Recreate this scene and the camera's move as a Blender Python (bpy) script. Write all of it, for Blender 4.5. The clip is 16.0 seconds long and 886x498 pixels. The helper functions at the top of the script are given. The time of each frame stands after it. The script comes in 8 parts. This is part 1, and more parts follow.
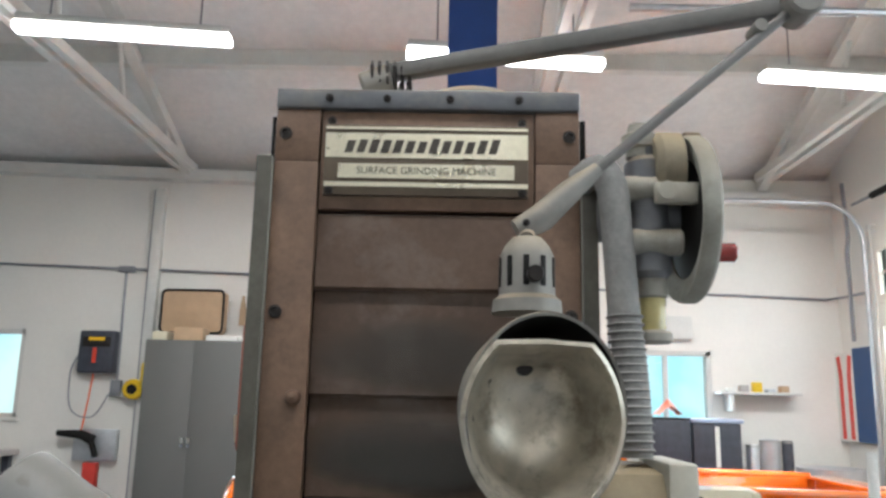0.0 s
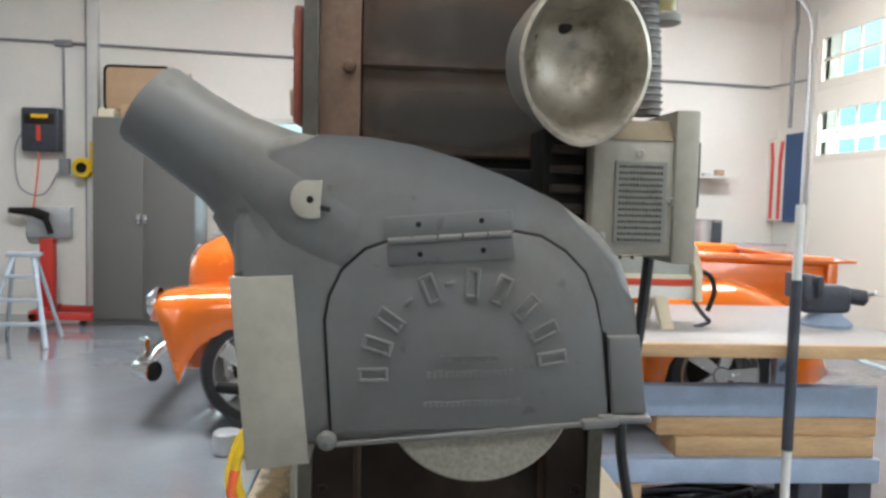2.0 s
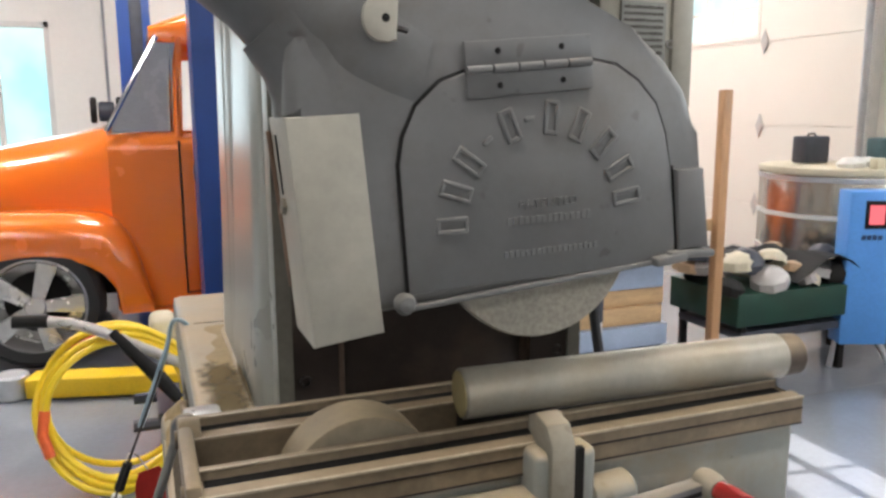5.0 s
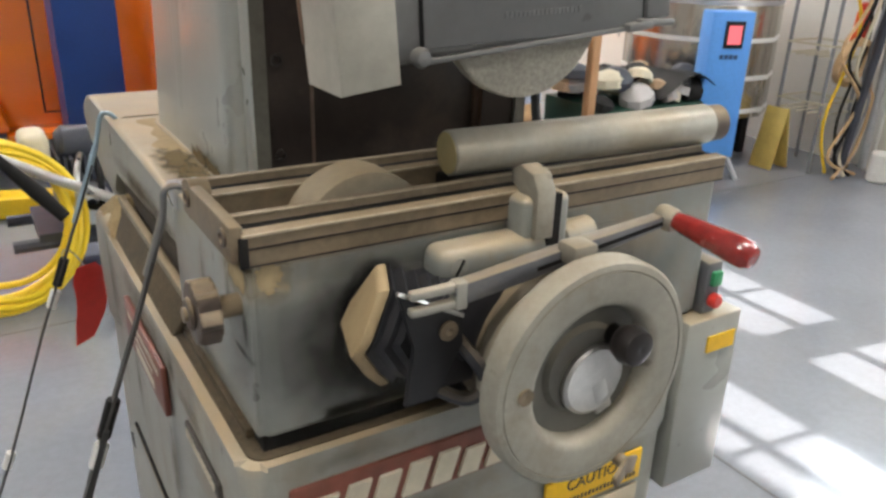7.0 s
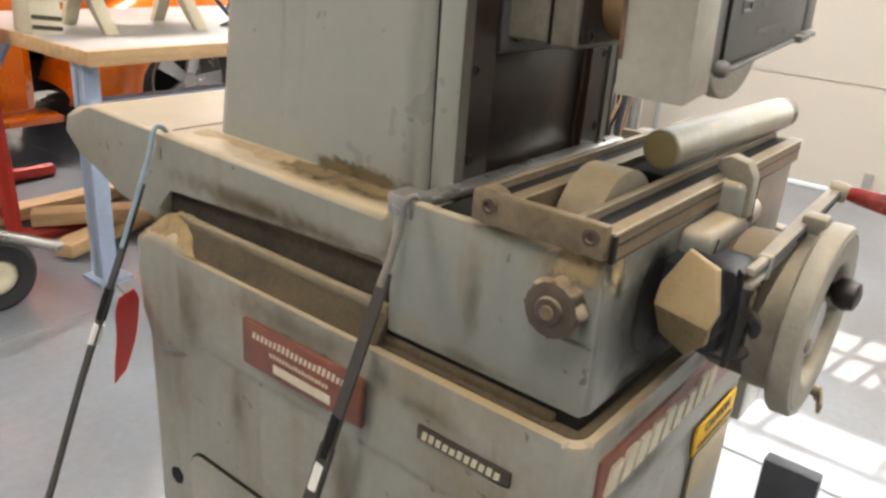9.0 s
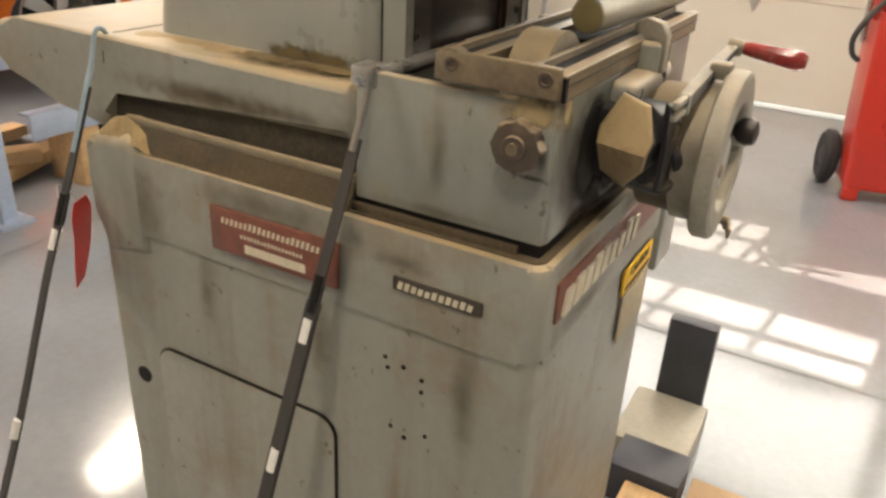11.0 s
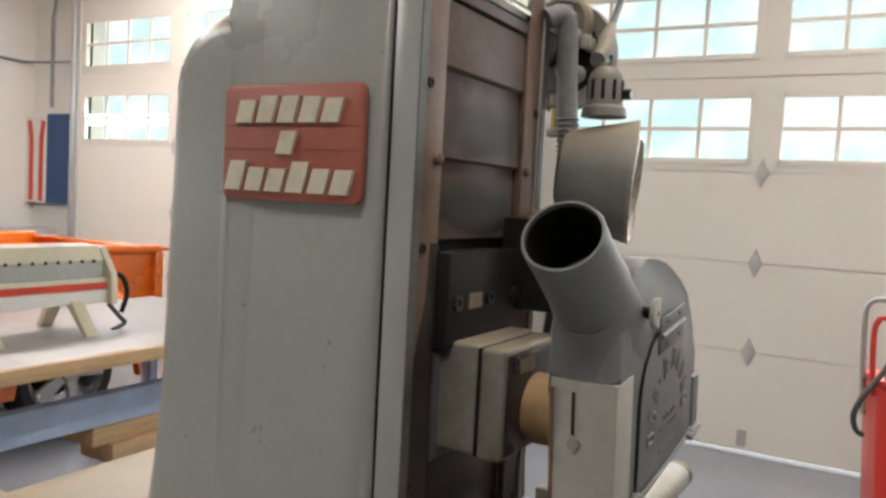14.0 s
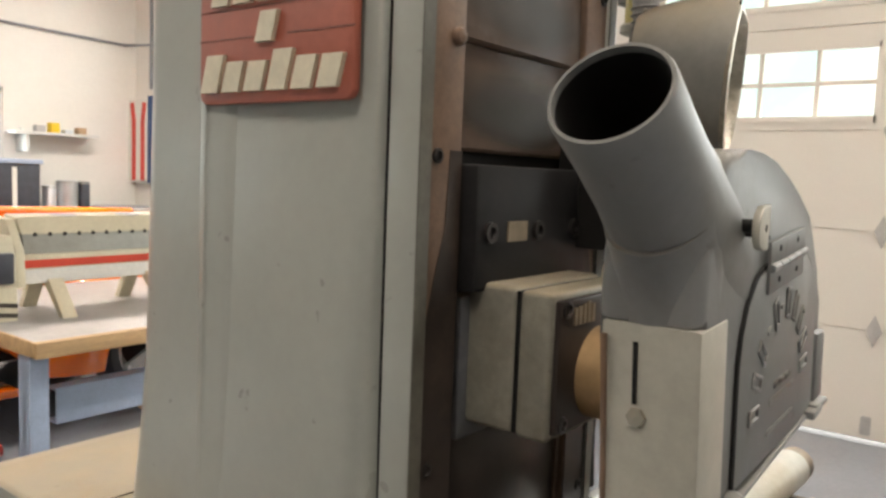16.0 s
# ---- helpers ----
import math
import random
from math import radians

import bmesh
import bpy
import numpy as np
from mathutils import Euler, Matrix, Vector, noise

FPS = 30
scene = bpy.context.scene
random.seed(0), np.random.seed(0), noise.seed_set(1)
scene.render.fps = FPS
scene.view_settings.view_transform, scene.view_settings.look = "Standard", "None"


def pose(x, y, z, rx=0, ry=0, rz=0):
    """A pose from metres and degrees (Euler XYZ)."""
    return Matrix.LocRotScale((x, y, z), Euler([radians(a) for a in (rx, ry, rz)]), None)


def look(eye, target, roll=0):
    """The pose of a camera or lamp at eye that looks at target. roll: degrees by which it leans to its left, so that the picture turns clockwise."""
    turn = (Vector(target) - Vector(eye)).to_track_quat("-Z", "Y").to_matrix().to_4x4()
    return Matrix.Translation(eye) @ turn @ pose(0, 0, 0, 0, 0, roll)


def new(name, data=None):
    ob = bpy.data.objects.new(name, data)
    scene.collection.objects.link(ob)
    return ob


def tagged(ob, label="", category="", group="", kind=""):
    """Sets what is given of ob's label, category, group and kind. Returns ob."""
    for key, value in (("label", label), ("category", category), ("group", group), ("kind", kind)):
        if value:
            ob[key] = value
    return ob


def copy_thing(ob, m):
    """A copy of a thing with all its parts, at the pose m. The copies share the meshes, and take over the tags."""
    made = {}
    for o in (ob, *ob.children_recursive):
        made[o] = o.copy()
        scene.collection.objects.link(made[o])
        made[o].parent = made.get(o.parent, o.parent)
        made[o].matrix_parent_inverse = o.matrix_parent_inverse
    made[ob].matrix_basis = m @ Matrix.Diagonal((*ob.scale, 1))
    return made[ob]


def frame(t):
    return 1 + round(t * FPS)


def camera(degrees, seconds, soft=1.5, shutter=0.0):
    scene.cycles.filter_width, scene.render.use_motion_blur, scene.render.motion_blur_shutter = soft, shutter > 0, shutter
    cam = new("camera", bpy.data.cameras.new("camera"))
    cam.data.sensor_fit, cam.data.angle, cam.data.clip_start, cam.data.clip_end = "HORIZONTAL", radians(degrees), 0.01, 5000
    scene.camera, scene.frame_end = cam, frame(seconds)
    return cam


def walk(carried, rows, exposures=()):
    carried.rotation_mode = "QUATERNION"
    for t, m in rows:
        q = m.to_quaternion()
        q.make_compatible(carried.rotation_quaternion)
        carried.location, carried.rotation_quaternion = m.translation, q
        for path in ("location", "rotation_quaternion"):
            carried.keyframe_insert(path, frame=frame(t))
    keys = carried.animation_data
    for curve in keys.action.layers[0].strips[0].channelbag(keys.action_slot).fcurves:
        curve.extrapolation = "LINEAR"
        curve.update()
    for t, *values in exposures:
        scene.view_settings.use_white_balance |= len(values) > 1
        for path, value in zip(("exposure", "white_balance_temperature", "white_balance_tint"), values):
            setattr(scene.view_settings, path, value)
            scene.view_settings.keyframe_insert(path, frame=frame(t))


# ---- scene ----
cam = camera(59.3, 16.0, 2.8)
PATH = [
    (0, (0.034, -0.718, 1.405), (0.004, 1.244, 1.792), 1.2),
    (0.5, (-0.015, -0.716, 1.408), (-0.022, 1.249, 1.78), 1.7),
    (1, (-0.038, -0.751, 1.362), (-0.029, 1.229, 1.641), 1.6),
    (1.2, (-0.038, -0.774, 1.337), (-0.019, 1.216, 1.53), 1.9),
    (1.5, (-0.044, -0.793, 1.299), (0.012, 1.206, 1.341), 1.6),
    (2, (-0.063, -0.819, 1.273), (0.065, 1.172, 1.141), 1.5),
    (2.5, (-0.091, -0.829, 1.26), (0.091, 1.155, 1.079), 2.1),
    (3, (-0.097, -0.756, 1.265), (0.097, 1.228, 1.101), 2.3),
    (3.2, (-0.099, -0.719, 1.262), (0.096, 1.265, 1.105), 2.3),
    (5.3, (-0.296, -0.714, 1.209), (0.508, 1.063, 0.769), 0.6),
    (5.5, (-0.305, -0.718, 1.214), (0.542, 1.019, 0.699), 1.4),
    (6, (-0.305, -0.736, 1.206), (0.572, 0.964, 0.622), 1.5),
    (6.5, (-0.319, -0.73, 1.177), (0.585, 0.917, 0.491), 1.4),
    (7, (-0.398, -0.731, 1.171), (0.582, 0.84, 0.416), 1.9),
    (7.5, (-0.538, -0.704, 1.163), (0.572, 0.765, 0.382), 3.3),
    (8, (-0.615, -0.641, 1.145), (0.625, 0.716, 0.357), 5.0),
    (8.2, (-0.626, -0.59, 1.141), (0.639, 0.764, 0.39), 6.0),
    (8.5, (-0.668, -0.501, 1.162), (0.679, 0.774, 0.413), 5.2),
    (8.8, (-0.726, -0.47, 1.167), (0.699, 0.73, 0.439), 5.2),
    (9, (-0.786, -0.465, 1.175), (0.687, 0.664, 0.429), 4.2),
    (9.5, (-0.913, -0.479, 1.147), (0.632, 0.457, 0.29), 2.6),
    (9.7, (-0.926, -0.487, 1.12), (0.625, 0.386, 0.207), 2.3),
    (11.8, (-0.922, -0.452, 1.155), (0.726, 0.379, 0.387), 4.7),
    (12, (-0.921, -0.448, 1.165), (0.75, 0.393, 0.459), 4.9),
    (12.5, (-0.903, -0.437, 1.212), (0.815, 0.422, 0.652), 4.6),
    (13, (-0.869, -0.438, 1.286), (0.87, 0.459, 0.872), 4.2),
    (13.5, (-0.84, -0.426, 1.337), (0.903, 0.522, 1.088), 3.5),
    (14, (-0.842, -0.423, 1.363), (0.889, 0.572, 1.237), 3.1),
    (14.5, (-0.834, -0.425, 1.379), (0.883, 0.599, 1.337), 2.7),
    (15, (-0.836, -0.435, 1.352), (0.866, 0.614, 1.318), 1.5),
    (15.5, (-0.739, -0.431, 1.289), (0.95, 0.634, 1.175), 2.0),
    (16, (-0.629, -0.375, 1.293), (0.958, 0.829, 1.109), 2.2),
]
LIGHT = [(0, 0.91, 6000, 9), (1, 0.98, 6000, 9), (2, 1.01, 6050, 9), (3, 0.96, 6450, 11), (5.5, 1.13, 6350, 14), (6.5, 1.31, 6300, 13),
         (7, 1.17, 6450, 12), (7.5, 1.34, 7100, 11), (8, 1.31, 7400, 11), (8.5, 1.39, 8700, 13), (9, 1.40, 6900, 13), (9.5, 1.24, 6350, 14),
         (9.7, 1.22, 6400, 14), (11.8, 1.19, 9400, 17), (12, 1.18, 9700, 18), (12.5, 1.13, 10000, 18), (13, 1.20, 8700, 14), (13.6, 0.85, 7050, 15),
         (14.5, 0.66, 6450, 13), (15.2, 0.60, 6550, 13), (16, 1.04, 7050, 13)]
walk(cam, [(t, look(eye, target, roll)) for t, eye, target, roll in PATH], LIGHT)

# ---- sky, sun, lamps ----
world = bpy.data.worlds.new("world")
scene.world = world
world.use_nodes = True
wn = world.node_tree.nodes
sky = wn.new("ShaderNodeTexSky")
sky.sky_type = "NISHITA"
sky.sun_disc = False
SUN_WAY = Vector((1.11, -0.142, 1.0)).normalized()
sky.sun_elevation = math.asin(SUN_WAY.z)
sky.sun_rotation = math.atan2(SUN_WAY.x, SUN_WAY.y)
world.node_tree.links.new(sky.outputs[0], wn["Background"].inputs[0])
wn["Background"].inputs[1].default_value = 0.055
sun_data = bpy.data.lights.new("sun", "SUN")
sun_data.energy, sun_data.angle, sun_data.color = 5.0, radians(0.35), (1.0, 0.95, 0.88)
sun_ob = new("sun", sun_data)
sun_ob.matrix_world = look(SUN_WAY * 30, (0, 0, 0))


def area_lamp(name, eye, target, sx, sy, power, color):
    d = bpy.data.lights.new(name, "AREA")
    d.shape, d.size, d.size_y, d.energy, d.color = "RECTANGLE", sx, sy, power, color
    ob = new(name, d)
    ob.matrix_world = look(eye, target)
    return ob


DOOR_X = 3.87
LAMP_X = (-2.03, 0.345, 2.72)
# Rows at -0.7 and -4.6 are unseen, added to light the machine's front.
LAMP_Y = (4.0, -0.7, -4.6)
LAMP_POWER = (43, 15, 9)
for ly, power in zip(LAMP_Y, LAMP_POWER):
    for lx in LAMP_X:
        area_lamp("tube_light", (lx, ly + (0.118 * lx if ly > 0 else 0.0), 3.54), (lx, ly + (0.118 * lx if ly > 0 else 0.0), 0), 1.25, 0.12, power * {-2.03: 1.35, 0.345: 1.0, 2.72: 0.85}[lx], (1.0, 0.975, 0.935))
for wy in (0.90, -0.42, -1.74, -3.06):
    area_lamp("window_light", (DOOR_X - 0.06, wy, 2.13), (0, wy, 1.4), 1.18, 0.95, 10, (0.86, 0.95, 1.0))
for wy in (5.7,):
    area_lamp("window_light", (DOOR_X - 0.06, wy, 2.35), (0, wy, 1.4), 1.18, 0.95, 8.5, (0.86, 0.95, 1.0))
for wx, wz, ww, wh in ((-4.97, 1.61, 1.3, 0.86), (-1.39, 1.44, 0.85, 1.15), (2.17, 1.52, 0.85, 0.85)):
    area_lamp("window_light", (wx, 7.08, wz), (wx, 0, wz - 0.4), ww, wh, 6, (0.8, 0.95, 1.0))


# ---- materials ----
def material(name, color, rough=0.6, metal=0.0, vary=0.12, scale=6.0, grain=90.0, grain_amt=0.05, bump=0.05,
             dust=None, dust_amt=0.0, stain=None, stain_amt=0.0, stain_scale=3.0, coat=0.0, stretch=(1, 1, 1), per_piece=0.0,
             dust_up=True, emit=0.0, streak=None, streak_amt=0.0, chips=0.0, spec=0.5, gloss_vary=1.0):
    """A painted, metal or mineral surface: broad mottling, fine grain with relief, stains, and dust lying on upward faces."""
    m = bpy.data.materials.new(name)
    m.use_nodes = True
    nt = m.node_tree
    n, l = nt.nodes, nt.links
    bsdf = n["Principled BSDF"]
    co = n.new("ShaderNodeTexCoord")
    mp = n.new("ShaderNodeMapping")
    mp.inputs["Scale"].default_value = stretch
    l.new(co.outputs["Object"], mp.inputs["Vector"])

    def noise_node(s, detail=4.0, rough_=0.6):
        t = n.new("ShaderNodeTexNoise")
        t.inputs["Scale"].default_value, t.inputs["Detail"].default_value, t.inputs["Roughness"].default_value = s, detail, rough_
        l.new(mp.outputs[0], t.inputs["Vector"])
        return t.outputs["Fac"]

    def ramp(src, lo, hi, a=0.0, b=1.0):
        r = n.new("ShaderNodeMapRange")
        r.clamp = True
        for k, v in zip(("From Min", "From Max", "To Min", "To Max"), (lo, hi, a, b)):
            r.inputs[k].default_value = v
        l.new(src, r.inputs["Value"])
        return r.outputs[0]

    def mul(a, b):
        q = n.new("ShaderNodeMath")
        q.operation = "MULTIPLY"
        l.new(a, q.inputs[0])
        if isinstance(b, float):
            q.inputs[1].default_value = b
        else:
            l.new(b, q.inputs[1])
        return q.outputs[0]

    def mix(fac, a, b, kind="MIX"):
        x = n.new("ShaderNodeMix")
        x.data_type, x.blend_type = "RGBA", kind
        if isinstance(fac, float):
            x.inputs["Factor"].default_value = fac
        else:
            l.new(fac, x.inputs["Factor"])
        for s, v in ((6, a), (7, b)):
            if isinstance(v, tuple):
                x.inputs[s].default_value = (*v, 1)
            else:
                l.new(v, x.inputs[s])
        return x.outputs[2]

    def shade(c, f):
        return tuple(min(1.0, v * f) for v in c)

    big = noise_node(scale)
    out = mix(ramp(big, 0.3, 0.7), shade(color, 1 - vary), shade(color, 1 + vary))
    fine = noise_node(grain, 3.0, 0.7)
    out = mix(ramp(fine, 0.35, 0.65), out, mix(1.0, out, (1 - 2 * grain_amt,) * 3, "MULTIPLY"))
    if per_piece:
        info = n.new("ShaderNodeObjectInfo")
        out = mix(1.0, out, mix(info.outputs["Random"], (1 - per_piece,) * 3, (1 + per_piece,) * 3), "MULTIPLY")
    if stain is not None:
        out = mix(mul(ramp(noise_node(stain_scale, 6.0, 0.7), 0.5, 0.72), stain_amt), out, stain)
    if streak is not None:
        mp2 = n.new("ShaderNodeMapping")
        mp2.inputs["Scale"].default_value = (16, 16, 1.3)
        l.new(co.outputs["Object"], mp2.inputs["Vector"])
        run = n.new("ShaderNodeTexNoise")
        run.inputs["Scale"].default_value, run.inputs["Detail"].default_value, run.inputs["Roughness"].default_value = 1.0, 5.0, 0.65
        l.new(mp2.outputs[0], run.inputs["Vector"])
        out = mix(mul(mul(ramp(run.outputs["Fac"], 0.5, 0.74), ramp(big, 0.38, 0.62)), streak_amt), out, streak)
    if chips:
        out = mix(mul(ramp(noise_node(55.0, 2.0, 0.5), 0.70, 0.76), chips), out, (0.06, 0.05, 0.04))
    if dust is not None:
        patch = ramp(noise_node(scale * 1.7, 5.0, 0.65), 0.3, 0.7, 0.45, 1.0)
        if dust_up:
            geo = n.new("ShaderNodeNewGeometry")
            sep = n.new("ShaderNodeSeparateXYZ")
            l.new(geo.outputs["Normal"], sep.inputs[0])
            up = ramp(sep.outputs["Z"], 0.12, 0.75)
            fac = mul(mul(patch, up), dust_amt)
        else:
            fac = mul(patch, dust_amt)
        out = mix(fac, out, dust)
    l.new(out, bsdf.inputs["Base Color"])
    l.new(ramp(big, 0.25, 0.75, max(0.02, rough - 0.08 * gloss_vary), min(1.0, rough + 0.1 * gloss_vary)), bsdf.inputs["Roughness"])
    bsdf.inputs["Metallic"].default_value = metal
    bsdf.inputs["Specular IOR Level"].default_value = spec
    if coat:
        bsdf.inputs["Coat Weight"].default_value = coat
        bsdf.inputs["Coat Roughness"].default_value = 0.06
    if bump:
        b = n.new("ShaderNodeBump")
        b.inputs["Strength"].default_value = bump
        b.inputs["Distance"].default_value = 0.002
        l.new(fine, b.inputs["Height"])
        l.new(b.outputs[0], bsdf.inputs["Normal"])
    if emit:
        bsdf.inputs["Emission Color"].default_value = (*color, 1)
        bsdf.inputs["Emission Strength"].default_value = emit
    return m


def glass_material(name, color=(0.85, 0.95, 0.93), rough=0.02):
    m = bpy.data.materials.new(name)
    m.use_nodes = True
    b = m.node_tree.nodes["Principled BSDF"]
    b.inputs["Base Color"].default_value = (*color, 1)
    b.inputs["Transmission Weight"].default_value = 1.0
    b.inputs["Roughness"].default_value = rough
    b.inputs["IOR"].default_value = 1.1
    return m


def glow(name, color, strength):
    m = bpy.data.materials.new(name)
    m.use_nodes = True
    nt = m.node_tree
    nt.nodes.remove(nt.nodes["Principled BSDF"])
    e = nt.nodes.new("ShaderNodeEmission")
    e.inputs[0].default_value, e.inputs[1].default_value = (*color, 1), strength
    nt.links.new(e.outputs[0], nt.nodes["Material Output"].inputs[0])
    return m


DUST = (0.44, 0.325, 0.175)
GREY = material("grey_paint", (0.328, 0.334, 0.298), 0.28, vary=0.05, scale=4, grain=60, grain_amt=0.02, bump=0.05, dust=DUST, dust_amt=0.75,
                chips=0.35, gloss_vary=0.2)
SADDLE = material("saddle_paint", (0.255, 0.265, 0.242), 0.36, vary=0.1, scale=6, grain=60, grain_amt=0.03, bump=0.06, dust=DUST, dust_amt=0.8,
                  stain=(0.235, 0.17, 0.09), stain_amt=0.8, stain_scale=6, streak=(0.15, 0.105, 0.05), streak_amt=0.8, chips=0.6)
GREY_BASE = material("base_paint", (0.295, 0.295, 0.258), 0.45, vary=0.1, scale=4, grain=60, grain_amt=0.04, bump=0.08, dust=DUST, dust_amt=0.98,
                     stain=(0.22, 0.155, 0.08), stain_amt=0.75, stain_scale=4.5, streak=(0.16, 0.11, 0.055), streak_amt=0.75, chips=0.6)
GUARD = material("guard_paint", (0.152, 0.154, 0.150), 0.46, vary=0.08, scale=9, grain=80, grain_amt=0.03, bump=0.08, dust=DUST, dust_amt=0.12, stain=(0.10, 0.085, 0.06), stain_amt=0.5, stain_scale=8, chips=0.4)
NOZZLE = material("nozzle_metal", (0.41, 0.39, 0.325), 0.5, 0.15, vary=0.09, scale=14, grain=70, grain_amt=0.05, bump=0.06)
BROWN = material("oiled_steel", (0.165, 0.10, 0.064), 0.45, 0.15, vary=0.3, scale=8, grain=140, grain_amt=0.1, bump=0.06, stain=(0.045, 0.032, 0.024), stain_amt=0.6, stain_scale=9, streak=(0.26, 0.17, 0.11), streak_amt=0.5)
SLAT = material("way_cover_steel", (0.108, 0.071, 0.051), 0.48, 0.0, spec=0.28, vary=0.2, scale=11, grain=120, grain_amt=0.08, bump=0.05,
                stain=(0.22, 0.18, 0.155), stain_amt=0.6, stain_scale=9, per_piece=0.12)
BLACK = material("flat_black", (0.012, 0.011, 0.010), 0.6, spec=0.2, vary=0.3, scale=15, bump=0.1)
RUBBER = material("black_rubber", (0.03, 0.031, 0.035), 0.6, vary=0.2, scale=20, bump=0.08, dust=DUST, dust_amt=0.3)
RAIL = material("way_steel", (0.215, 0.165, 0.105), 0.48, 0.15, vary=0.25, scale=16, grain=120, grain_amt=0.1, bump=0.06, stain=(0.09, 0.066, 0.042), stain_amt=0.55, stain_scale=11, dust=DUST, dust_amt=0.3)
DUSTY = material("dusty_casting", (0.215, 0.182, 0.125), 0.7, stain=(0.10, 0.078, 0.05), stain_amt=0.6, stain_scale=16, vary=0.2, scale=14, grain=90, grain_amt=0.08, bump=0.12, dust=DUST, dust_amt=0.6)
CAST = material("bare_casting", (0.245, 0.228, 0.185), 0.5, 0.15, stain=(0.13, 0.10, 0.065), stain_amt=0.5, stain_scale=18, chips=0.4, vary=0.2, scale=14, grain=100, grain_amt=0.06, bump=0.08, dust=DUST, dust_amt=0.45)
WHEELSTONE = material("grinding_wheel", (0.42, 0.395, 0.33), 0.85, vary=0.12, scale=25, grain=260, grain_amt=0.14, bump=0.25)
CREAM = material("cream_paint", (0.30, 0.22, 0.115), 0.6, stain=(0.13, 0.085, 0.04), stain_amt=0.8, stain_scale=24, vary=0.2, scale=10, bump=0.05, dust=DUST, dust_amt=0.3)
STEEL = material("steel", (0.5, 0.49, 0.46), 0.3, 0.9, vary=0.12, scale=20, grain=150, bump=0.04)
CHROME = material("chrome", (0.78, 0.78, 0.78), 0.09, 1.0, vary=0.04, bump=0.0)
REFLECTOR = material("lamp_reflector", (0.52, 0.475, 0.39), 0.36, 0.7, vary=0.28, scale=26, grain_amt=0.03, bump=0.05, stain=(0.17, 0.145, 0.105), stain_amt=0.8, stain_scale=40, chips=0.9)
LAMPGREY = material("lamp_paint", (0.215, 0.205, 0.185), 0.5, 0.1, vary=0.1, scale=14, bump=0.06, dust=DUST, dust_amt=0.5)
SCREW = material("screw_black", (0.035, 0.03, 0.028), 0.35, 0.6, vary=0.2, scale=60)
BRASS = material("nameplate_brass", (0.66, 0.62, 0.48), 0.3, 0.75, vary=0.08, scale=30, grain=200, bump=0.02)
PLATEBROWN = material("nameplate_brown", (0.13, 0.10, 0.07), 0.4, 0.3, vary=0.1, scale=30)
INK = material("dark_ink", (0.05, 0.04, 0.03), 0.5, vary=0.05)
BADGE = material("badge_red", (0.36, 0.10, 0.065), 0.45, vary=0.1, scale=20, bump=0.04, stain=(0.28, 0.1, 0.07), stain_amt=0.4)
BADGE_DARK = material("nameplate_maroon", (0.17, 0.042, 0.03), 0.42, vary=0.3, scale=30, dust=DUST, dust_amt=0.10, dust_up=False)
LETTER = material("raised_cream", (0.62, 0.56, 0.42), 0.5, vary=0.08, scale=40)
REDGRIP = material("red_lacquer", (0.30, 0.022, 0.018), 0.22, vary=0.2, scale=60, grain=200, coat=0.6, stain=(0.1, 0.015, 0.01), stain_amt=0.5, stain_scale=40)
KNOB = material("brown_knob", (0.085, 0.062, 0.045), 0.5, vary=0.2, scale=40, dust=DUST, dust_amt=0.5)
YELLOW = material("yellow_label", (0.85, 0.50, 0.01), 0.5, vary=0.04, scale=30)
TAGRED = material("red_tag", (0.62, 0.035, 0.025), 0.55, vary=0.08, scale=20)
STRAP = material("black_webbing", (0.035, 0.034, 0.032), 0.75, vary=0.2, scale=40, grain=300, bump=0.2)
STRAPBLUE = material("strap_hook_steel", (0.36, 0.48, 0.56), 0.35, 0.5, vary=0.15, scale=30)
TAPE = material("white_tape", (0.7, 0.69, 0.65), 0.6, vary=0.05)
WALLWHITE = material("wall_panel_white", (0.76, 0.735, 0.68), 0.62, vary=0.035, scale=1.2, grain=25, grain_amt=0.015, bump=0.03)
CEILWHITE = material("insulation_white", (0.76, 0.745, 0.72), 0.55, vary=0.06, scale=2.2, grain=14, grain_amt=0.04, bump=0.25)
DOORWHITE = material("garage_door_white", (0.74, 0.70, 0.62), 0.5, vary=0.02, scale=1.5, grain=120, grain_amt=0.015, bump=0.04)
STEELPAINT = material("white_steel_frame", (0.66, 0.65, 0.61), 0.5, vary=0.06, scale=5, bump=0.04)
CONDUIT = material("grey_conduit", (0.26, 0.265, 0.28), 0.45, 0.3, vary=0.1, scale=9)
TRACK = material("galvanised_track", (0.55, 0.56, 0.57), 0.35, 0.8, vary=0.1, scale=18)
FLOORMAT = material("sealed_concrete", (0.235, 0.251, 0.279), 0.12, coat=0.35, vary=0.13, scale=1.1, grain=40, grain_amt=0.04, bump=0.02,
                    stain=(0.22, 0.21, 0.2), stain_amt=0.5, stain_scale=0.8)
JOINT = material("floor_joint", (0.13, 0.13, 0.13), 0.6, vary=0.1)
ORANGE = material("orange_car_paint", (0.80, 0.17, 0.006), 0.22, 0.1, vary=0.05, scale=2, grain=300, grain_amt=0.02, bump=0.0, coat=1.0)
BLUEPOST = material("blue_lift_paint", (0.012, 0.055, 0.24), 0.4, vary=0.1, scale=4, bump=0.03, coat=0.2)
BLUEBOX = material("blue_controller", (0.09, 0.30, 0.72), 0.4, vary=0.05, scale=6)
BLUESTEEL = material("blue_grey_steel", (0.36, 0.44, 0.57), 0.45, 0.1, vary=0.14, scale=6, bump=0.05)
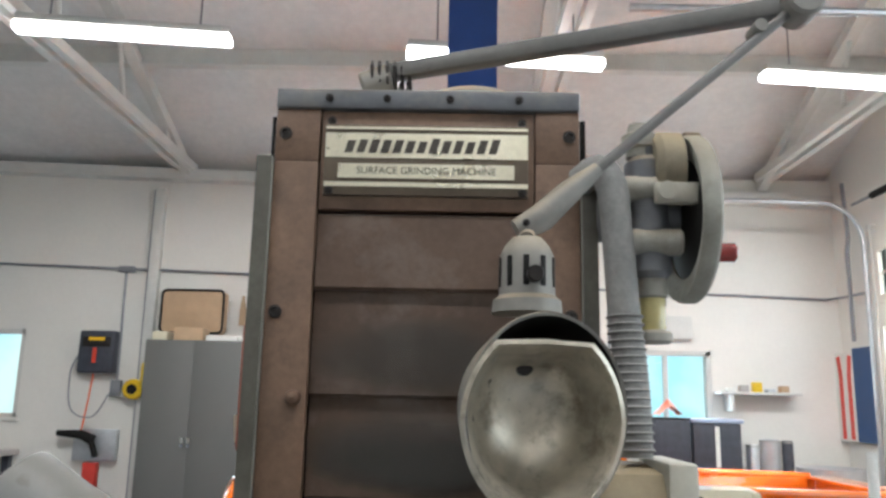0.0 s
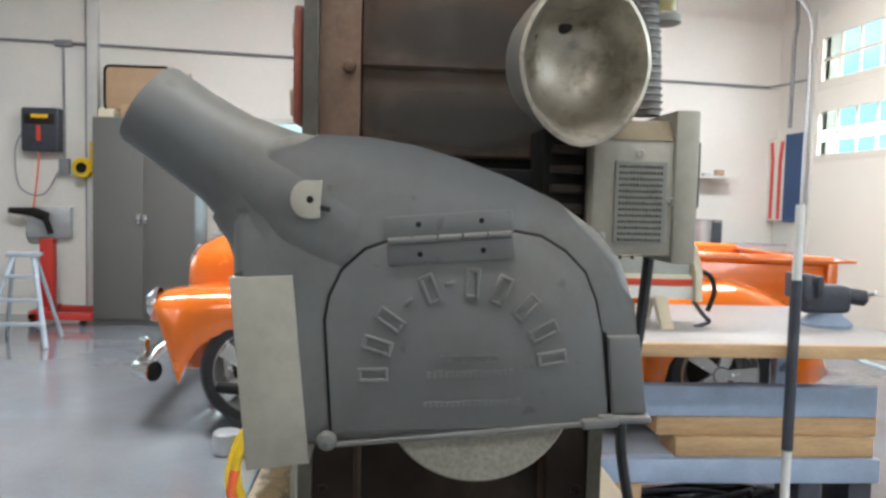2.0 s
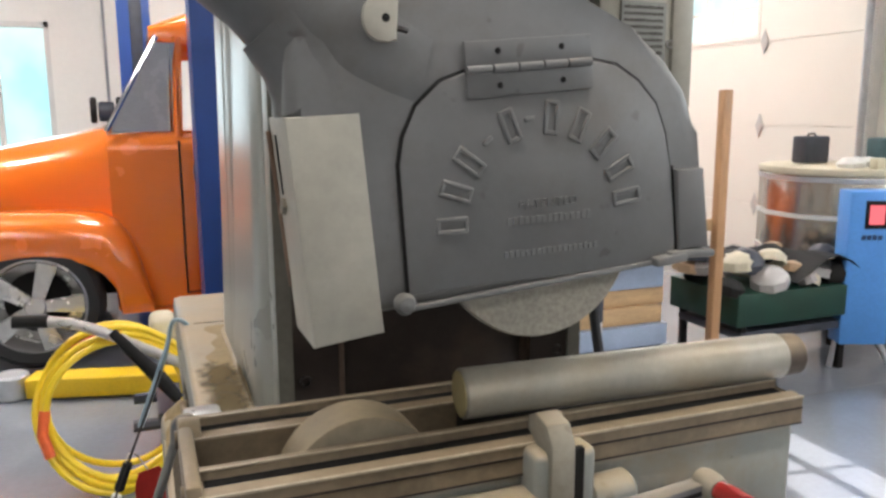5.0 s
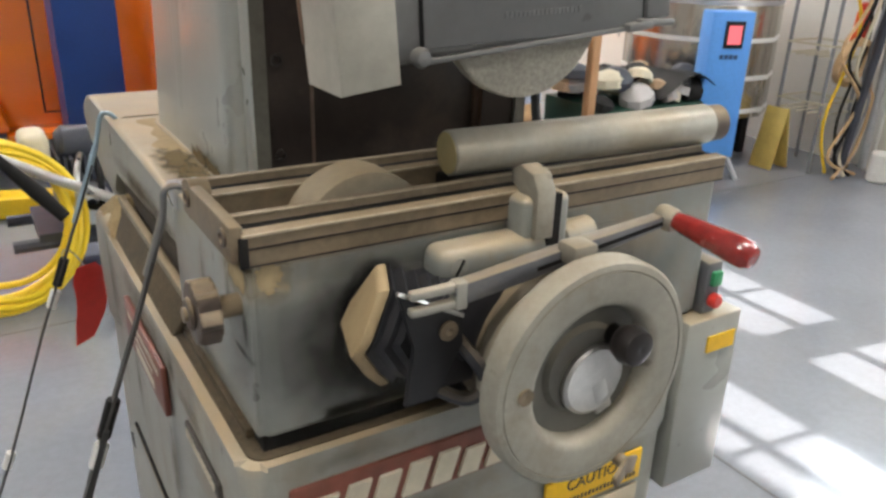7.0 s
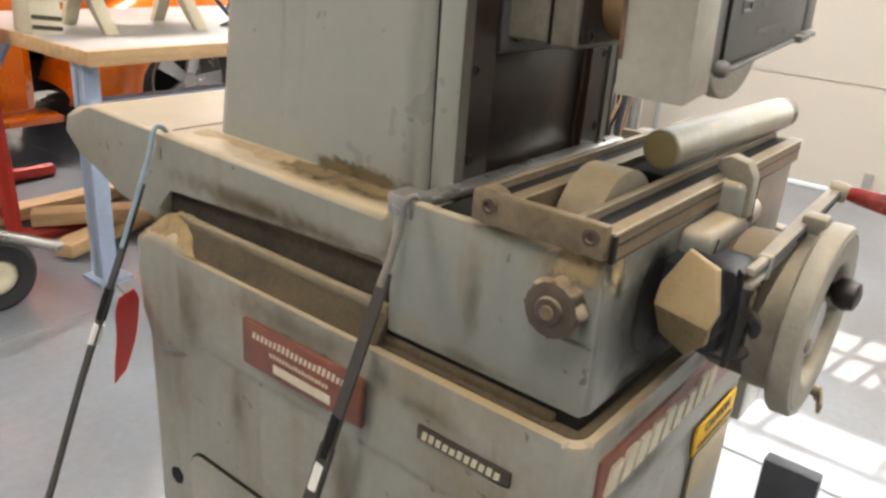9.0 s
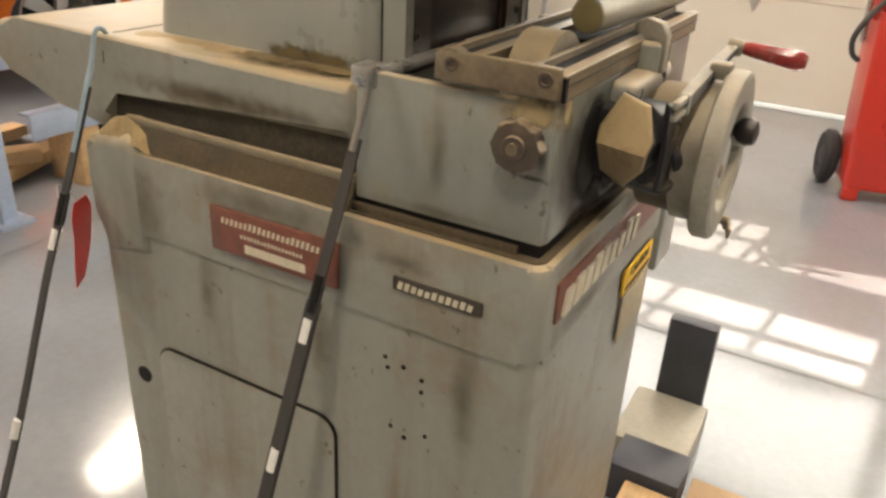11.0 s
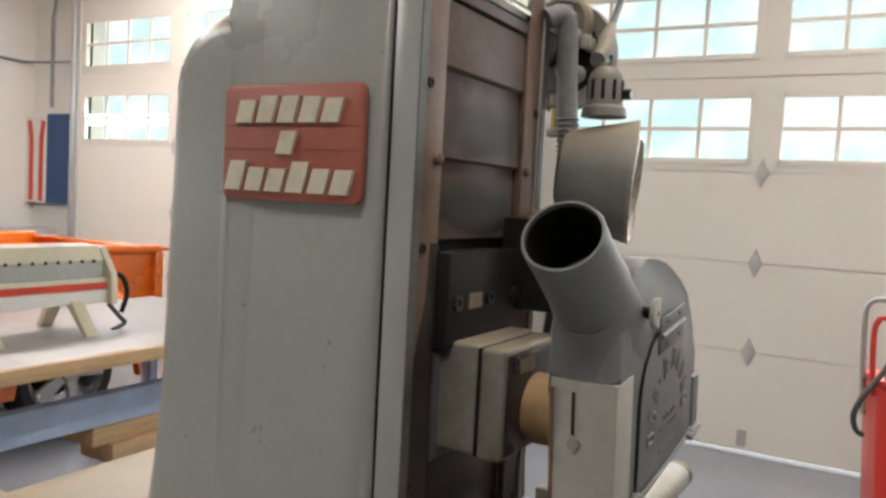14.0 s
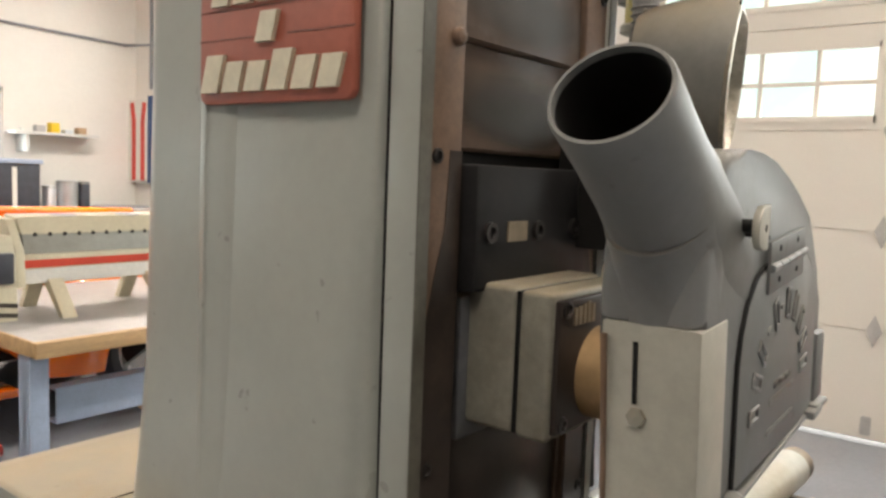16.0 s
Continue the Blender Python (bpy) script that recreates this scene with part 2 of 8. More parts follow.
CABINET = material("grey_cabinet", (0.115, 0.113, 0.105), 0.6, vary=0.05, scale=3, bump=0.03)
WOOD = material("pine_board", (0.56, 0.37, 0.19), 0.6, vary=0.16, scale=5, grain=40, grain_amt=0.12, bump=0.1, stretch=(1, 8, 8))
BENCHTOP = material("worn_bench_top", (0.42, 0.40, 0.38), 0.4, 0.1, vary=0.12, scale=4, grain=40, bump=0.05)
TYRE = material("tyre", (0.025, 0.025, 0.026), 0.7, vary=0.15, scale=20, bump=0.1)
RED = material("red_enamel", (0.60, 0.035, 0.022), 0.32, vary=0.06, scale=4, bump=0.02, coat=0.3)
REDFRAME = material("red_frame", (0.45, 0.03, 0.02), 0.42, vary=0.12, scale=6)
YHOSE = material("yellow_hose", (0.88, 0.62, 0.02), 0.4, vary=0.08, scale=12)
YPAINT = material("yellow_paint", (0.80, 0.52, 0.01), 0.45, vary=0.12, scale=6, stain=(0.3, 0.2, 0.05), stain_amt=0.4)
OHOSE = material("orange_sleeve", (0.85, 0.14, 0.03), 0.5, vary=0.08, scale=12)
CREAMBOX = material("machine_cream", (0.62, 0.57, 0.42), 0.5, vary=0.08, scale=6, dust=DUST, dust_amt=0.2)
REDSTRIPE = material("red_stripe", (0.62, 0.06, 0.03), 0.45, vary=0.06)
SILVER = material("kiln_stainless", (0.56, 0.52, 0.46), 0.20, 0.9, vary=0.12, scale=7, stretch=(1, 1, 0.3))
ALU = material("aluminium", (0.62, 0.64, 0.66), 0.38, 0.75, vary=0.1, scale=10)
DARKMACHINE = material("dark_machine", (0.045, 0.05, 0.065), 0.45, vary=0.25, scale=15, bump=0.08)
CARDBOARD = material("cardboard", (0.45, 0.31, 0.19), 0.8, vary=0.08, scale=8, bump=0.05)
GREENBOX = material("green_plastic", (0.03, 0.26, 0.10), 0.45, vary=0.1, scale=8)
TEAL = material("teal_plastic", (0.03, 0.33, 0.33), 0.45, vary=0.1, scale=8)
PAPER = material("paper", (0.72, 0.71, 0.66), 0.7, vary=0.04, scale=20)
FLAGRED = material("poster_red", (0.65, 0.07, 0.05), 0.6, vary=0.05)
FLAGBLUE = material("poster_blue", (0.02, 0.06, 0.16), 0.6, vary=0.08)
GLASS = glass_material("window_glass")
CARGLASS = glass_material("car_glass", (0.75, 0.85, 0.85))
TUBE = glow("fluorescent_tube", (1.0, 0.97, 0.90), 8.0)
DISPLAY = glow("display", (0.9, 0.18, 0.2), 0.6)
OILED = material("oiled_black", (0.032, 0.024, 0.020), 0.36, 0.0, spec=0.25, vary=0.35, scale=14, grain=120, bump=0.06, stain=(0.12, 0.08, 0.055), stain_amt=0.35, stain_scale=9)
GEAR = material("gear_housing", (0.14, 0.145, 0.155), 0.42, 0.2, vary=0.18, scale=16, grain=90, grain_amt=0.06, bump=0.1, dust=DUST, dust_amt=0.55, stain=(0.28, 0.25, 0.19), stain_amt=0.5, stain_scale=14)
HOSEGREY = material("grey_flex", (0.23, 0.225, 0.215), 0.6, vary=0.14, scale=30, grain=160, grain_amt=0.1, bump=0.2)
PLATEGREY = material("printed_plate", (0.29, 0.29, 0.26), 0.45, 0.2, vary=0.1, scale=20)
STRAPGREY = material("grey_webbing", (0.04, 0.036, 0.032), 0.7, vary=0.2, scale=40, grain=300, bump=0.2)


def far_glow(name, a, b, strength, scale):
    """Bright blurred distance: two pale tones in soft blots."""
    m = glow(name, a, strength)
    nt = m.node_tree
    t = nt.nodes.new("ShaderNodeTexNoise")
    t.inputs["Scale"].default_value, t.inputs["Detail"].default_value = scale, 3.0
    co = nt.nodes.new("ShaderNodeTexCoord")
    nt.links.new(co.outputs["Object"], t.inputs["Vector"])
    r = nt.nodes.new("ShaderNodeMapRange")
    r.inputs["From Min"].default_value, r.inputs["From Max"].default_value = 0.38, 0.62
    nt.links.new(t.outputs["Fac"], r.inputs["Value"])
    x = nt.nodes.new("ShaderNodeMix")
    x.data_type = "RGBA"
    x.inputs[6].default_value, x.inputs[7].default_value = (*a, 1), (*b, 1)
    nt.links.new(r.outputs[0], x.inputs["Factor"])
    nt.links.new(x.outputs[2], nt.nodes["Emission"].inputs[0])
    return m
FLANGEDARK = material("shaded_oily_flange", (0.105, 0.098, 0.078), 0.45, vary=0.3, scale=12, grain=120, grain_amt=0.1, bump=0.05, stain=(0.045, 0.035, 0.026), stain_amt=0.6, stain_scale=10)
DUSTGREY = material("dusty_grey_casting", (0.30, 0.29, 0.25), 0.6, vary=0.2, scale=14, grain=100, grain_amt=0.06, bump=0.08, stain=(0.12, 0.10, 0.07), stain_amt=0.6, stain_scale=18, chips=0.5, dust=DUST, dust_amt=0.4)
AMBER = material("amber_oil_glass", (0.42, 0.36, 0.16), 0.15, vary=0.15, scale=20, bump=0.0)
WEBGREY = material("grimy_wheel_web", (0.105, 0.10, 0.082), 0.55, vary=0.25, scale=14, bump=0.08, dust=DUST, dust_amt=0.3)
WHEELGREY = material("worn_wheel_casting", (0.315, 0.298, 0.245), 0.5, vary=0.16, scale=14, grain=100, grain_amt=0.06, bump=0.08, stain=(0.17, 0.13, 0.08), stain_amt=0.5, stain_scale=18, chips=0.5, dust=DUST, dust_amt=0.25)
DARKGREEN = material("dark_green_tray", (0.008, 0.045, 0.028), 0.5, vary=0.2, scale=8, bump=0.04)
ALLOY = material("polished_alloy", (0.66, 0.65, 0.63), 0.22, 0.65, vary=0.08, scale=10, bump=0.0)
FEEDDARK = material("dark_brown_casting", (0.125, 0.10, 0.066), 0.6, vary=0.3, scale=16, grain=100, grain_amt=0.08, bump=0.1, stain=(0.03, 0.026, 0.02), stain_amt=0.7, stain_scale=14, dust=DUST, dust_amt=0.35)
WORNEDGE = material("worn_way_edge", (0.46, 0.39, 0.28), 0.4, 0.3, vary=0.2, scale=30, grain=160, grain_amt=0.1, bump=0.03)
BELLOWS = material("bellows_rubber", (0.016, 0.016, 0.018), 0.45, vary=0.3, scale=30, bump=0.1, spec=0.35)
ARMGREY = material("lamp_arm_paint", (0.13, 0.125, 0.115), 0.5, vary=0.15, scale=18, bump=0.06, chips=0.4)
LADDER = material("ladder_aluminium", (0.42, 0.48, 0.54), 0.45, 0.3, vary=0.12, scale=9)


# ---- builders ----
def mesh_of(bm, mat, angle=38, smooth=True):
    bmesh.ops.recalc_face_normals(bm, faces=bm.faces)
    me = bpy.data.meshes.new("mesh")
    bm.to_mesh(me)
    bm.free()
    me.materials.append(mat)
    if smooth:
        me.polygons.foreach_set("use_smooth", [True] * len(me.polygons))
        me.set_sharp_from_angle(angle=radians(angle))
    return me


def part(name, bm, mat, parent=None, label=""):
    ob = new(name, mesh_of(bm, mat))
    ob.parent = parent
    return tagged(ob, label)


def thing(name, label, category, at=(0, 0, 0), rz=0.0, group="", kind=""):
    ob = new(name)
    ob.empty_display_size = 0.05
    ob.matrix_basis = pose(*at, 0, 0, rz)
    return tagged(ob, label, category, group, kind)


def solid(name, bm, mat, label="", category="", kind="", group="", at=(0, 0, 0), rz=0.0):
    ob = new(name, mesh_of(bm, mat))
    ob.matrix_basis = pose(*at, 0, 0, rz)
    return tagged(ob, label, category, group, kind)


def join(*bms):
    out = bmesh.new()
    for b in bms:
        me = bpy.data.meshes.new("tmp")
        b.to_mesh(me)
        b.free()
        out.from_mesh(me)
        bpy.data.meshes.remove(me)
    return out


def moved(bm, m):
    bmesh.ops.transform(bm, matrix=m, verts=bm.verts)
    return bm


def box(x0, x1, y0, y1, z0, z1, bevel=0.0, seg=2):
    bm = bmesh.new()
    bmesh.ops.create_cube(bm, size=1)
    for v in bm.verts:
        v.co = Vector(((x0 + x1) / 2 + v.co.x * (x1 - x0), (y0 + y1) / 2 + v.co.y * (y1 - y0), (z0 + z1) / 2 + v.co.z * (z1 - z0)))
    if bevel:
        bmesh.ops.bevel(bm, geom=bm.edges[:], offset=bevel, segments=seg, profile=0.5, affect="EDGES", clamp_overlap=True)
    return bm


def frame_of(way):
    way = Vector(way).normalized()
    side = way.cross(Vector((0, 0, 1)))
    if side.length < 1e-3:
        side = Vector((1, 0, 0))
    side.normalize()
    return side, side.cross(way).normalized()


def sweep(points, radius, seg=12, caps=True, close=False):
    """A tube along points; radius is a number or one for each point."""
    pts = [Vector(p) for p in points]
    n = len(pts)
    rad = radius if isinstance(radius, (list, tuple)) else [radius] * n
    bm = bmesh.new()
    rings = []
    last = None
    for i, p in enumerate(pts):
        a = pts[(i - 1) % n] if close or i > 0 else p
        b = pts[(i + 1) % n] if close or i < n - 1 else p
        way = (b - a).normalized()
        if last is None:
            side, up = frame_of(way)
        else:
            side = last - way * last.dot(way)
            side = side.normalized() if side.length > 1e-6 else frame_of(way)[0]
            up = side.cross(way).normalized()
        last = side
        rings.append([bm.verts.new(p + (side * math.cos(2 * math.pi * k / seg) + up * math.sin(2 * math.pi * k / seg)) * rad[i]) for k in range(seg)])
    for i in range(n if close else n - 1):
        r0, r1 = rings[i], rings[(i + 1) % n]
        for k in range(seg):
            bm.faces.new((r0[k], r0[(k + 1) % seg], r1[(k + 1) % seg], r1[k]))
    if caps and not close:
        bm.faces.new(rings[0])
        bm.faces.new(rings[-1])
    return bm


def rod(a, b, r, r2=None, seg=16, bevel=0.0):
    a, b = Vector(a), Vector(b)
    r2 = r if r2 is None else r2
    if not bevel:
        return sweep([a, b], [r, r2], seg)
    w = (b - a).normalized() * bevel
    return sweep([a, a + w, b - w, b], [r - bevel, r, r2, r2 - bevel], seg)


def lathe(profile, at, way, seg=28, caps=False, close=False):
    """Turns (radius, height) pairs about the axis that leaves at along way."""
    at, way = Vector(at), Vector(way).normalized()
    side, up = frame_of(way)
    bm = bmesh.new()
    rings = [[bm.verts.new(at + way * h + (side * math.cos(2 * math.pi * k / seg) + up * math.sin(2 * math.pi * k / seg)) * max(r, 1e-4)) for k in range(seg)]
             for r, h in profile]
    last = len(rings) if close else len(rings) - 1
    for i in range(last):
        r0, r1 = rings[i], rings[(i + 1) % len(rings)]
        for k in range(seg):
            bm.faces.new((r0[k], r0[(k + 1) % seg], r1[(k + 1) % seg], r1[k]))
    if caps:
        bm.faces.new(rings[0])
        bm.faces.new(rings[-1])
    return bm


def prism(poly, axis, a, b, bevel=0.0, seg=2):
    """Pushes a flat outline along an axis from a to b. axis x takes (y, z) pairs, y takes (x, z), z takes (x, y)."""
    bm = bmesh.new()

    def at(p, d):
        return {"x": (d, p[0], p[1]), "y": (p[0], d, p[1]), "z": (p[0], p[1], d)}[axis]

    lo = [bm.verts.new(at(p, a)) for p in poly]
    hi = [bm.verts.new(at(p, b)) for p in poly]
    f0, f1 = bm.faces.new(lo), bm.faces.new(hi)
    k = len(poly)
    for i in range(k):
        bm.faces.new((lo[i], lo[(i + 1) % k], hi[(i + 1) % k], hi[i]))
    if bevel:
        bmesh.ops.bevel(bm, geom=list({e for f in (f0, f1) for e in f.edges}), offset=bevel, segments=seg, profile=0.5, affect="EDGES", clamp_overlap=True)
    return bm


def rounded(x0, x1, y0, y1, r, n=5):
    """A rectangle's outline with round corners."""
    out = []
    for cx, cy, a0 in ((x1 - r, y1 - r, 0), (x0 + r, y1 - r, 90), (x0 + r, y0 + r, 180), (x1 - r, y0 + r, 270)):
        for i in range(n + 1):
            a = radians(a0 + 90 * i / n)
            out.append((cx + r * math.cos(a), cy + r * math.sin(a)))
    return out


def spline(points, n=6, close=False):
    """Points on a smooth curve through the given ones."""
    p = [Vector(q) for q in points]
    k = len(p)
    out = []
    for i in range(k if close else k - 1):
        a, b, c, d = (p[(i + j) % k] if close else p[min(max(i + j, 0), k - 1)] for j in (-1, 0, 1, 2))
        for s in range(n):
            t = s / n
            out.append(0.5 * ((2 * b) + (c - a) * t + (2 * a - 5 * b + 4 * c - d) * t * t + (3 * b - a - 3 * c + d) * t ** 3))
    if not close:
        out.append(p[-1])
    return out


def words(text, height, depth, mat, parent, m, name="lettering", width=None):
    """Raised lettering, as a mesh, centred at m: x along the line, y up, z out of the surface."""
    cu = bpy.data.curves.new("text", "FONT")
    cu.body, cu.size, cu.extrude, cu.align_x, cu.align_y = text, height, depth, "CENTER", "CENTER"
    ob = new("text", cu)
    me = bpy.data.meshes.new_from_object(ob.evaluated_get(bpy.context.evaluated_depsgraph_get()))
    bpy.data.objects.remove(ob)
    if width:
        xs = [v.co.x for v in me.vertices]
        f = width / (max(xs) - min(xs))
        for v in me.vertices:
            v.co.x *= f
    me.transform(m)
    me.materials.clear()
    me.materials.append(mat)
    res = new(name, me)
    res.parent = parent
    return res


def bars(m, w, h, n, depth, fill=0.62, slant=0.0, seed=1):
    """A line of writing as plain bars, w long and h high, on the plane of m."""
    rnd = random.Random(seed)
    bms = []
    step = w / n
    for i in range(n):
        x0 = -w / 2 + step * i
        k = h * rnd.uniform(0.75, 1.0)
        b = box(x0, x0 + step * fill, -h / 2, -h / 2 + k, 0, depth)
        for v in b.verts:
            v.co.x += slant * v.co.y
        bms.append(b)
    return moved(join(*bms), m)


def plane_m(at, right, up):
    """The pose of a flat thing: its place, its rightward and its upward direction."""
    r, u = Vector(right).normalized(), Vector(up).normalized()
    o = r.cross(u)
    return Matrix(((r.x, u.x, o.x, at[0]), (r.y, u.y, o.y, at[1]), (r.z, u.z, o.z, at[2]), (0, 0, 0, 1)))


def screw(at, way, r, parent, mat=None, name="screw", dome=False):
    prof = [(r, 0), (r, 0.003), (r * 0.75, 0.006), (0, 0.0075)] if dome else [(r, 0), (r, 0.0022), (r * 0.62, 0.0026), (r * 0.55, 0.0004), (0, 0.0004)]
    return part(name, lathe(prof, at, way, 14), mat or SCREW, parent)


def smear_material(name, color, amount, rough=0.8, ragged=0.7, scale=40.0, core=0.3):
    """A stain or painted shade with a soft, ragged outline, clear towards its rim."""
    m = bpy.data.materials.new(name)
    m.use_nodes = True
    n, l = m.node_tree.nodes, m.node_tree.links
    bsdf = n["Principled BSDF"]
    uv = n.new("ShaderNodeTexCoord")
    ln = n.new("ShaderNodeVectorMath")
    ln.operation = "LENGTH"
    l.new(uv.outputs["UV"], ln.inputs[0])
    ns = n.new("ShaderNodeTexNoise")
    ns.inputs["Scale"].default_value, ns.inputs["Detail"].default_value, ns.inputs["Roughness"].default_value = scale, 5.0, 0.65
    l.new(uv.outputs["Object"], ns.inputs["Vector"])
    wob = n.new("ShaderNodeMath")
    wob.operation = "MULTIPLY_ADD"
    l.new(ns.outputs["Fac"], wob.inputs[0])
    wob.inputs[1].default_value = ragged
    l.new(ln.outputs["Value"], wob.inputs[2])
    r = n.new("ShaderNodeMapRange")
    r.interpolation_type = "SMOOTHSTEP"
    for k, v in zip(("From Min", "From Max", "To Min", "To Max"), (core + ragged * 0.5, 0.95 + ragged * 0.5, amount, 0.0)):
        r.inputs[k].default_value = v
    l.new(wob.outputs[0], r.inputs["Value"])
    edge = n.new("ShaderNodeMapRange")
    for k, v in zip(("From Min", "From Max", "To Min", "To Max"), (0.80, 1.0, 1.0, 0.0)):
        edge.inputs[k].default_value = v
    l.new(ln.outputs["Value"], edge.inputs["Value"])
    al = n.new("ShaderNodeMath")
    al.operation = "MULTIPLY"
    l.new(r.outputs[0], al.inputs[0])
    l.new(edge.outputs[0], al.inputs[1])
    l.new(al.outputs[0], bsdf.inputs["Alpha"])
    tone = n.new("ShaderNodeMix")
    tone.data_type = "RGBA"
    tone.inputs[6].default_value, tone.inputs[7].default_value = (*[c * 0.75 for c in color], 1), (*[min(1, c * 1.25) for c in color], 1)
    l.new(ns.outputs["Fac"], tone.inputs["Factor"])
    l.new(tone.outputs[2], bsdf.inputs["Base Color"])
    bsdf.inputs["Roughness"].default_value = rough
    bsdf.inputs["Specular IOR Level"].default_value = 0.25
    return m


smear_count = [0]


def smear(mat, m, w, h, parent, label=""):
    """A thin film of dirt or painted shade, w by h, lying on the plane of m, each a little above the last."""
    smear_count[0] += 1
    lift = 0.0004 + 0.00018 * (smear_count[0] % 9)
    bm = bmesh.new()
    lay = bm.loops.layers.uv.new("UVMap")
    vs = [bm.verts.new(m @ Vector((x * w / 2, y * h / 2, lift))) for x, y in ((-1, -1), (1, -1), (1, 1), (-1, 1))]
    for loop, c in zip(bm.faces.new(vs).loops, ((-1, -1), (1, -1), (1, 1), (-1, 1))):
        loop[lay].uv = c
    return part("dirt_smear", bm, mat, parent, label)


# ---- the hall ----
X0, X1, Y0, Y1 = -8.0, DOOR_X, -8.0, 7.15
EAVE, RIDGE_Y, RIDGE_Z = 3.75, -0.4, 6.6
solid("ground", box(-40, 40, -40, 40, -0.5, -0.16), material("yard_concrete", (0.42, 0.41, 0.39), 0.8, vary=0.1, scale=0.5), "pale concrete yard outside the hall", "ground", "structure")
floor = solid("floor", box(X0 - 0.2, X1 + 0.25, Y0 - 0.2, Y1 + 0.2, -0.15, 0), FLOORMAT, "sealed grey concrete floor with a soft sheen", "floor", "structure")
for k, bm in enumerate((box(X0, X1, 1.718, 1.724, 0.0005, 0.0012), box(X0, X1, -2.6, -2.594, 0.0005, 0.0012), box(1.02, 1.026, Y0, Y1, 0.0006, 0.0013), box(-3.4, -3.394, Y0, Y1, 0.0006, 0.0013))):
    solid("trim", bm, JOINT, "sawn joint in the concrete floor", "joint", "structure")


def wall_with(name, axis, at, thick, span, height, holes, mat, label):
    """A wall in a plane, cut by its openings (a0, a1, z0, z1)."""
    cuts = sorted({span[0], span[1], *(h[0] for h in holes), *(h[1] for h in holes)})
    zs = sorted({0.0, height, *(h[2] for h in holes), *(h[3] for h in holes)})
    bms = []
    for a, b in zip(cuts, cuts[1:]):
        run = None
        for z0, z1 in zip(zs, zs[1:]):
            mid = ((a + b) / 2, (z0 + z1) / 2)
            if any(h[0] < mid[0] < h[1] and h[2] < mid[1] < h[3] for h in holes):
                if run:
                    bms.append((a, b, *run))
                run = None
            else:
                run = (run[0], z1) if run else (z0, z1)
        if run:
            bms.append((a, b, *run))
    out = [box(a, b, at, at + thick, z0, z1) if axis == "y" else box(at, at + thick, a, b, z0, z1) for a, b, z0, z1 in bms]
    return solid(name, join(*out), mat, label, "wall", "structure")


BACK_WIN = ((-5.65, -4.30, 1.17, 2.05), (-1.83, -0.95, 0.86, 2.02), (1.72, 2.61, 1.09, 1.96))
wall_with("wall_north", "y", Y1, 0.2, (X0 - 0.2, X1 + 0.25), EAVE, BACK_WIN, WALLWHITE, "white panelled back wall with conduits and three windows")
DOORS = ((-3.80, 1.60, 0.0, 2.76, 4, 0.897, 1.675, 2.27), (2.85, 6.34, 0.0, 3.05, 2, 5.69, 1.745, 2.425))
holes = [(d[0], d[1], d[2], d[3]) for d in DOORS]
wall_with("wall_east", "x", X1 + 0.05, 0.2, (Y0 - 0.2, Y1), EAVE, holes, WALLWHITE, "white side wall with two sectional garage doors")
# Unseen west and south walls, added to close the hall and bounce light.
wall_with("wall_west", "x", X0 - 0.2, 0.2, (Y0 - 0.2, Y1), EAVE, [], WALLWHITE, "plain white side wall out of view, closing the hall")
wall_with("wall_south", "y", Y0 - 0.2, 0.2, (X0, X1 + 0.05), EAVE, [], WALLWHITE, "plain white end wall out of view, closing the hall")
for nm, x in (("wall_gable_east", X1 + 0.05), ("wall_gable_west", X0 - 0.2)):
    solid(nm, prism([(Y0 - 0.2, EAVE), (Y1 + 0.2, EAVE), (RIDGE_Y, RIDGE_Z)], "x", x, x + 0.2), WALLWHITE, "white insulated gable above the eaves", "wall", "structure")
slope = [(Y1 + 0.2, EAVE), (RIDGE_Y, RIDGE_Z), (Y0 - 0.2, EAVE), (Y0 - 0.2, EAVE + 0.25), (RIDGE_Y, RIDGE_Z + 0.25), (Y1 + 0.2, EAVE + 0.25)]
solid("ceiling", prism(slope, "x", X0 - 0.2, X1 + 0.25), CEILWHITE, "sloping white faced insulation under the roof", "ceiling", "structure")

# wall panel seams, the eaves girt and the columns
girt = thing("eave_girt", "white steel girt along the top of the back wall", "girder", (0, 0, 0), kind="structure")
part("girt", prism([(X0, 3.76), (X1, 3.44), (X1, 3.55), (X0, 3.87)], "y", 7.0, 7.15), STEELPAINT, girt)
for sx in (-5.4, -3.11, -0.5, 1.6):
    solid("trim", box(sx - 0.012, sx + 0.012, 7.135, 7.15, 0, 3.53), CONDUIT, "grey joint strip between white wall panels", "trim", "structure")
for sx in (-3.03,):
    solid("trim", box(sx - 0.05, sx + 0.05, 7.06, 7.15, 0, 3.53, 0.006), STEELPAINT, "white steel wall column", "column", "structure")


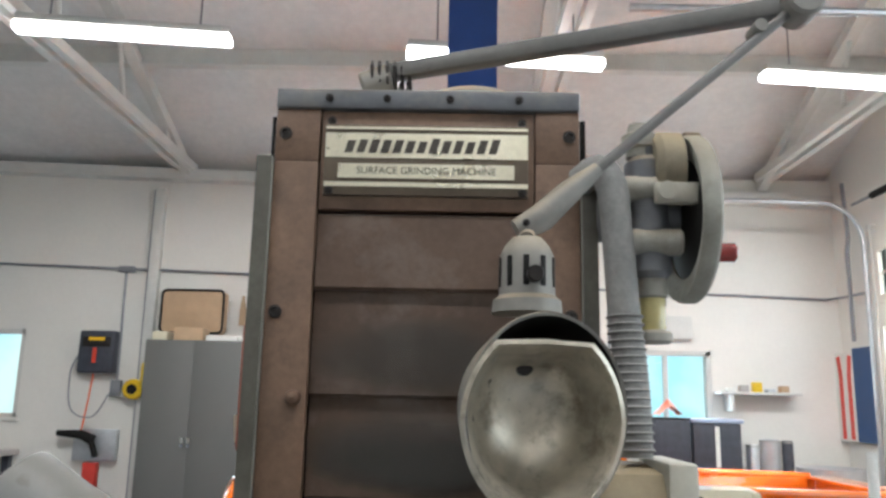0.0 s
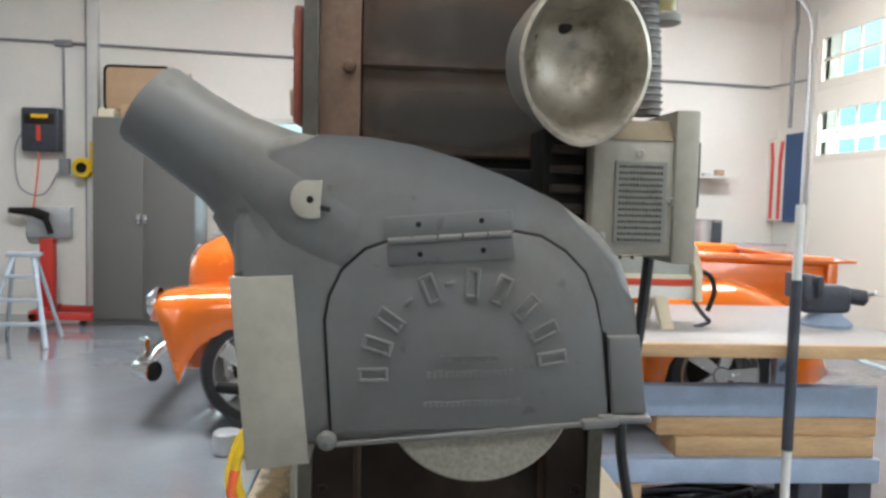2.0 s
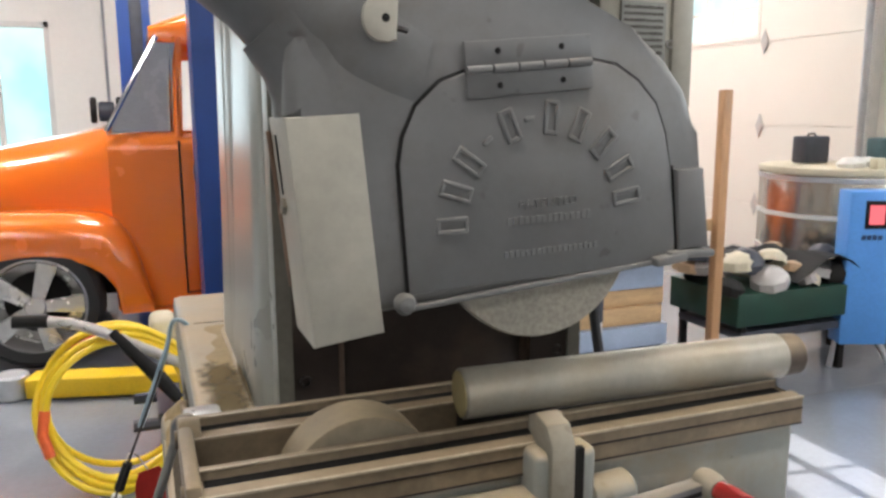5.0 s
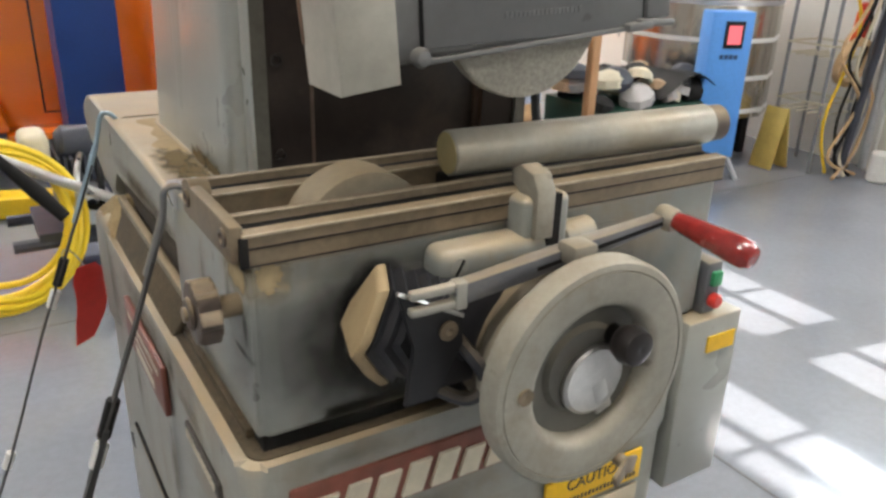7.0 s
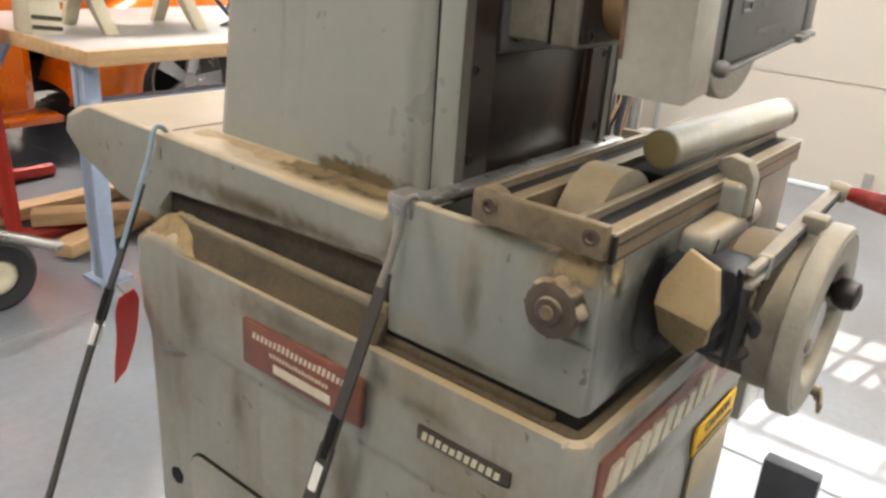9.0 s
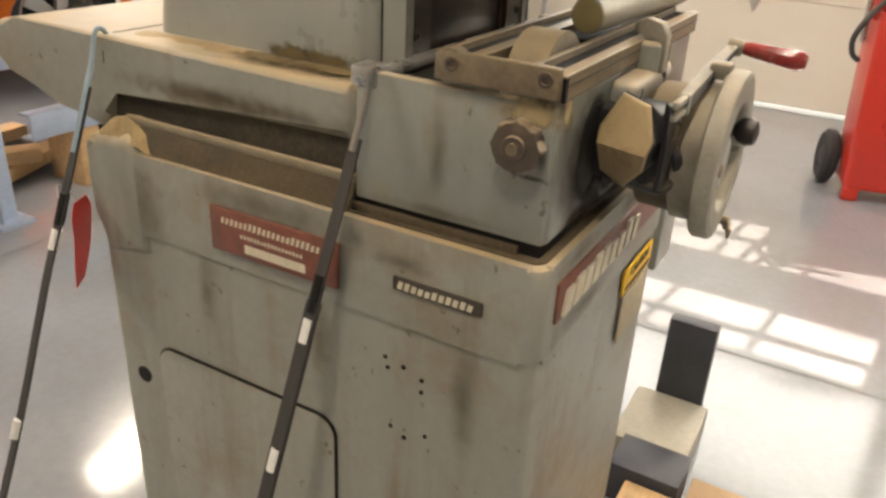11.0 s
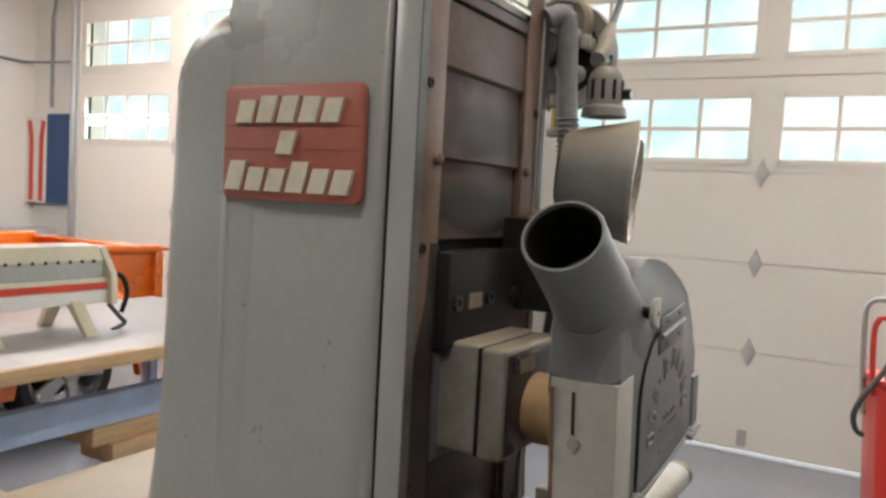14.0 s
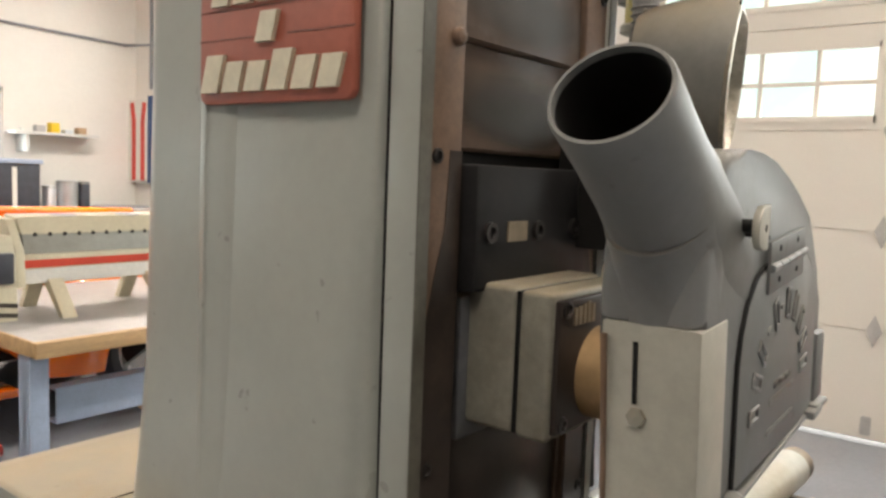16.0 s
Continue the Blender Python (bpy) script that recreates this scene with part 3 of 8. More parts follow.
def roof_truss(x):
    """A white lattice truss running along y under the roof."""
    t = thing("roof_truss", "white painted steel lattice roof truss", "truss", (x, 0, 0), group="roof trusses")
    part("bottom_chord", join(box(-0.09, -0.03, -7.9, 7.05, 3.70, 3.78), box(0.03, 0.09, -7.9, 7.05, 3.70, 3.78)), STEELPAINT, t)
    k = (RIDGE_Z - EAVE) / (Y1 + 0.2 - RIDGE_Y)
    a = (Y1, EAVE + 0.02)
    part("top_chord", prism([(7.1, 3.72), (RIDGE_Y, 3.72 + k * (7.1 - RIDGE_Y)), (RIDGE_Y, 3.64 + k * (7.1 - RIDGE_Y)), (7.1, 3.62)], "x", -0.05, 0.05), STEELPAINT, t)
    for i in range(6):
        y = 6.5 - i * 1.1
        top = 3.66 + k * (7.1 - y)
        part("web", sweep([(0, y, 3.74), (0, y - 0.25, 3.7 + k * (7.35 - y))], 0.022, 8), STEELPAINT, t)
    return t


truss = roof_truss(-2.75)
copy_thing(truss, pose(0.75, 0, 0))
copy_thing(truss, pose(3.2, 0, 0))
for py in (5.6, 4.1, 2.6):
    pz = EAVE + (RIDGE_Z - EAVE) / (Y1 + 0.2 - RIDGE_Y) * (Y1 + 0.2 - py)
    solid("purlin", join(box(X0, X1, py - 0.03, py + 0.03, pz - 0.16, pz - 0.002), box(X0, X1, py - 0.07, py + 0.03, pz - 0.17, pz - 0.155)), STEELPAINT, "white steel roof purlin", "beam", "structure")


def strip_lamp(x, y, turn=0.0):
    t = thing("strip_light", "lit white fluorescent strip light under the roof", "ceiling lamp", (x, y, 3.6), rz=turn, group="strip lights")
    part("housing", box(-0.64, 0.64, -0.055, 0.055, 0.025, 0.075, 0.01), STEELPAINT, t)
    part("diffuser", prism(rounded(-0.058, 0.058, -0.027, 0.025, 0.022, 4), "x", -0.645, 0.645, 0.008), TUBE, t, "glowing white diffuser")
    for hx in (-0.45, 0.45):
        part("hanger", rod((hx, 0, 0.08), (hx, 0, 1.05), 0.006, seg=6), CONDUIT, t)
    return t


for ly in LAMP_Y:
    for lx in LAMP_X:
        if ly > 0:
            strip_lamp(lx, 3.96 + 0.118 * lx, 6.7)
        else:
            # Fixtures of the two added rows, which stay out of view.
            strip_lamp(lx, ly)

# ---- garage doors ----
HINGE = material("hinge_zinc", (0.50, 0.49, 0.46), 0.45, 0.3, vary=0.08, scale=20)


def garage_door(n, y0, y1, top, nwin, first, row_a, row_b, module=1.318):
    d = tagged(new("door_%d" % n), "white sectional garage door with two rows of gridded windows", "garage door", kind="structure")
    wins = [(first - module * i - 0.583, first - module * i + 0.583) for i in range(nwin)]
    joints = [0.02, 0.588, 1.099, 1.612, 2.150, top]
    if n == 2:
        joints = [0.02, 0.56, 1.12, 1.70, 2.36, top]
    for i, (z0, z1) in enumerate(zip(joints, joints[1:])):
        hol = []
        if i >= 3:
            za = row_a if i == 3 else row_b
            hol = [(a, b, za, za + (0.37 if n == 1 else 0.42)) for a, b in wins]
        cuts = sorted({y0, y1, *(h[0] for h in hol), *(h[1] for h in hol)})
        bms = []
        for a, b in zip(cuts, cuts[1:]):
            hh = [h for h in hol if h[0] < (a + b) / 2 < h[1]]
            if hh:
                bms += [box(DOOR_X, DOOR_X + 0.045, a, b, z0 + 0.003, hh[0][2]), box(DOOR_X, DOOR_X + 0.045, a, b, hh[0][3], z1 - 0.003)]
            else:
                bms.append(box(DOOR_X, DOOR_X + 0.045, a, b, z0 + 0.003, z1 - 0.003))
        bms.append(box(DOOR_X + 0.012, DOOR_X + 0.03, y0, y1, z0 - 0.004, z0 + 0.004))
        part("panel", join(*bms), DOORWHITE, d)
        for a, b, za, zb in hol:
            w = part("window", join(box(DOOR_X - 0.006, DOOR_X + 0.02, a - 0.02, a + 0.012, za - 0.02, zb + 0.02), box(DOOR_X - 0.006, DOOR_X + 0.02, b - 0.012, b + 0.02, za - 0.02, zb + 0.02),
                                    box(DOOR_X - 0.006, DOOR_X + 0.02, a, b, za - 0.02, za + 0.012), box(DOOR_X - 0.006, DOOR_X + 0.02, a, b, zb - 0.012, zb + 0.02)), DOORWHITE, d)
            grid = [box(DOOR_X + 0.012, DOOR_X + 0.03, a + (b - a) * k / 4 - 0.011, a + (b - a) * k / 4 + 0.011, za, zb) for k in (1, 2, 3)]
            grid.append(box(DOOR_X + 0.010, DOOR_X + 0.028, a, b, (za + zb) / 2 - 0.011, (za + zb) / 2 + 0.011))
            part("glazing_bar", join(*grid), DOORWHITE, w)
            g = part("pane", box(DOOR_X + 0.031, DOOR_X + 0.035, a, b, za, zb), GLASS, w)
            g.visible_shadow = False
    for z in joints[1:4] + [0.09]:
        for y in [first - module / 2 - module * i for i in range(-1, nwin)]:
            if y0 + 0.1 < y < y1 - 0.1:
                part("hinge", prism([(y, z + 0.085), (y - 0.038, z), (y, z - 0.085), (y + 0.038, z)] if z > 0.2 else rounded(y - 0.025, y + 0.025, z - 0.05, z + 0.05, 0.01, 2), "x", DOOR_X - 0.012, DOOR_X - 0.001, 0.004), HINGE, d)
    # jambs and the steel track that carries the rollers
    for y in (y0 - 0.05, y1):
        part("jamb", box(DOOR_X - 0.02, DOOR_X + 0.12, y, y + 0.05, 0, top + 0.05), STEELPAINT, d)
    for y in (y0 - 0.03, y1 + 0.03):
        pts = [(DOOR_X - 0.06, y, 0.02), (DOOR_X - 0.06, y, top - 0.12)] + [(DOOR_X - 0.06 - 0.38 * (1 - math.cos(a)), y, top - 0.12 + 0.38 * math.sin(a)) for a in [radians(15 * i) for i in range(1, 7)]] + [(DOOR_X - 3.0, y, top + 0.28)]
        part("track", sweep(pts, 0.022, 8), TRACK, d, "bent galvanised roller track")
    part("spring_shaft", sweep([(DOOR_X - 0.1, y0 - 0.1, top + 0.26), (DOOR_X - 0.1, y1 + 0.1, top + 0.26)], 0.014, 8), CONDUIT, d)
    part("torsion_spring", sweep([(DOOR_X - 0.1, y1 - 1.9, top + 0.26), (DOOR_X - 0.1, y1 - 0.25, top + 0.26)], 0.032, 10), BLACK, d)
    return d


for i, dd in enumerate(DOORS):
    garage_door(i + 1, dd[0], dd[1], dd[3], dd[4], dd[5], dd[6], dd[7])

for i, (a, b, z0, z1) in enumerate(BACK_WIN):
    w = tagged(new("window_%d" % (i + 1)), "white framed sliding window with bright daylight outside", "window", kind="structure")
    part("window_frame", join(box(a, a + 0.045, 7.16, 7.26, z0, z1), box(b - 0.045, b, 7.16, 7.26, z0, z1), box(a, b, 7.16, 7.26, z0, z0 + 0.045), box(a, b, 7.16, 7.26, z1 - 0.045, z1),
                              box((a + b) / 2 - 0.02, (a + b) / 2 + 0.02, 7.18, 7.24, z0, z1)), STEELPAINT, w)
    part("window_sill", box(a - 0.03, b + 0.03, 7.11, 7.16, z0 - 0.03, z0, 0.006), STEELPAINT, w)
    g = part("pane", box(a, b, 7.20, 7.205, z0, z1), GLASS, w)
    g.visible_shadow = False
BACKDROP = far_glow("daylight_distance", (0.55, 0.92, 1.0), (0.85, 1.0, 0.93), 0.62, 0.9)
LEAFY = far_glow("bright_foliage", (1.0, 1.0, 0.97), (0.66, 0.86, 0.84), 0.78, 0.8)
solid("backdrop", box(-14, 9, 13.0, 13.1, -0.15, 5), BACKDROP, "pale bright distance outside the back windows", "backdrop", "structure")
solid("backdrop", box(15.0, 15.1, -30, 34, -0.15, 8), LEAFY, "pale bright trees outside the garage doors", "backdrop", "structure")
# conduits on the walls
pipe = solid("conduit", join(sweep([(X0, 7.12, 2.80), (-3.32, 7.12, 2.685), (3.80, 7.12, 2.50)], 0.013, 8), sweep([(3.80, 7.12, 2.50), (3.84, 6.8, 2.49), (3.84, 6.42, 2.48)], 0.013, 8)), CONDUIT, "thin grey conduit running along the white wall", "conduit", "structure")
solid("conduit", join(sweep([(-3.32, 7.11, 2.68), (-3.31, 7.11, 1.55)], 0.013, 8), box(-3.40, -3.24, 7.09, 7.14, 2.65, 2.71, 0.005), box(-3.36, -3.26, 7.08, 7.14, 1.40, 1.56, 0.006)), CONDUIT, "grey conduit drop with a junction box", "conduit", "structure")
solid("conduit", sweep([(3.83, 6.72, 3.6), (3.83, 6.68, 3.05), (3.83, 6.72, 2.9), (3.83, 6.72, 2.05)], 0.02, 8), CONDUIT, "dark conduit drop in the corner", "conduit", "structure")


# ---- the surface grinder ----
grinder = thing("surface_grinder", "old grey surface grinder coated in yellow-brown grinding dust", "grinding machine")

DARKBROWN = material("dark_trough_brown", (0.055, 0.043, 0.028), 0.9, vary=0.4, scale=14, grain=160, grain_amt=0.2, bump=0.3)
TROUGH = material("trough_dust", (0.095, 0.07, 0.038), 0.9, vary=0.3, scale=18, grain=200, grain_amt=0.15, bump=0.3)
# base cabinet, with a proud band at its top
BXL, BXR, BYF, BYB = -0.265, 0.225, -0.232, 0.46
part("base_cabinet", prism(rounded(BXL + 0.004, BXR, BYF + 0.004, BYB, 0.018, 6), "z", 0.10, 0.655), GREY_BASE, grinder, "streaked grey cabinet base")
band = prism(rounded(BXL, BXR + 0.004, BYF, BYB + 0.012, 0.021, 6), "z", 0.652, 0.772, 0.01)
part("base_band", band, GREY_BASE, grinder)
part("rear_lobe", prism([(0.350, 0.62), (0.44, 0.60), (0.466, 0.66), (0.471, 0.72), (0.464, 0.765), (0.44, 0.788), (0.38, 0.794), (0.350, 0.776)], "x", BXL - 0.002, BXR + 0.004, 0.020, 4), GREY_BASE, grinder, "rounded shoulder under settled dust")
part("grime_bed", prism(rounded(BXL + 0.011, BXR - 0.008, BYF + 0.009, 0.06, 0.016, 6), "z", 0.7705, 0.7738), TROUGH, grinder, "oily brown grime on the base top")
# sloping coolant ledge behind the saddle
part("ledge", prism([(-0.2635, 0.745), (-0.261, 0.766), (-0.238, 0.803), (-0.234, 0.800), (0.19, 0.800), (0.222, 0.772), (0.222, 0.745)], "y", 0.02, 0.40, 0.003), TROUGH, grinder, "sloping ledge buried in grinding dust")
part("ledge_lip", box(-0.240, -0.229, 0.022, 0.398, 0.800, 0.8125, 0.004), DUSTY, grinder, "dust-paled lip of the ledge")
# sheet metal door on the cabinet's side
door_edge = [(y, z) for y, z in rounded(0.036, 0.362, 0.12, 0.470, 0.028, 5)]
part("cabinet_door", prism(door_edge, "x", BXL - 0.001, BXL + 0.01, 0.001), GREY_BASE, grinder)
part("door_seam", sweep([(BXL + 0.0025, y, z) for y, z in door_edge], 0.0028, 6, close=True), BLACK, grinder)
part("side_hole", lathe([(0.0, 0.0), (0.013, 0.0), (0.014, 0.002), (0.0, 0.002)], (BXL + 0.004, 0.405, 0.400), (-1, 0, 0), 16), BLACK, grinder)
for y, z in ((-0.040, 0.60), (-0.066, 0.594), (-0.092, 0.585), (-0.044, 0.586), (-0.092, 0.568), (-0.05, 0.50), (-0.07, 0.49), (-0.1, 0.505)):
    part("screw_hole", lathe([(0.0, 0), (0.003, 0), (0.003, 0.0012), (0, 0.0012)], (BXL + 0.004, y, z), (-1, 0, 0), 8), BLACK, grinder)

# maker's plates on the base; the makers' names stay plain bars
fp = part("front_nameplate", box(-0.228, 0.19, BYF - 0.004, BYF + 0.002, 0.694, 0.744, 0.003), BADGE_DARK, grinder, "worn maroon maker's plate with pale raised letters")
part("raised_letters", bars(plane_m((-0.075, BYF - 0.0035, 0.718), (1, 0, 0), (0, 0, 1)), 0.27, 0.036, 9, 0.004, 0.7, 0.3, 3), LETTER, fp)
sp = part("side_nameplate", box(BXL - 0.008, BXL - 0.001, 0.023, 0.223, 0.676, 0.737, 0.002), BADGE_DARK, grinder, "red-brown maker's plate with pale lettering")
part("pale_lettering", join(bars(plane_m((BXL - 0.0075, 0.120, 0.722), (0, -1, 0), (0, 0, 1)), 0.165, 0.0105, 22, 0.0008, 0.6, 0.25, 4),
                            bars(plane_m((BXL - 0.0075, 0.122, 0.706), (0, -1, 0), (0, 0, 1)), 0.1, 0.006, 18, 0.0008, 0.6, 0, 5),
                            moved(box(-0.048, 0.048, -0.006, 0.006, 0, 0.0008), plane_m((BXL - 0.0075, 0.118, 0.690), (0, -1, 0), (0, 0, 1)))), LETTER, sp)
mm = part("model_plate", box(BXL - 0.004, BXL + 0.001, -0.166, -0.052, 0.700, 0.717, 0.0015), INK, grinder, "small black model plate")
part("pale_lettering", bars(plane_m((BXL - 0.0038, -0.109, 0.7085), (0, -1, 0), (0, 0, 1)), 0.098, 0.010, 11, 0.0012, 0.66, 0.2, 6), LETTER, mm)
yl = part("caution_label", box(0.048, 0.186, BYF - 0.0025, BYF + 0.001, 0.60, 0.640, 0.001), YELLOW, grinder, "bright yellow caution label")
words("CAUTION", 0.02, 0.0004, INK, yl, plane_m((0.12, BYF - 0.003, 0.628), (1, 0, 0), (0, 0, 1)), width=0.085)
part("small_print", bars(plane_m((0.12, BYF - 0.0027, 0.609), (1, 0, 0), (0, 0, 1)), 0.12, 0.007, 22, 0.0005, 0.6, 0, 7), INK, yl)
part("paper_label", box(0.062, 0.186, BYF - 0.002, BYF + 0.001, 0.515, 0.592, 0.001), material("aged_paper", (0.47, 0.40, 0.28), 0.7, vary=0.1, scale=20, stain=(0.3, 0.24, 0.15), stain_amt=0.5, stain_scale=25), grinder, "stained tan instruction label")

# electrical box on the right of the base
eb = part("electrical_box", box(0.229, 0.315, BYF - 0.004, -0.05, 0.565, 0.785, 0.004), GREY, grinder)
part("yellow_label", box(0.262, 0.306, BYF - 0.006, BYF - 0.003, 0.742, 0.762), YELLOW, eb)
pb = part("push_button_box", box(0.2575, 0.281, -0.226, -0.19, 0.7855, 0.848, 0.004), GEAR, grinder)
part("start_button", box(0.262, 0.277, -0.232, -0.225, 0.820, 0.838, 0.003), GREENBOX, pb, "green start button")
part("stop_button", rod((0.2695, -0.225, 0.803), (0.2695, -0.236, 0.803), 0.0085, bevel=0.002), RED, pb, "red stop button")

# saddle: a hollow box with two ways on top
SXL, SXR, SYF, SYB = -0.245, 0.255, -0.219, 0.016
part("saddle_front", box(SXL + 0.004, SXR, SYF, SYF + 0.02, 0.787, 0.944, 0.008, 3), SADDLE, grinder)
part("saddle_side", box(SXL, SXL + 0.014, SYF + 0.004, SYB, 0.789, 0.936, 0.003), SADDLE, grinder, "dust-streaked saddle end")
part("saddle_side", box(SXR - 0.014, SXR, SYF + 0.018, SYB, 0.789, 0.936, 0.003), SADDLE, grinder)
part("saddle_back", box(SXL + 0.012, SXR - 0.012, SYB - 0.012, SYB, 0.788, 0.915), GREY, grinder)
# Black block paints the shadow gap between saddle and base.
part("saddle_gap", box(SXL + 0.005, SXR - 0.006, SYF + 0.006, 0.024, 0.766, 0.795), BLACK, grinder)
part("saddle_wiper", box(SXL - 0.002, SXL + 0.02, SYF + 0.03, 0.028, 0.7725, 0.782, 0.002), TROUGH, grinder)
# Floor and bed of the hollow are coloured black to hold its shade.
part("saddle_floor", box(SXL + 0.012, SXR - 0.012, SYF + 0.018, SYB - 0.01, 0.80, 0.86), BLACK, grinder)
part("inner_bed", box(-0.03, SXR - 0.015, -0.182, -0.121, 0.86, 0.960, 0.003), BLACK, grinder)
part("corner_block", box(SXL - 0.003, SXL + 0.030, SYB - 0.028, SYB + 0.006, 0.918, 0.941, 0.004), STEEL, grinder)
part("cover_strip", box(SXL + 0.02, 0.2, -0.01, 0.012, 0.925, 0.934, 0.002), STEEL, grinder)
FR = [(-0.2225, 0.942), (-0.2225, 0.9665), (-0.2095, 0.9675), (-0.2085, 0.9635), (-0.1905, 0.9635), (-0.1895, 0.971), (-0.183, 0.971), (-0.183, 0.942)]
part("front_way", prism(FR, "x", -0.249, 0.258, 0.001), RAIL, grinder, "dusty steel front way with a dark groove")
part("way_groove", box(-0.244, 0.253, -0.2083, -0.1907, 0.9632, 0.9640), BLACK, grinder)
part("rear_way", prism([(y + 0.100, z) for y, z in FR], "x", -0.249, 0.258, 0.001), RAIL, grinder)
part("way_groove", box(-0.244, 0.253, -0.1083, -0.0907, 0.9632, 0.9640), BLACK, grinder)
part("way_support", box(SXL + 0.01, SXR - 0.005, -0.119, -0.085, 0.86, 0.943), GREY, grinder)
cross = part("way_end_bar", box(-0.257, -0.246, -0.219, -0.087, 0.944, 0.974, 0.003), RAIL, grinder)
for y in (-0.206, -0.107):
    screw((-0.257, y, 0.962), (-1, 0, 0), 0.0075, cross, KNOB)
part("way_lug", rod((-0.256, -0.104, 0.960), (-0.24, -0.104, 0.960), 0.017, seg=20), RAIL, grinder)
for dy in (0.0, 0.100):
    part("worn_edge", box(-0.2488, 0.2578, -0.2232 + dy, -0.2210 + dy, 0.9650, 0.9672, 0.0006), WORNEDGE, grinder, "bright worn edge of the way")
    part("worn_edge", box(-0.2488, 0.2578, -0.1905 + dy, -0.1885 + dy, 0.9700, 0.9716, 0.0006), WORNEDGE, grinder, "bright worn edge of the way")
part("way_line", box(-0.2485, 0.2575, -0.2232, -0.2222, 0.9555, 0.9572), OILED, grinder)
part("way_line", box(-0.2485, 0.2575, -0.2232, -0.2222, 0.9420, 0.9432), OILED, grinder)
part("end_notch", box(-0.2510, -0.2445, -0.2242, -0.2200, 0.9415, 0.9650, 0.0008), BLACK, grinder)
# belt drum between the ways
part("drum", lathe([(0.0, 0), (0.012, 0), (0.055, 0.001), (0.062, 0.004), (0.062, 0.046), (0.055, 0.05), (0.0, 0.05)], (-0.125, -0.175, 0.922), (0, 1, 0), 40), DUSTY, grinder, "drum caked in pale dust")
# side knob with lobes
kb = part("lobed_knob", prism([(-0.191 + (0.024 + 0.0032 * math.cos(8 * a)) * math.cos(a), 0.900 + (0.024 + 0.0032 * math.cos(8 * a)) * math.sin(a)) for a in [2 * math.pi * i / 64 for i in range(64)]], "x", -0.281, -0.264, 0.003), KNOB, grinder, "dusty brown lobed knob")
part("knob_boss", rod((-0.281, -0.191, 0.900), (-0.285, -0.191, 0.900), 0.013, bevel=0.0015), KNOB, kb)
part("knob_stud", rod((-0.284, -0.191, 0.900), (-0.288, -0.191, 0.900), 0.006), RAIL, kb)
part("knob_stem", rod((-0.266, -0.191, 0.900), (-0.243, -0.191, 0.900), 0.009), RAIL, grinder)

# trip dog clamp on the front of the saddle
cl = part("dog_bracket", join(box(-0.098, 0.020, -0.2475, -0.212, 0.901, 0.934, 0.011, 3), rod((0.03, -0.230, 0.918), (0.078, -0.226, 0.918), 0.0155, seg=20, bevel=0.006), box(-0.016, 0.036, -0.244, -0.212, 0.902, 0.966, 0.007, 3)), SADDLE, grinder, "dust-coated trip dog bracket")
part("slot", box(0.008, 0.022, -0.2475, -0.242, 0.922, 0.968), BLACK, cl)
ss = part("slotted_screw", lathe([(0, 0), (0.0085, 0), (0.0085, 0.001), (0, 0.0014)], (-0.080, -0.2472, 0.919), (0, -1, 0), 16), DUSTGREY, cl)
part("screw_slot", moved(box(-0.0075, 0.0075, -0.0011, 0.0011, 0, 0.0022), plane_m((-0.080, -0.2472, 0.919), (0.5, 0, 0.85), (-0.85, 0, 0.5))), BLACK, ss)
part("dog", prism([(-0.249, 0.93), (-0.249, 0.972), (-0.240, 0.986), (-0.222, 0.990), (-0.210, 0.984), (-0.209, 0.972), (-0.220, 0.972), (-0.229, 0.964), (-0.232, 0.93)], "x", -0.006, 0.014, 0.002), CAST, cl)

# oil, soot, settled dust and painted shade smeared over the saddle, the deck and the base
# These two black smears also carry painted shade round bellows, lever and knob.
SOOT_AND_SHADE = smear_material("soot_and_shade", (0.012, 0.011, 0.010), 0.97, 0.55, 0.35, 30, 0.55)
SOOT_SHADE_HALO = smear_material("soot_shade_haze", (0.045, 0.042, 0.036), 0.55, 0.6, 0.8, 30, 0.1)
DARKFILM = smear_material("dark_film_haze", (0.075, 0.072, 0.064), 0.48, 0.5, 0.6, 12, 0.45)
BROWNED = smear_material("brown_grime", (0.150, 0.108, 0.058), 0.50, 0.8, 1.1, 28, -0.25)
TANNED = smear_material("tan_dust", (0.47, 0.36, 0.20), 0.85, 0.9, 1.6, 70, 0.1)
MOSSY = smear_material("mossy_dust", (0.165, 0.122, 0.060), 0.92, 0.95, 1.5, 50, 0.25)
front_at, side_at = dict(right=(1, 0, 0), up=(0, 0, 1)), dict(right=(0, -1, 0), up=(0, 0, 1))
for mat, x, z, w, h, lab in ((SOOT_SHADE_HALO, -0.140, 0.868, 0.170, 0.180, "soot haze with painted shade round the bellows"), (SOOT_AND_SHADE, -0.142, 0.868, 0.092, 0.150, "black soot and painted shade round the bellows"),
                             (SOOT_AND_SHADE, -0.050, 0.845, 0.175, 0.120, "black patch painting the shade under the lever"), (DARKFILM, -0.02, 0.862, 0.60, 0.20, "even dark film over the saddle front"), (SOOT_SHADE_HALO, 0.075, 0.850, 0.14, 0.14, "grey haze painted on the saddle front"), (SOOT_SHADE_HALO, -0.165, 0.845, 0.15, 0.17, "grey haze painted left of the bellows"),
                             (TANNED, -0.2300, 0.928, 0.044, 0.050, "tan dust on the corner"), (BROWNED, -0.03, 0.793, 0.36, 0.020, "brown oil line")):
    smear(mat, plane_m((x, SYF - 0.0004 * (1 + (mat is SOOT_AND_SHADE)), z), **front_at), w, h, grinder, lab)
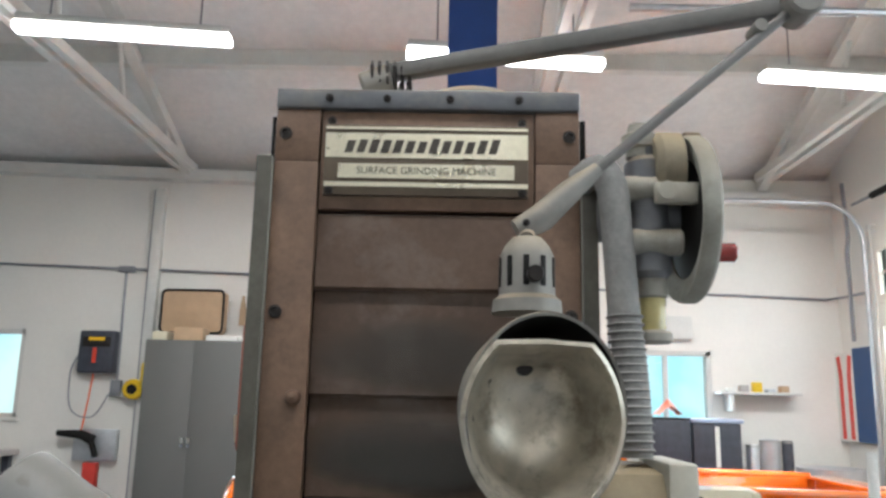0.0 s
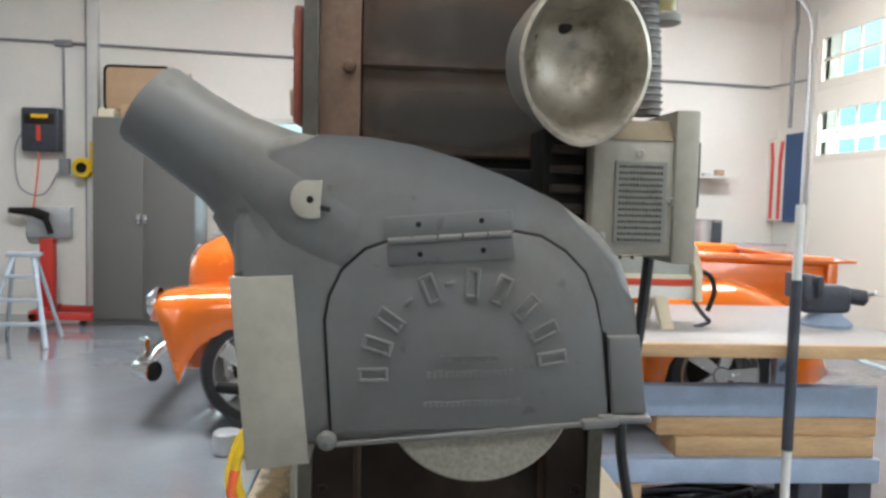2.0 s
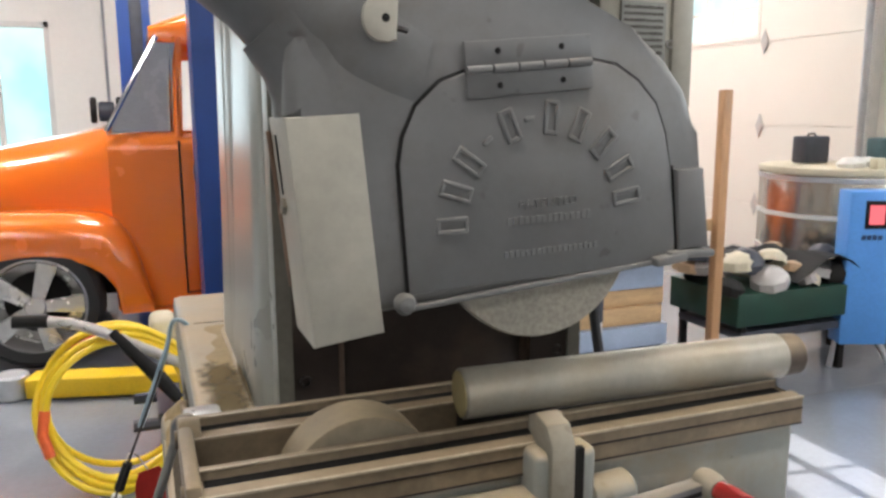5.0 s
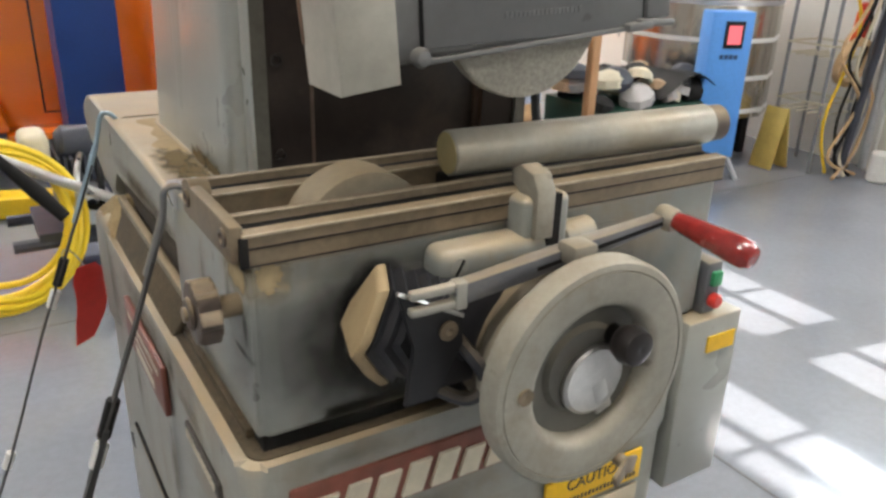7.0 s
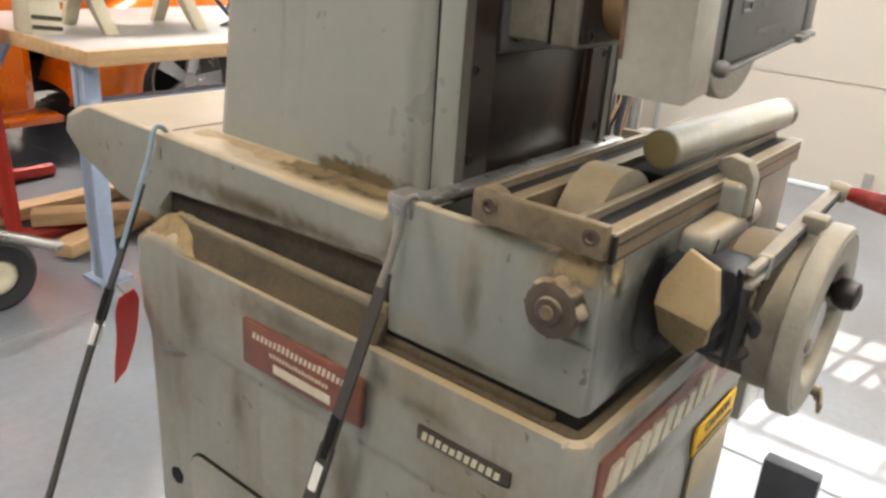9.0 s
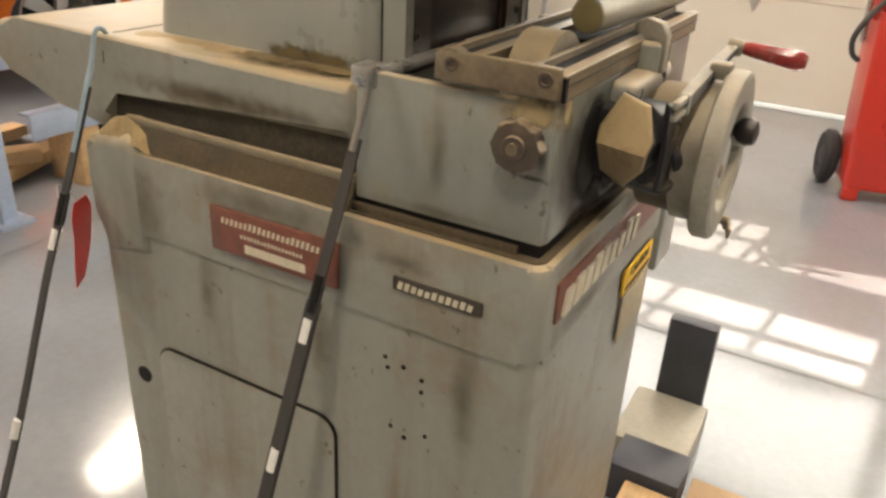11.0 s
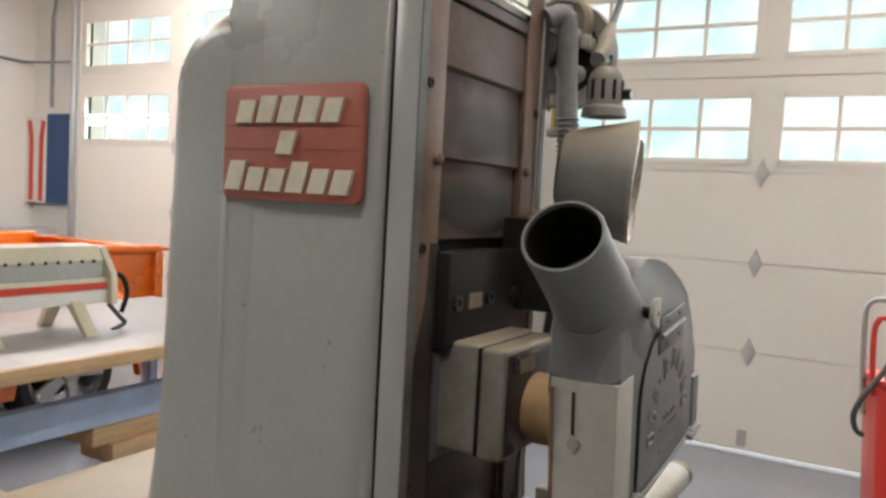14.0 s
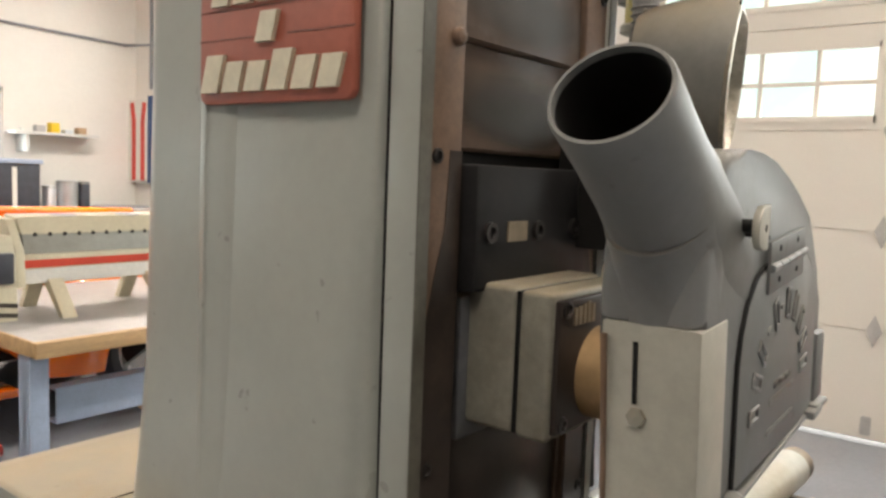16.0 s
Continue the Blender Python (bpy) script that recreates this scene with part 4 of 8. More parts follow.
for mat, y, z, w, h, lab in ((TANNED, -0.191, 0.926, 0.085, 0.050, "tan dust over the knob"), (SOOT_SHADE_HALO, -0.205, 0.884, 0.020, 0.044, "shade streak painted beside the knob"),
                             (BROWNED, -0.09, 0.865, 0.030, 0.120, "brown run"), (BROWNED, -0.165, 0.900, 0.024, 0.08, "brown run"), (SOOT_SHADE_HALO, -0.196, 0.861, 0.05, 0.008, "dark scuff"),
                             (BROWNED, -0.10, 0.797, 0.21, 0.022, "brown grime along the lower edge")):
    smear(mat, plane_m((SXL - 0.0004, y, z), **side_at), w, h, grinder, lab)
for y, z, w, h in ((0.22, 0.862, 0.46, 0.050), (0.28, 0.860, 0.40, 0.045), (0.12, 0.862, 0.26, 0.040)):
    smear(BROWNED, plane_m((-0.2334, y, z), **side_at), w, h, grinder, "brown grime along the deck's lower edge")
for mat, y, z, w, h in ((BROWNED, 0.14, 0.752, 0.36, 0.060), (BROWNED, 0.36, 0.700, 0.18, 0.18), (TANNED, 0.41, 0.745, 0.08, 0.05), (BROWNED, 0.0, 0.745, 0.05, 0.06), (BROWNED, -0.06, 0.735, 0.12, 0.03),
                        (BROWNED, 0.06, 0.58, 0.06, 0.22), (BROWNED, 0.25, 0.60, 0.05, 0.16), (BROWNED, -0.15, 0.58, 0.05, 0.24)):
    smear(mat, plane_m((BXL - (0.0004 if z > 0.655 else -0.0036), y, z), **side_at), w, h, grinder, "brown grime on the base")
for x, z, w, h in ((-0.17, 0.760, 0.20, 0.034), (0.05, 0.760, 0.26, 0.034), (-0.12, 0.675, 0.24, 0.05)):
    smear(BROWNED, plane_m((x, BYF - 0.0004, z), **front_at), w, h, grinder, "brown grime on the base")
for y, w, x, d in ((0.125, 0.25, -0.200, 0.056), (0.180, 0.13, -0.202, 0.058), (0.075, 0.14, -0.200, 0.050)):
    smear(MOSSY, plane_m((x, y, 0.9154), (0, -1, 0), (1, 0, 0)), w, d, grinder, "mossy brown dust on the deck")
for y, w in ((0.115, 0.17), (0.160, 0.10)):
    smear(MOSSY, plane_m((-0.1776, y, 0.921), **side_at), w, 0.030, grinder, "mossy brown dust climbing the column")
# cross feed unit with the big handwheel
HC = Vector((-0.012, 0, 0.850))
part("feed_boss", lathe([(0.0, 0), (0.052, 0), (0.058, 0.01), (0.062, 0.04), (0.074, 0.048), (0.076, 0.09), (0.07, 0.098), (0, 0.098)], (HC.x, -0.208, HC.z), (0, -1, 0), 36), FEEDDARK, grinder, "dark brown feed housing")
hw = part("handwheel", lathe([(0.0575, 0.000), (0.0955, 0.002), (0.098, 0.005), (0.098, 0.020), (0.0955, 0.0235), (0.0905, 0.0245), (0.0897, 0.0232), (0.0889, 0.0245), (0.067, 0.0250), (0.0625, 0.0235), (0.0595, 0.019), (0.0575, 0.010)], (HC.x, -0.3225, HC.z), (0, -1, 0), 64, close=True), WHEELGREY, grinder, "worn grey handwheel")
part("wheel_web", lathe([(0.0, 0.004), (0.0610, 0.004), (0.0610, 0.012), (0.040, 0.008), (0.036, 0.012), (0.0, 0.012)], (HC.x, -0.3205, HC.z), (0, -1, 0), 40), WEBGREY, hw, "grimy recessed wheel web")
part("hub_plate", lathe([(0.0, 0), (0.031, 0), (0.031, 0.005), (0.028, 0.007), (0.024, 0.0055), (0.0, 0.0055)], (HC.x + 0.007, -0.3315, HC.z - 0.010), (0, -1, 0), 32), STEEL, hw, "bright steel hub plate")
part("hub_tail", moved(box(-0.009, 0.009, -0.034, 0.0, 0, 0.006, 0.003), plane_m((HC.x + 0.012, -0.3315, HC.z - 0.012), (0.94, 0, 0.34), (-0.34, 0, 0.94))), STEEL, hw)
kn = (HC.x + 0.026, HC.z + 0.026)
part("wheel_knob", lathe([(0.009, 0), (0.008, 0.008), (0.0145, 0.013), (0.017, 0.022), (0.0145, 0.031), (0.007, 0.034), (0.0, 0.0325)], (kn[0], -0.332, kn[1]), (0, -1, 0), 24), SCREW, hw, "round black spinner knob")
part("rim_screw", lathe([(0.0, 0), (0.007, 0), (0.007, 0.002), (0.003, 0.002), (0, 0.001)], (HC.x - 0.071, -0.3472, HC.z + 0.004), (0, -1, 0), 12), RAIL, hw)
wing = part("wing_screw", rod((0.022, -0.332, 0.764), (0.028, -0.352, 0.756), 0.006), RAIL, grinder)
part("wing", join(moved(box(-0.004, 0.02, -0.002, 0.002, -0.008, 0.008, 0.0015), pose(0.028, -0.353, 0.755, 0, 25, 20)), moved(box(-0.02, 0.004, -0.002, 0.002, -0.008, 0.008, 0.0015), pose(0.028, -0.353, 0.755, 0, -25, 20))), RAIL, wing)
part("lock_tab", box(HC.x - 0.018, HC.x + 0.006, -0.328, -0.305, 0.938, 0.956, 0.004), CAST, grinder)
part("index_ring", lathe([(0.074, 0), (0.081, 0), (0.081, 0.026), (0.074, 0.026)], (HC.x, -0.297, HC.z), (0, -1, 0), 48, close=True), CAST, grinder)
part("index_lug", rod((0.055, -0.300, 0.898), (0.055, -0.280, 0.898), 0.018, bevel=0.002), CAST, grinder)

# hexagonal cover and pleated rubber bellows beside the feed unit
HEX = [(-0.286, 0.868), (-0.293, 0.902), (-0.281, 0.932), (-0.252, 0.938), (-0.238, 0.905), (-0.241, 0.855), (-0.266, 0.842)]


def swept_back(bm):
    """Bends a plate or fold so that its top and bottom lie further back than its middle."""
    bmesh.ops.bisect_plane(bm, geom=bm.verts[:] + bm.edges[:] + bm.faces[:], plane_co=(0, 0, 0.890), plane_no=(0, 0, 1))
    for v in bm.verts:
        v.co.y = -0.266 + (v.co.y + 0.266) * 1.10
        v.co.x += 0.56 * abs(v.co.z - 0.890) + 0.30 * (v.co.y + 0.266)
    return bm


part("bellows_cover", swept_back(prism(HEX, "x", -0.190, -0.179, 0.003)), CREAM, grinder, "chipped tan cover plate")


def pleats(outline, x0, x1, n, lean=0.0, drop=0.0):
    """An accordion of folds: the outline, grown and shrunk by turns from x0 to x1."""
    cy, cz = sum(p[0] for p in outline) / len(outline), sum(p[1] for p in outline) / len(outline)
    bm = bmesh.new()
    rings = []
    for i in range(2 * n + 1):
        f = i / (2 * n)
        k = (1.0 if i % 2 == 0 else 0.90) * (1 - 0.16 * f)
        rings.append([bm.verts.new((x0 + (x1 - x0) * f, cy + (y - cy) * k + lean * f, cz + (z - cz) * k - drop * f)) for y, z in outline])
    for r0, r1 in zip(rings, rings[1:]):
        for k in range(len(outline)):
            bm.faces.new((r0[k], r0[(k + 1) % len(outline)], r1[(k + 1) % len(outline)], r1[k]))
    bm.faces.new(rings[0])
    bm.faces.new(rings[-1])
    return bm


part("bellows", swept_back(pleats(HEX, -0.178, -0.110, 5, 0.0, 0.016)), BELLOWS, grinder, "pleated black rubber bellows")
# Black block put in for the shadowed space between bellows and handwheel.
part("bellows_body", box(-0.128, -0.045, -0.284, -0.210, 0.832, 0.912, 0.010), BELLOWS, grinder)
part("bellows_edge", sweep([(-0.166, -0.301, 0.937), (-0.111, -0.302, 0.908)], 0.0018, 6), STEEL, grinder, "bright worn edge")
part("bellows_plate", prism([(-0.166, 0.937), (-0.111, 0.908), (-0.109, 0.884), (-0.132, 0.842), (-0.158, 0.842), (-0.150, 0.890)], "y", -0.301, -0.296, 0.001), BELLOWS, grinder)
part("bellows_bolt", lathe([(0.0, 0), (0.008, 0), (0.008, 0.003), (0.0035, 0.004), (0, 0.002)], (-0.123, -0.300, 0.898), (0, -1, 0), 14), RAIL, grinder)
part("cable_loop", sweep(spline([(-0.12, -0.26, 0.90), (-0.10, -0.30, 0.87), (-0.085, -0.30, 0.84), (-0.10, -0.29, 0.825), (-0.13, -0.26, 0.84)]), 0.006, 8), RUBBER, grinder)
# lever with a red handle
LV0, LV1 = Vector((-0.122, -0.303, 0.928)), Vector((0.080, -0.308, 0.9555))
lev_m = Matrix.Translation(LV0) @ (LV1 - LV0).to_track_quat("X", "Z").to_matrix().to_4x4()
LL = (LV1 - LV0).length
lev = part("table_lever", moved(prism([(0, -0.0085), (LL * 0.6, -0.007), (LL, -0.0048), (LL, 0.0048), (LL * 0.6, 0.007), (0, 0.0085)], "y", -0.0065, 0.0065, 0.002), lev_m), GEAR, grinder, "dust-dulled flat steel lever")
part("lever_slot", moved(box(LL * 0.35, LL * 0.97, -0.0072, -0.006, -0.0022, 0.0010), lev_m), BLACK, lev)
part("lever_fork", join(box(-0.158, -0.115, -0.308, -0.300, 0.931, 0.938, 0.002), box(-0.158, -0.115, -0.308, -0.300, 0.918, 0.925, 0.002), box(-0.122, -0.112, -0.31, -0.298, 0.917, 0.939, 0.002)), DUSTGREY, lev)
part("lever_boss", lathe([(0.0, 0), (0.009, 0.001), (0.0105, 0.005), (0.0105, 0.014), (0.009, 0.019), (0, 0.020)], (0.083, -0.300, 0.957), (0.1, -1, -0.1), 20), CAST, lev)
part("grip", lathe([(0.0, 0), (0.0072, 0.001), (0.0088, 0.010), (0.0108, 0.038), (0.0122, 0.058), (0.0118, 0.068), (0.0085, 0.074), (0.005, 0.0755), (0, 0.075)], (0.085, -0.318, 0.9565), (0.10, -1, -0.11), 24), REDGRIP, lev, "chipped red lacquered grip")

# deck under the column, overhanging to the rear
part("deck", prism([(0.03, 0.848), (0.03, 0.905), (0.036, 0.912), (0.62, 0.912), (0.66, 0.905), (0.69, 0.89), (0.70, 0.862), (0.66, 0.83), (0.55, 0.80), (0.46, 0.78), (0.44, 0.80), (0.43, 0.848)], "x", -0.233, 0.233, 0.020, 5), GREY_BASE, grinder, "deck covered in settled dust")
part("deck_seam", sweep([(-0.2325, 0.438, 0.875), (-0.2325, 0.437, 0.890), (-0.226, 0.437, 0.906), (-0.212, 0.437, 0.9118), (0.0, 0.437, 0.9118)], 0.0012, 6), DARKBROWN, grinder)
# Recess under the deck is coloured dark, its shade put into the brown.
part("deck_underside", box(-0.222, 0.222, 0.04, 0.46, 0.801, 0.85), DARKBROWN, grinder)
# drifts of settled dust along the column's foot, and a crumbled notch in the shoulder
rnd = random.Random(21)
drift = bmesh.new()
last = None
for i in range(60):
    y = 0.03 + 0.385 * i / 59
    w, h = 0.024 + 0.008 * math.sin(31 * y) + 0.005 * math.sin(97 * y + 1), 0.0012 + 0.0004 * math.sin(53 * y)
    row = [drift.verts.new((-0.174, y, 0.912 + h)), drift.verts.new((-0.177 - w * 0.4, y, 0.9125 + h * 0.45)), drift.verts.new((-0.177 - w, y, 0.9118))]
    if last:
        drift.faces.new((last[0], last[1], row[1], row[0]))
        drift.faces.new((last[1], last[2], row[2], row[1]))
    last = row
drift_ob = part("dust_drift", drift, material("settled_dust", (0.40, 0.30, 0.165), 0.95, vary=0.15, scale=40, grain=260, grain_amt=0.06, bump=0.15), grinder)
tagged(drift_ob, "yellow-brown dust drifted against the column", kind="stuff")

# a crumbled heap of dust at the rear end of the ledge
heap = bmesh.new()
grid = []
for i in range(25):
    y = 0.325 + 0.125 * i / 24
    line = []
    for k in range(13):
        x = -0.262 + 0.075 * k / 12
        f = max(0.0, 1 - ((y - 0.398) / 0.062) ** 2)
        side = min(1.0, (x + 0.262) / 0.018)
        z = 0.772 + 0.036 * f * (0.35 + 0.65 * side) + f * (0.0022 * math.sin(170 * y + 60 * x) + 0.0018 * math.sin(310 * x - 90 * y))
        line.append(heap.verts.new((x, y, z)))
    grid.append(line)
for r0, r1 in zip(grid, grid[1:]):
    for k in range(12):
        heap.faces.new((r0[k], r0[k + 1], r1[k + 1], r1[k]))
heap_ob = part("dust_mound", heap, material("heaped_dust", (0.36, 0.265, 0.135), 0.95, vary=0.2, scale=40, grain=260, grain_amt=0.08, bump=0.25, stain=(0.15, 0.105, 0.05), stain_amt=0.7, stain_scale=30), grinder)
tagged(heap_ob, "crumbled yellow-brown dust at the ledge's end", kind="stuff")

# column: front casting with rear hood
CX = 0.177


def puffed(poly, a, b, r, n=4):
    """An outline in (y, z) pushed along x from a to b, with its two rims rolled over to the radius r."""
    k = len(poly)
    area = sum(poly[i][0] * poly[(i + 1) % k][1] - poly[(i + 1) % k][0] * poly[i][1] for i in range(k))
    sgn = 1 if area > 0 else -1
    norm = []
    for i in range(k):
        p, q, w = Vector(poly[i - 1]), Vector(poly[i]), Vector(poly[(i + 1) % k])
        d0, d1 = (q - p).normalized(), (w - q).normalized()
        n0, n1 = Vector((-d0.y, d0.x)) * sgn, Vector((-d1.y, d1.x)) * sgn
        m = n0 + n1
        m = m / max(0.35, m.length_squared / 2) if m.length > 1e-6 else n0
        norm.append(m)
    bm = bmesh.new()
    rings = []
    steps = [radians(90 * i / n) for i in range(n + 1)]
    for x0, way, seq in ((a, 1, steps), (b, -1, steps[::-1])):
        for t in seq:
            inset, push = r * (1 - math.sin(t)), r * (1 - math.cos(t))
            rings.append([bm.verts.new((x0 + way * push, poly[i][0] + norm[i].x * inset, poly[i][1] + norm[i].y * inset)) for i in range(k)])
    for r0, r1 in zip(rings, rings[1:]):
        for i in range(k):
            bm.faces.new((r0[i], r0[(i + 1) % k], r1[(i + 1) % k], r1[i]))
    bm.faces.new(rings[0])
    bm.faces.new(rings[-1])
    return bm


hood_prof = [(0.20, 0.862), (0.408, 0.862), (0.402, 0.93), (0.390, 1.01), (0.381, 1.10), (0.374, 1.44)]
hood_prof += [(0.276 + 0.098 * math.cos(a), 1.476 + 0.102 * math.sin(a)) for a in [radians(10 * i) for i in range(1, 10)]]
hood_prof += [(0.20, 1.578)]
col_prof = [(0.042, 0.870), (0.288, 0.870), (0.291, 1.50), (0.291, 1.566), (0.286, 1.590), (0.270, 1.614), (0.247, 1.636), (0.218, 1.658), (0.180, 1.680), (0.145, 1.694), (0.10, 1.702), (0.042, 1.704)]


def tapered(bm):
    """Draws the column in slightly towards its rounded top."""
    for v in bm.verts:
        v.co.x *= 1 - 0.036 * min(1.0, max(0.0, (v.co.z - 0.95) / 0.45)) - 0.11 * max(0.0, (v.co.z - 1.50) / 0.20) ** 1.5
    return bm


part("rear_hood", tapered(puffed(hood_prof, -CX + 0.0009, CX - 0.0009, 0.034, 8)), GREY, grinder, "rounded rear hood with dust on top")
col = tapered(puffed(col_prof, -CX, CX, 0.030, 6))
part("column", col, GREY, grinder, "grey column casting")
part("column_foot", prism(rounded(-CX - 0.004, CX + 0.004, 0.026, 0.414, 0.03, 4), "z", 0.906, 0.915, 0.004), GREY_BASE, grinder)
# the front of the column stands back from the casting's old face line
FRONT = Vector((0.005, 0.026, 0.0))


def front_part(name, bm, mat, parent=None, label=""):
    return part(name, moved(bm, Matrix.Translation(FRONT)), mat, parent, label)


def front_screw(at, way, r, parent, mat=None, name="screw", dome=False):
    return screw(Vector(at) + FRONT, way, r, parent, mat, name, dome)


for s in (-1, 1):
    front_part("column_flange", box(min(s * 0.1500, s * 0.1655), max(s * 0.1500, s * 0.1655), -0.0185, 0.0135, 0.905, 1.640, 0.003), GREY, grinder, "pale worn flange")
    # Flange front is coloured dark to hold its shade as well as oil.
    front_part("oil_film", box(min(s * 0.1505, s * 0.1652), max(s * 0.1505, s * 0.1652), -0.0196, -0.0183, 0.905, 1.638), FLANGEDARK, grinder, "front edge of the flange, shade and oil painted dark")
    front_part("flange_seam", box(min(s * 0.1600, s * 0.140), max(s * 0.1600, s * 0.140), 0.0130, 0.020, 0.905, 1.69), BLACK, grinder)
    g = front_part("way_strip", join(box(min(s * 0.1055, s * 0.1495), max(s * 0.1055, s * 0.1495), -0.016, 0.004, 1.634, 1.688, 0.002), box(min(s * 0.1055, s * 0.1495), max(s * 0.1055, s * 0.1495), -0.016, -0.0045, 0.925, 1.6345, 0.002)), BROWN, grinder, "oil-brown steel gib strip")
    for z in (1.662, 1.486, 1.310, 1.05, 0.955):
        front_screw((s * 0.139, -0.0158, z), (0, -1, 0), 0.0062, g)
    front_screw((s * 0.1175, -0.0158, 1.407), (0, -1, 0), 0.0075, g, BROWN, "dome_bolt", True)
for s in (-1, 1):
    front_part("oil_film", prism([(s * 0.1056, 0.93), (s * 0.1500, 0.93), (s * 0.1500, 1.16), (s * 0.138, 1.21), (s * 0.126, 1.25), (s * 0.122, 1.315), (s * 0.1056, 1.315)], "y", -0.0166, -0.0155), OILED, grinder, "black oil film on the inner edge of the strip")
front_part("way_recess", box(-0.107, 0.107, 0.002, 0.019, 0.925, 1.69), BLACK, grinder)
cap = front_part("column_cap", box(-0.150, 0.150, -0.019, 0.03, 1.688, 1.709, 0.003), GEAR, grinder)
for x in (-0.097, -0.04, 0.022, 0.09):
    front_screw((x, -0.019, 1.698), (0, -1, 0), 0.004, cap)
front_part("cap_boss", lathe([(0.068, 0), (0.066, 0.026), (0.052, 0.036), (0.025, 0.042), (0.0, 0.043)], (0.045, 0.09, 1.702), (0, 0, 1), 28), GREY, grinder)
# name frame and telescoping way cover slats
nf = front_part("name_frame", box(-0.1045, 0.1055, -0.014, 0.002, 1.586, 1.687, 0.002), BROWN, grinder)
np_ = front_part("name_plate", box(-0.100, 0.099, -0.018, -0.013, 1.600, 1.672, 0.001), PLATEBROWN, grinder, "brass maker's plate with dark bands")
for x, z0, z1 in ((0.099, 1.6375, 1.6625), (0.099, 1.6665, 1.6690), (0.099, 1.6085, 1.6130), (0.086, 1.6170, 1.6315)):
    front_part("brass_band", box(-x, x - 0.0005, -0.0190, -0.0178, z0, z1), BRASS, np_)
for i in range(13):
    front_part("letter_bar", bars(plane_m((-0.0722 + 0.0117 * i, -0.0189, 1.650), (1, 0, 0), (0, 0, 1)), 0.0117, 0.015, 1, 0.001, 0.66, 0.3, 8 + i), INK, np_)
words("SURFACE GRINDING MACHINE", 0.010, 0.0003, INK, np_, plane_m((0.005, 0.0068, 1.6243), (1, 0, 0), (0, 0, 1)), width=0.135)
for x, z in ((-0.094, 1.604), (0.093, 1.604), (-0.094, 1.676), (0.093, 1.676)):
    front_screw((x, -0.0138 if z > 1.67 else -0.0178, z), (0, -1, 0), 0.0042, np_)
for z0, z1, y in ((1.508, 1.584, -0.0105), (1.408, 1.510, -0.0075), (1.316, 1.412, -0.0045)):
    front_part("slat", prism([(y, z0), (y - 0.003, z0 + 0.003), (y, z1 - 0.002), (y + 0.004, z1), (y + 0.004, z0)], "x", -0.104, 0.104, 0.0006), SLAT, grinder, "dark oiled way cover slat")
for y, z, h in ((0.0149, 1.446, 0.090), (0.0179, 1.362, 0.094), (0.0176, 1.350, 0.070)):
    smear(DARKFILM, plane_m((0.005, y, z), **front_at), 0.25, h, grinder, "greasy dark film on the way cover")
front_part("lower_way_cover", box(-0.104, 0.104, -0.006, 0.002, 0.928, 1.08, 0.0015), OILED, grinder)
for x in (-0.102, 0.102):
    front_part("cover_edge", box(x - 0.004, x + 0.004, -0.009, 0.0, 0.928, 1.08, 0.001), SLAT, grinder)

# wheel head
front_part("head_plate", box(-0.100, 0.100, -0.030, 0.004, 1.196, 1.305, 0.004), material("dark_head", (0.018, 0.017, 0.017), 0.5, 0.0, spec=0.18, vary=0.3, scale=20, bump=0.06), grinder, "blackened sliding head plate")
for x in (-0.08, 0.0, 0.07):
    front_part("head_bolt", lathe([(0.0, 0), (0.009, 0), (0.009, 0.004), (0.005, 0.004), (0.004, 0.001), (0, 0.001)], (x, -0.0298, 1.247), (0, -1, 0), 16), SCREW, grinder)
front_part("head_label", box(-0.052, -0.02, -0.0315, -0.0295, 1.238, 1.256), RAIL, grinder)
front_part("head_slide", box(-0.094, 0.094, -0.014, 0.022, 1.062, 1.192, 0.005), GEAR, grinder)
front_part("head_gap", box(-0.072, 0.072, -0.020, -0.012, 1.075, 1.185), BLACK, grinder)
part("head_block", box(-0.078, 0.078, -0.036, 0.014, 1.078, 1.204, 0.005, 3), CAST, grinder, "cream-grey spindle head casting")
part("head_cap", box(-0.078, 0.078, -0.070, -0.039, 1.076, 1.202, 0.005, 3), CAST, grinder)
part("head_seam", box(-0.0765, 0.0765, -0.0392, -0.0358, 1.0795, 1.2005), BLACK, grinder)
hf = part("head_face", box(-0.072, 0.072, -0.0745, -0.068, 1.082, 1.196, 0.003), OILED, grinder)
for x in (-0.060, 0.060):
    for z in (1.09, 1.188):
        screw((x, -0.0744, z), (0, -1, 0), 0.0075, hf)
part("head_badge", bars(plane_m((-0.028, -0.0744, 1.183), (1, 0, 0), (0, 0, 1)), 0.04, 0.02, 5, 0.0015, 0.6, 0, 31), RAIL, hf)
part("spindle_sleeve", rod((0.0, -0.07, 1.126), (0.0, -0.163, 1.126), 0.041, seg=32, bevel=0.003), material("spindle_bronze", (0.40, 0.255, 0.125), 0.5, 0.3, vary=0.2, scale=25, bump=0.06), grinder, "tan stained spindle sleeve")
part("grinding_wheel", lathe([(0.0, 0.0), (0.0785, 0.0), (0.080, 0.0015), (0.080, 0.0125), (0.0785, 0.014), (0.0, 0.014)], (0.008, -0.187, 1.122), (0, -1, 0), 72), WHEELSTONE, grinder, "worn pale grinding wheel")

